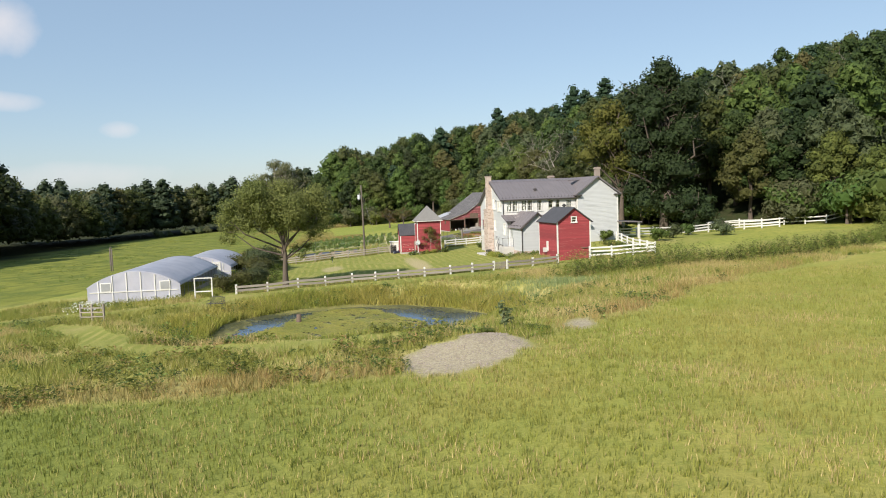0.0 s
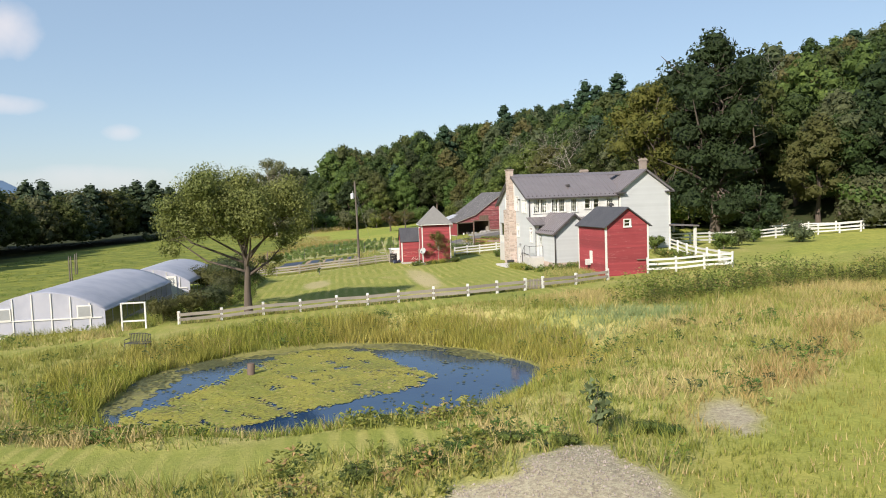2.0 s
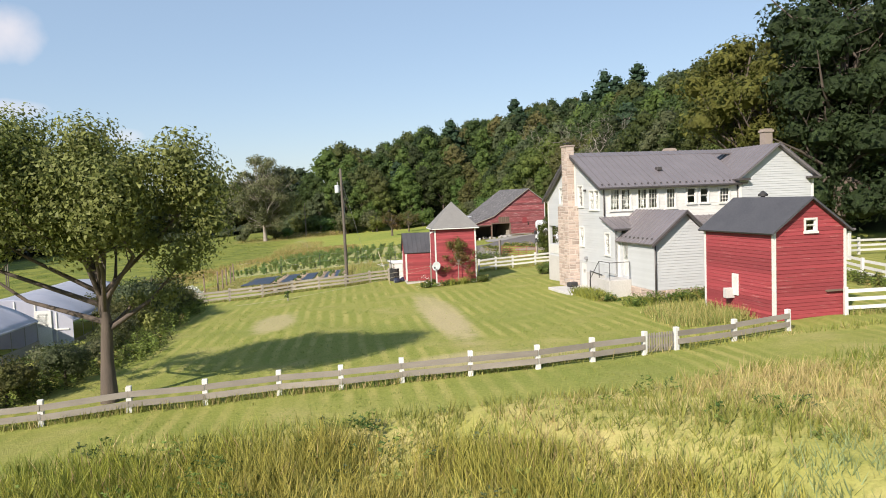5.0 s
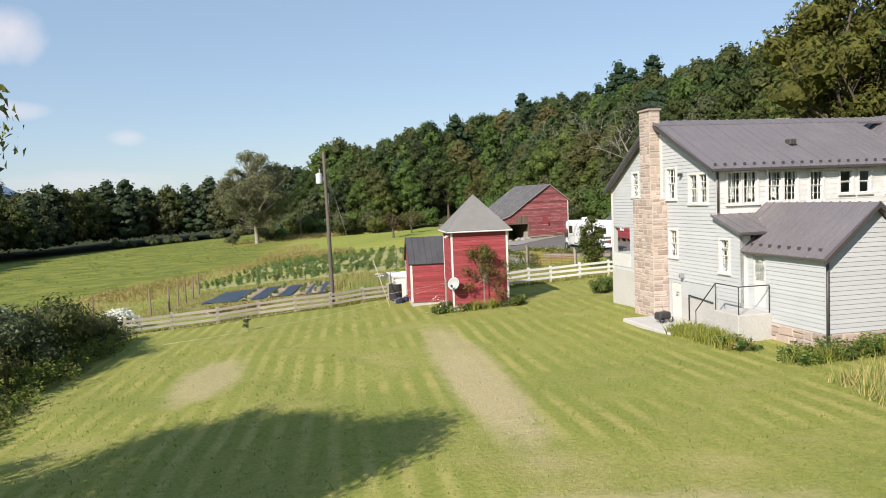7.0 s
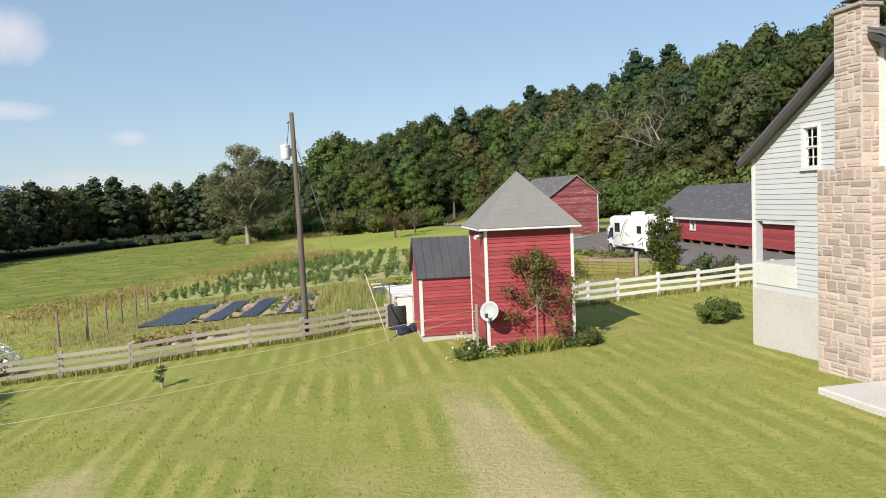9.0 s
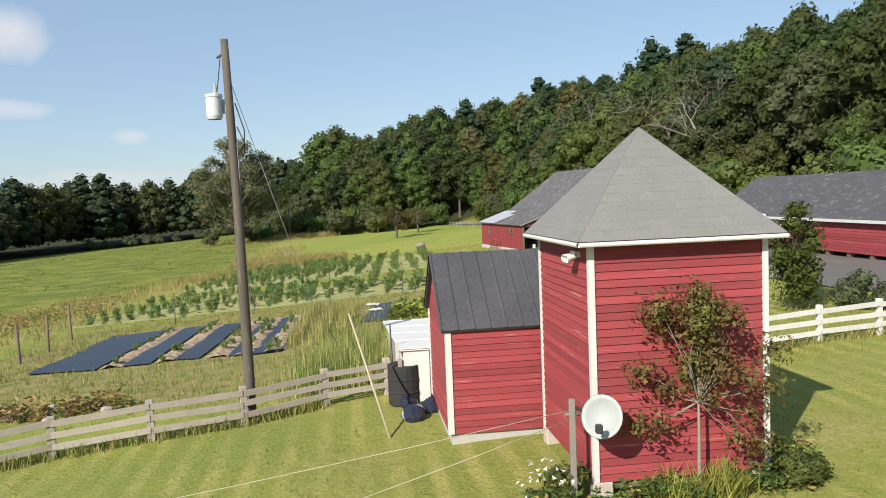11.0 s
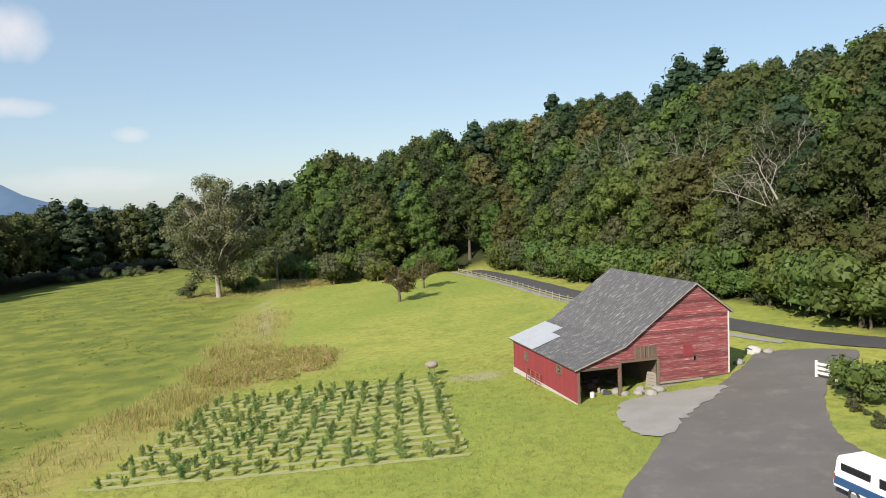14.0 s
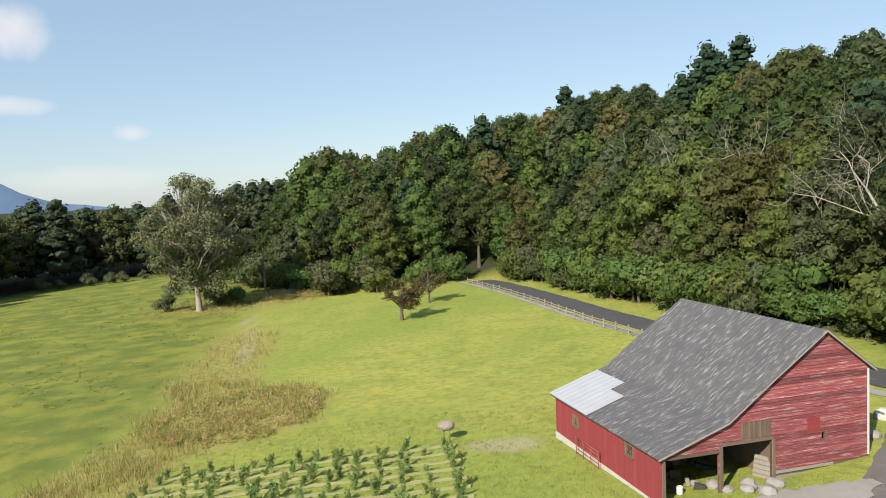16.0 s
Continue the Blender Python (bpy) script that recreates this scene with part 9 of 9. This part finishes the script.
for i, (x, y, w, d) in enumerate(((-10.0, 125.9, 0.7, 0.5), (-7.6, 125.2, 1.6, 0.3), (-5.5, 126.4, 1.0, 0.3), (-4.8, 124.6, 1.3, 0.35), (-9.6, 123.6, 0.6, 0.5))):
    bm = bmesh.new()
    bmesh.ops.create_grid(bm, x_segments=8, y_segments=5, size=0.5)
    for v in bm.verts:
        v.co = Vector((v.co.x * w, v.co.y * d, 0.14 + 0.08 * noise.noise(v.co * 6 + Vector((i, 0, 0)))))
    o = new("row_cover", mesh_of(bm, "row_cover", WHITE_PAINT))
    sol = o.modifiers.new("cloth", "SOLIDIFY")
    sol.thickness = 0.03
    o.matrix_basis = pose(x, y, ground_z(x, y), 0, 0, 8 * i)
    tagged(o, "crumpled white row cover lying in the garden", "cloth")
# kitchen plants: broad pale leaves, dark herbs, tall fronds, brown seed heads
for i in range(14):
    x, y = rng.uniform(-0.6, 2.0), rng.uniform(116.8, 120.5)
    shrub(x, y, float(rng.uniform(0.08, 0.14)), 2, "grey-green herb clump in the garden", category="plant", group="kitchen garden plants")
for i in range(16):
    s = i / 15
    shrub(2.6 + 2.2 * s + float(rng.normal()) * 0.3, 136.5 - 12 * s, float(rng.uniform(0.1, 0.18)), int(rng.integers(0, 3)), "weeds on the driveway's planted bank", category="weeds", group="bank weeds")
for i in range(26):
    s = i / 25
    shrub(5.4 + 4.6 * s + float(rng.normal()) * 0.35, 138.6 - 17 * s + float(rng.normal()) * 0.3, float(rng.uniform(0.08, 0.17)), int(rng.integers(0, 3)), "weeds on the driveway's planted bank", category="weeds", group="bank weeds")
for i in range(12):
    s = i / 11
    shrub(16.6 + 1.8 * math.sin(i) * 0.3 + s * 2.4, 147.5 + 9 * s, float(rng.uniform(0.1, 0.2)), 2, "dry weeds along the driveway's edge", category="weeds")
sheet("planting_strip", [(2.1, 135.4), (2.7, 135.4), (4.6, 126.4), (3.9, 126.2)], TARP, 0.08, 0.8, "black plastic strip along the bank", "mulch sheet", "")

# crowded low leaves in the kitchen garden and along the driveway
def bed(n, x0, x1, y0, y1, h0, h1, mats, size, per, label, seed, slant=0.0):
    x, y = rng.uniform(x0, x1, n), rng.uniform(y0, y1, n)
    x = x + slant * (y - y0)
    k = ~inside(DRIVE, x, y)
    x, y = x[k], y[k]
    h = rng.uniform(h0, h1, len(x))
    weeds("garden_greens", x, y, h, h * 0.45 + 0.1, mats, rng.integers(0, len(mats), len(x)), per, size, label, seed)


bed(170, -8.6, -4.0, 119.6, 123.2, 0.35, 0.7, [LEAF_APPLE, LILY_PAD, GRASS_GREEN], 0.15, 26, "pale broad-leaved squash plants in the garden", 33, 0.15)
bed(150, -3.6, -0.6, 121.0, 126.0, 0.4, 1.2, [LEAF_BUSH, GRASS_HAY, LILY_PAD], 0.13, 24, "tall leafy greens beside the driveway", 38, -0.1)
bed(110, -2.4, -0.3, 117.8, 120.6, 0.3, 0.6, [GRASS_RUSSET, LEAF_ROSY, LEAF_GREY], 0.07, 24, "brown seed heads in a garden bed", 39)
bed(150, -8.6, -3.4, 113.6, 116.6, 0.25, 0.6, [GRASS_DRY, GRASS_HAY, LEAF_GREY], 0.06, 22, "dry low herbs in the garden", 40)
bed(230, -0.8, 3.8, 115.8, 122.4, 0.25, 0.85, [LEAF_GREY, GRASS_GREEN, LEAF_BUSH], 0.07, 24, "mixed weeds and herbs by the farm gate", 41)
for x0, x1, y0, y1, lab in ((-3.2, -0.4, 116.0, 116.35, 0), (-3.4, -2.9, 116.3, 118.6, 0)):
    sheet("garden_board", [(x0, y0), (x1, y0), (x1, y1), (x0, y1)], PALE_WOOD, 0.1, 0.8, "pale board laid along a garden path", "board", "")
sheet("garden_path", rounded([(-3.0, 116.5), (-0.6, 116.5), (-0.8, 117.6), (-2.6, 118.4)], 4), STRAW, 0.05, 0.8, "pale trodden straw path in the garden", "path", "")
s = rng.uniform(0, 1, 300)
x, y = np.concatenate([5.4 + 4.6 * s, 2.4 + 2.0 * s]) + rng.normal(size=600) * 0.3, np.concatenate([138.8 - 17 * s, 137.0 - 12 * s]) + rng.normal(size=600) * 0.3
h = rng.uniform(0.15, 0.5, len(x)) * (1 + 0.6 * wobble(x, y, 1.1, 3))
weeds("bank_weeds", x, y, h, h * 0.5 + 0.1, [LEAF_LIGHT, GRASS_GREEN, GRASS_DRY, LEAF_GREY], rng.choice([0, 1, 2, 3], len(x), p=[0.3, 0.35, 0.2, 0.15]), 18, 0.08, "mixed weeds on the driveway's planted bank", 34)
TAN_GRAVEL = surf("tan_gravel", (0.235, 0.210, 0.165), (0.180, 0.162, 0.130), 0.9, 18, 0.95, 0.6)
sheet("gravel_patch", rounded([(-0.4, 127.8), (0.2, 129.6), (0.9, 132.9), (1.9, 134.9), (2.1, 132.6), (2.6, 130.0), (3.2, 127.6), (2.2, 127.2), (1.0, 127.9)], 4), TAN_GRAVEL, 0.085, 0.8, "tan gravel washed over the driveway", "gravel")

# ---- grasses, reeds and lily pads: too many to count
def blades(name, x, y, height, width, mats, which, label, lean=0.35, seed=0, category="grass", z=None):
    rng = np.random.default_rng(seed)
    n = len(x)
    z = land(x, y) if z is None else z
    a = rng.uniform(0, 2 * math.pi, n)
    dx, dy = np.cos(a) * width * 0.5, np.sin(a) * width * 0.5
    b = rng.uniform(0, 2 * math.pi, n)
    l = lean * rng.uniform(0.1, 1.0, n) * height
    v = np.empty((n, 3, 3))
    v[:, 0] = np.stack([x - dx, y - dy, z - 0.03], -1)
    v[:, 1] = np.stack([x + dx, y + dy, z - 0.03], -1)
    v[:, 2] = np.stack([x + np.cos(b) * l, y + np.sin(b) * l, z + height], -1)
    me = bpy.data.meshes.new(name)
    me.vertices.add(n * 3)
    me.vertices.foreach_set("co", v.astype(np.float32).ravel())
    me.loops.add(n * 3)
    me.loops.foreach_set("vertex_index", np.arange(n * 3, dtype=np.int32))
    me.polygons.add(n)
    me.polygons.foreach_set("loop_start", np.arange(0, n * 3, 3, dtype=np.int32))
    me.polygons.foreach_set("loop_total", np.full(n, 3, dtype=np.int32))
    for m in mats:
        me.materials.append(m)
    me.polygons.foreach_set("material_index", np.asarray(which, dtype=np.int32))
    me.update(calc_edges=True)
    me.validate()
    return tagged(new(name, me), label, category, kind="stuff")


def tufts(rng, n, x0, x1, y0, y1, per, spread):
    cx, cy = rng.uniform(x0, x1, n // per), rng.uniform(y0, y1, n // per)
    return np.repeat(cx, per) + rng.normal(size=n // per * per) * spread, np.repeat(cy, per) + rng.normal(size=n // per * per) * spread


def not_built(x, y):
    ok = np.ones(len(x), bool)
    for cx, cy, ang, w, d in ((6.95, 85.1, 12.6, 14.2, 9.4), (6.95, 85.1, 12.6, 3.8, -6), (10.95, 71.3, 12.5, 3.4, 5), (-3.2, 96.35, 7.5, 3, 3.2), (-5.6, 99.8, 7.5, 2.9, 3.4), (-30.4, 63.4, 6, 7.7, 16.5), (-30.6, 81.6, 6, 7.2, 12)):
        c, s = math.cos(radians(ang)), math.sin(radians(ang))
        u, v = (x - cx) * c + (y - cy) * s, -(x - cx) * s + (y - cy) * c
        ok &= ~((u > 0) & (u < w) & (v > min(d, 0)) & (v < max(d, 0)))
    return ok


rng = np.random.default_rng(4242)
# hay field at the start of the flight
x, y = tufts(rng, 240000, -28, 30, 9, 52, 4, 0.07)
w = cover(x, y)
k = (w[:, 5] > rng.uniform(0.2, 0.8, len(x))) & (w[:, 3] < 0.3) & (rng.uniform(0, 1, len(x)) < np.clip(1.5 - (y - 9) / 40, 0.35, 1))
x, y = x[k], y[k]
tone = np.where(wobble(x, y, 0.4) + rng.normal(size=len(x)) * 0.5 > 0.75, 1, 0)
tone = np.where((smooth(4, -14, x) > rng.uniform(0.1, 1, len(x))) & (tone == 0), 2, tone)
blades("hay_grass", x, y, rng.uniform(0.08, 0.24, len(x)), 0.032, [GRASS_HAY, GRASS_DRY, GRASS_LUSH], tone, "short yellow-green hay field grass", 0.6, 1)
# long meadow round the pond
x, y = tufts(rng, 300000, -40, 36, 23, 70, 6, 0.12)
w = cover(x, y)
r = pond_r(x, y)
k = (w[:, 1] > rng.uniform(0.3, 0.8, len(x))) & (r > 1.06) & (w[:, 3] < 0.35) & not_built(x, y)
x, y, w, r = x[k], y[k], w[k], r[k]
patch = 0.25 * smooth(0, 8, x) + wobble(x, y, 0.28, 2) + 0.6 * wobble(x, y, 0.9, 7) + rng.normal(size=len(x)) * 0.35
tone = np.where(w[:, 2] > rng.uniform(0.1, 0.7, len(x)), 2, np.where(patch > 0.35, 1, 0))
h = rng.uniform(0.12, 0.5, len(x)) * (1 + 0.4 * wobble(x, y, 0.5, 3))
tone = np.where((tone == 0) & (rng.uniform(0, 1, len(x)) < 0.35), 3, tone)
blue = smooth(1.3, 0.5, np.hypot((x - 7.5) / 4.6, (y - 54.2) / 3.4) + 0.3 * wobble(x, y, 0.8, 3))
tone = np.where(blue > rng.uniform(0.25, 1, len(x)), 4, tone)
blades("meadow_grass", x, y, h, 0.036, [GRASS_HAY, GRASS_DRY, GRASS_RUSSET, GRASS_GREEN, GRASS_BLUE], tone, "long tawny and green meadow grass", 0.95, 2)
# reeds and sedges on the pond's banks
a = rng.uniform(0, 2 * math.pi, 76000)
rr = rng.uniform(0.99, 1.36, len(a))
x, y = POND[0] + POND_R[0] * rr * np.cos(a), POND[1] + POND_R[1] * rr * np.sin(a)
far_side = smooth(-0.35, 0.35, np.sin(a) - 0.25 * np.cos(a) + 0.25)
x, y = x + rng.normal(size=len(a)) * 0.15, y + rng.normal(size=len(a)) * 0.15
k = (rng.uniform(0, 1, len(a)) < (0.3 + 0.7 * far_side) * np.clip(0.75 + 0.7 * wobble(x, y, 0.9, 5), 0.12, 1)) & (pond_r(x, y) > 0.985)
x, y, fs = x[k], y[k], far_side[k]
h = rng.uniform(0.3, 1.0, len(x)) * (0.40 + 0.34 * fs) * np.clip(1 + 0.5 * wobble(x, y, 0.55, 4) + 0.35 * wobble(x, y, 1.7, 8), 0.3, 1.7)
blades("reeds", x, y, h, 0.038, [REED, GRASS_DRY, GRASS_GREEN], np.where(rng.uniform(0, 1, len(x)) < 0.25, 2, np.where(rng.uniform(0, 1, len(x)) < np.clip(0.03 + 0.10 * (1 - fs) + 0.2 * wobble(x, y, 0.7, 11), 0.02, 0.3), 1, 0)), "dense green reeds and sedge round the pond", 0.85, 3, "reeds")
# rough russet growth across the pasture
x, y = (np.concatenate(q) for q in zip(tufts(rng, 120000, -66, -10, 105, 272, 6, 0.2), tufts(rng, 30000, -40, -14, 165, 200, 6, 0.2)))
w = cover(x, y)
k = w[:, 2] * (0.75 + 0.6 * wobble(x, y, 0.4, 6)) > rng.uniform(0.15, 1.3, len(x))
x, y = x[k], y[k]
tone = np.where(wobble(x, y, 0.3, 1) + rng.normal(size=len(x)) * 0.4 > 0.6, 1, 0)
blades("rough_grass", x, y, rng.uniform(0.25, 0.9, len(x)), 0.055, [GRASS_RUSSET, GRASS_DRY, GRASS_GREEN], np.where(rng.uniform(0, 1, len(x)) < 0.35, 2, tone), "tall russet grass and dead weeds in the pasture", 0.9, 4)
# lawn
x, y = tufts(rng, 66000, -20, 22, 60, 105, 3, 0.05)
w = cover(x, y)
k = (w[:, 0] > 0.6) & not_built(x, y) & (np.hypot(x + 4, (y - 80) / 1.6) < 14)
x, y = x[k], y[k]
worn = (((np.abs(x + 2.9 - 0.14 * (80 - y)) < 1.6)) | (np.hypot((x + 12.4) / 1.7, (y - 83.5) / 5.2) < 1)) & (rng.uniform(0, 1, len(x)) < 0.85)
x, y = x[~worn], y[~worn]
blades("lawn_grass", x, y, rng.uniform(0.03, 0.085, len(x)), 0.03, [GRASS_GREEN, GRASS_HAY], np.where(rng.uniform(0, 1, len(x)) < 0.5, 1, 0), "short mown lawn grass", 0.9, 5)
# pasture and garden tufts
x, y = tufts(rng, 110000, -34, 10, 104, 180, 5, 0.1)
w = cover(x, y)
k = (np.abs(side_of(DRIVE + DRIVE[:1], x, y)) > 0.35) & ~inside(DRIVE, x, y) & (w[:, 2] < 0.4) & ~((x > -23) & (x < -12) & (y > 113.5) & (y < 124.5))
x, y, g = x[k], y[k], w[k][:, 4]
blades("pasture_grass", x, y, rng.uniform(0.05, 0.18, len(x)) * (1 + 0.6 * g), 0.035, [GRASS_GREEN, GRASS_HAY, GRASS_DRY], rng.choice([0, 1, 2], len(x), p=[0.45, 0.4, 0.15]), "short pasture grass tufts", 0.6, 6)
# tall corn-like plants and seeding stalks in the garden rows
xs, ys = [], []
for x0 in (-12.2, -11.2, -10.2):
    s = rng.uniform(0, 1, 500)
    xs.append(x0 - 1.0 * s + rng.normal(size=500) * 0.16)
    ys.append(114.5 + 12 * s)
x, y = np.concatenate(xs), np.concatenate(ys)
blades("tall_stalks", x, y, rng.uniform(0.3, 1.1, len(x)), 0.04, [GRASS_GREEN, GRASS_DRY], rng.choice([0, 1], len(x), p=[0.6, 0.4]), "tall seeding stalks in the garden rows", 0.3, 7, "plants")
x, y = tufts(rng, 5000, -10.5, -5.5, 105.5, 113, 12, 0.25)
blades("tall_stalks", x, y, rng.uniform(0.3, 1.3, len(x)), 0.034, [GRASS_GREEN, GRASS_DRY], rng.choice([0, 1], len(x), p=[0.6, 0.4]), "tall seeding stalks behind the fence", 0.3, 8, "plants")
x, y = tufts(rng, 5200, -6.4, -3.0, 115.8, 121.6, 26, 0.16)
blades("herbs", x, y, rng.uniform(0.3, 0.9, len(x)), 0.035, [GRASS_GREEN, REED, GRASS_DRY], rng.choice([0, 1, 2], len(x), p=[0.35, 0.45, 0.2]), "tall feathery fronds in the kitchen garden", 0.35, 9, "plants")
# day-lily leaves by the house and the tower, grass at fence feet
xs, ys = [], []
for i in range(150):
    u, v = (rng.uniform(-2.0, -1.1), rng.uniform(-3.6, 0.2)) if i < 70 else ((rng.uniform(-1.8, 4.4), rng.uniform(-6.8, -5.9)) if i < 130 else (rng.uniform(-3.2, -1.9), rng.uniform(-0.9, -0.3)))
    px, py = house_xy(u, v) if i < 130 else tower_xy(u + 4.0, v)
    xs.append(px + rng.normal(size=22) * 0.12), ys.append(py + rng.normal(size=22) * 0.12)
x, y = np.concatenate(xs), np.concatenate(ys)
blades("day_lilies", x, y, rng.uniform(0.25, 0.6, len(x)), 0.04, [REED, GRASS_GREEN], rng.choice([0, 1], len(x)), "arching day-lily leaves in the beds", 1.0, 10, "plants")
xs, ys = [], []
for line in ([(-22.0, 98.6), (-17.2, 100.2), (-15.1, 101.5), (-10.9, 102.9), (-9.0, 104.1)], [(-17.6, 63.0), (-12.6, 64.2), (-8, 65.0), (-4, 65.5), (0.6, 66.3), (5, 68.0), (10.6, 70.1)], [(14.1, 71.7), (20.4, 71.9), (20.1, 79)], [(0.3, 104.6), (3.3, 105.8), (9.4, 107.2), (15, 108.4)]):
    for (ax, ay), (bx, by) in zip(line, line[1:]):
        s = rng.uniform(0, 1, 700)
        xs.append(ax + (bx - ax) * s + rng.normal(size=700) * 0.12), ys.append(ay + (by - ay) * s + rng.normal(size=700) * 0.12)
x, y = np.concatenate(xs), np.concatenate(ys)
blades("fence_grass", x, y, rng.uniform(0.12, 0.42, len(x)), 0.035, [GRASS_GREEN, GRASS_DRY], rng.choice([0, 1], len(x), p=[0.6, 0.4]), "unmown grass along the fences", 0.6, 11)
x, y = tufts(rng, 5000, 6.9, 10.4, 71.6, 76.5, 5, 0.12)
blades("corner_grass", x, y, rng.uniform(0.15, 0.65, len(x)), 0.03, [GRASS_RUSSET, GRASS_DRY, GRASS_GREEN], rng.choice([0, 1, 2], len(x), p=[0.25, 0.4, 0.35]), "unmown russet grass between shed and house", 0.7, 12)
# loose stones on the gravel heap
n = 4200
x, y = rng.uniform(-2.2, 3.8, n), rng.uniform(26, 34.5, n)
k = cover(x, y)[:, 3] > 0.6
x, y = x[k], y[k]
s = rng.uniform(0.01, 0.035, len(x))
z = land(x, y)
o6 = np.array([(1, 0, 0), (-1, 0, 0), (0, 1, 0), (0, -1, 0), (0, 0, 1), (0, 0, -1)], float)
v = np.stack([x, y, z], -1)[:, None, :] + o6[None] * s[:, None, None] * rng.uniform(0.6, 1.3, (len(x), 6, 1))
tri = np.array([(0, 2, 4), (2, 1, 4), (1, 3, 4), (3, 0, 4), (2, 0, 5), (1, 2, 5), (3, 1, 5), (0, 3, 5)])
f = (np.arange(len(x))[:, None, None] * 6 + tri[None]).reshape(-1, 3)
tagged(mesh_object("gravel_stones", v.reshape(-1, 3), f, GRAVEL), "loose pale gravel on a bare heap", "gravel", kind="stuff")

# floating leaves and scum on the pond
MAT = [(-13.2, 43.4), (-12.4, 46.5), (-11.2, 49.5), (-10.2, 53.4), (-8.4, 55.6), (-5.0, 55.6), (-4.0, 52.6), (-3.2, 51.2), (-1.7, 49.4), (-2.2, 47.8), (-4.8, 46.3), (-7.3, 43.9), (-10.3, 42.6)]


def floating(x, y):
    """How thickly the water is covered, from 0 to 1."""
    wx, wy = x + 0.35 * wobble(x, y, 0.9, 4) + 0.15 * wobble(x, y, 2.9, 1), y + 0.35 * wobble(x, y, 1.0, 8) + 0.15 * wobble(x, y, 3.1, 6)
    r = pond_r(x, y)
    mat = edge_in(MAT, wx, wy, 0.45)
    west_side = smooth(-0.35, 0.25, (y - POND[1]) / POND_R[1] - 0.55 * (x - POND[0]) / POND_R[0])
    rim = smooth(0.76, 0.88, r + 0.06 * wobble(x, y, 0.8, 6) + 0.04 * wobble(x, y, 2.3, 2)) * west_side
    return np.maximum(mat, rim) * (r < 1.03)


step = 0.16
gx, gy = np.meshgrid(np.arange(-16, 4, step), np.arange(40.5, 58.5, step))
px, py = gx + rng.uniform(-0.05, 0.05, gx.shape), gy + rng.uniform(-0.05, 0.05, gx.shape)
m, n = gx.shape
idx = np.arange(m * n).reshape(m, n)
cx, cy = gx[:-1, :-1] + step / 2, gy[:-1, :-1] + step / 2
gaps = smooth(-0.75, -0.45, wobble(cx, cy, 1.5, 9) + 0.6 * wobble(cx, cy, 3.7, 2))
keep = floating(cx, cy) * (0.3 + 0.7 * gaps) > rng.uniform(0.35, 0.6, cx.shape)
faces = np.stack([idx[:-1, :-1], idx[:-1, 1:], idx[1:, 1:], idx[1:, :-1]], -1)[keep]
tagged(mesh_object("pond_scum", np.stack([px, py, np.full(px.shape, WATER_Z + 0.008)], -1).reshape(-1, 3), faces, POND_SCUM), "olive film of scum between the floating leaves", "pond scum", kind="stuff")
n = 80000
a, q = rng.uniform(0, 2 * math.pi, n), np.sqrt(rng.uniform(0, 1, n))
x, y = POND[0] + POND_R[0] * q * np.cos(a), POND[1] + POND_R[1] * q * np.sin(a)
gaps = smooth(-0.7, -0.2, wobble(x, y, 1.5, 9) + 0.6 * wobble(x, y, 3.7, 2))
tint = np.clip(0.75 + 0.5 * wobble(x, y, 0.7, 13), 0.25, 1)
stray = 0.006 + 0.07 * smooth(0.5, 0.95, wobble(x, y, 1.1, 8))
leafy_part = np.where(edge_in(MAT, x, y, 1.0) > 0.2, 1.0, np.clip(0.3 + 0.5 * wobble(x, y, 0.6, 3), 0.08, 0.8))
k = (rng.uniform(0, 1, n) < np.maximum(floating(x, y) * (0.25 + 0.75 * gaps) * tint * leafy_part, stray)) & (pond_r(x, y) < 1.02)
x, y = x[k], y[k]
s = rng.uniform(0.03, 0.085, len(x))
ang = np.linspace(0, 2 * math.pi, 7, endpoint=False)
t0 = rng.uniform(0, 6.28, len(x))
v = np.stack([x[:, None] + np.cos(ang + t0[:, None]) * s[:, None], y[:, None] + np.sin(ang + t0[:, None]) * s[:, None] * 0.9, WATER_Z + 0.014 + rng.uniform(0, 0.02, (len(x), 1)) + np.zeros((1, 7)) + rng.uniform(-0.004, 0.004, (len(x), 7))], -1)
pads = mesh_object("lily_pads", v.reshape(-1, 3), np.arange(len(x) * 7).reshape(-1, 7), [LILY_PAD, GRASS_DRY, LEAF_SILVER], face_mat=np.where(edge_in(MAT, x, y, 1.0) < 0.1, 2, (rng.uniform(0, 1, len(x)) < 0.06).astype(int)))
tagged(pads, "yellow-green mat of floating leaves on the pond", "lily pads", kind="stuff")
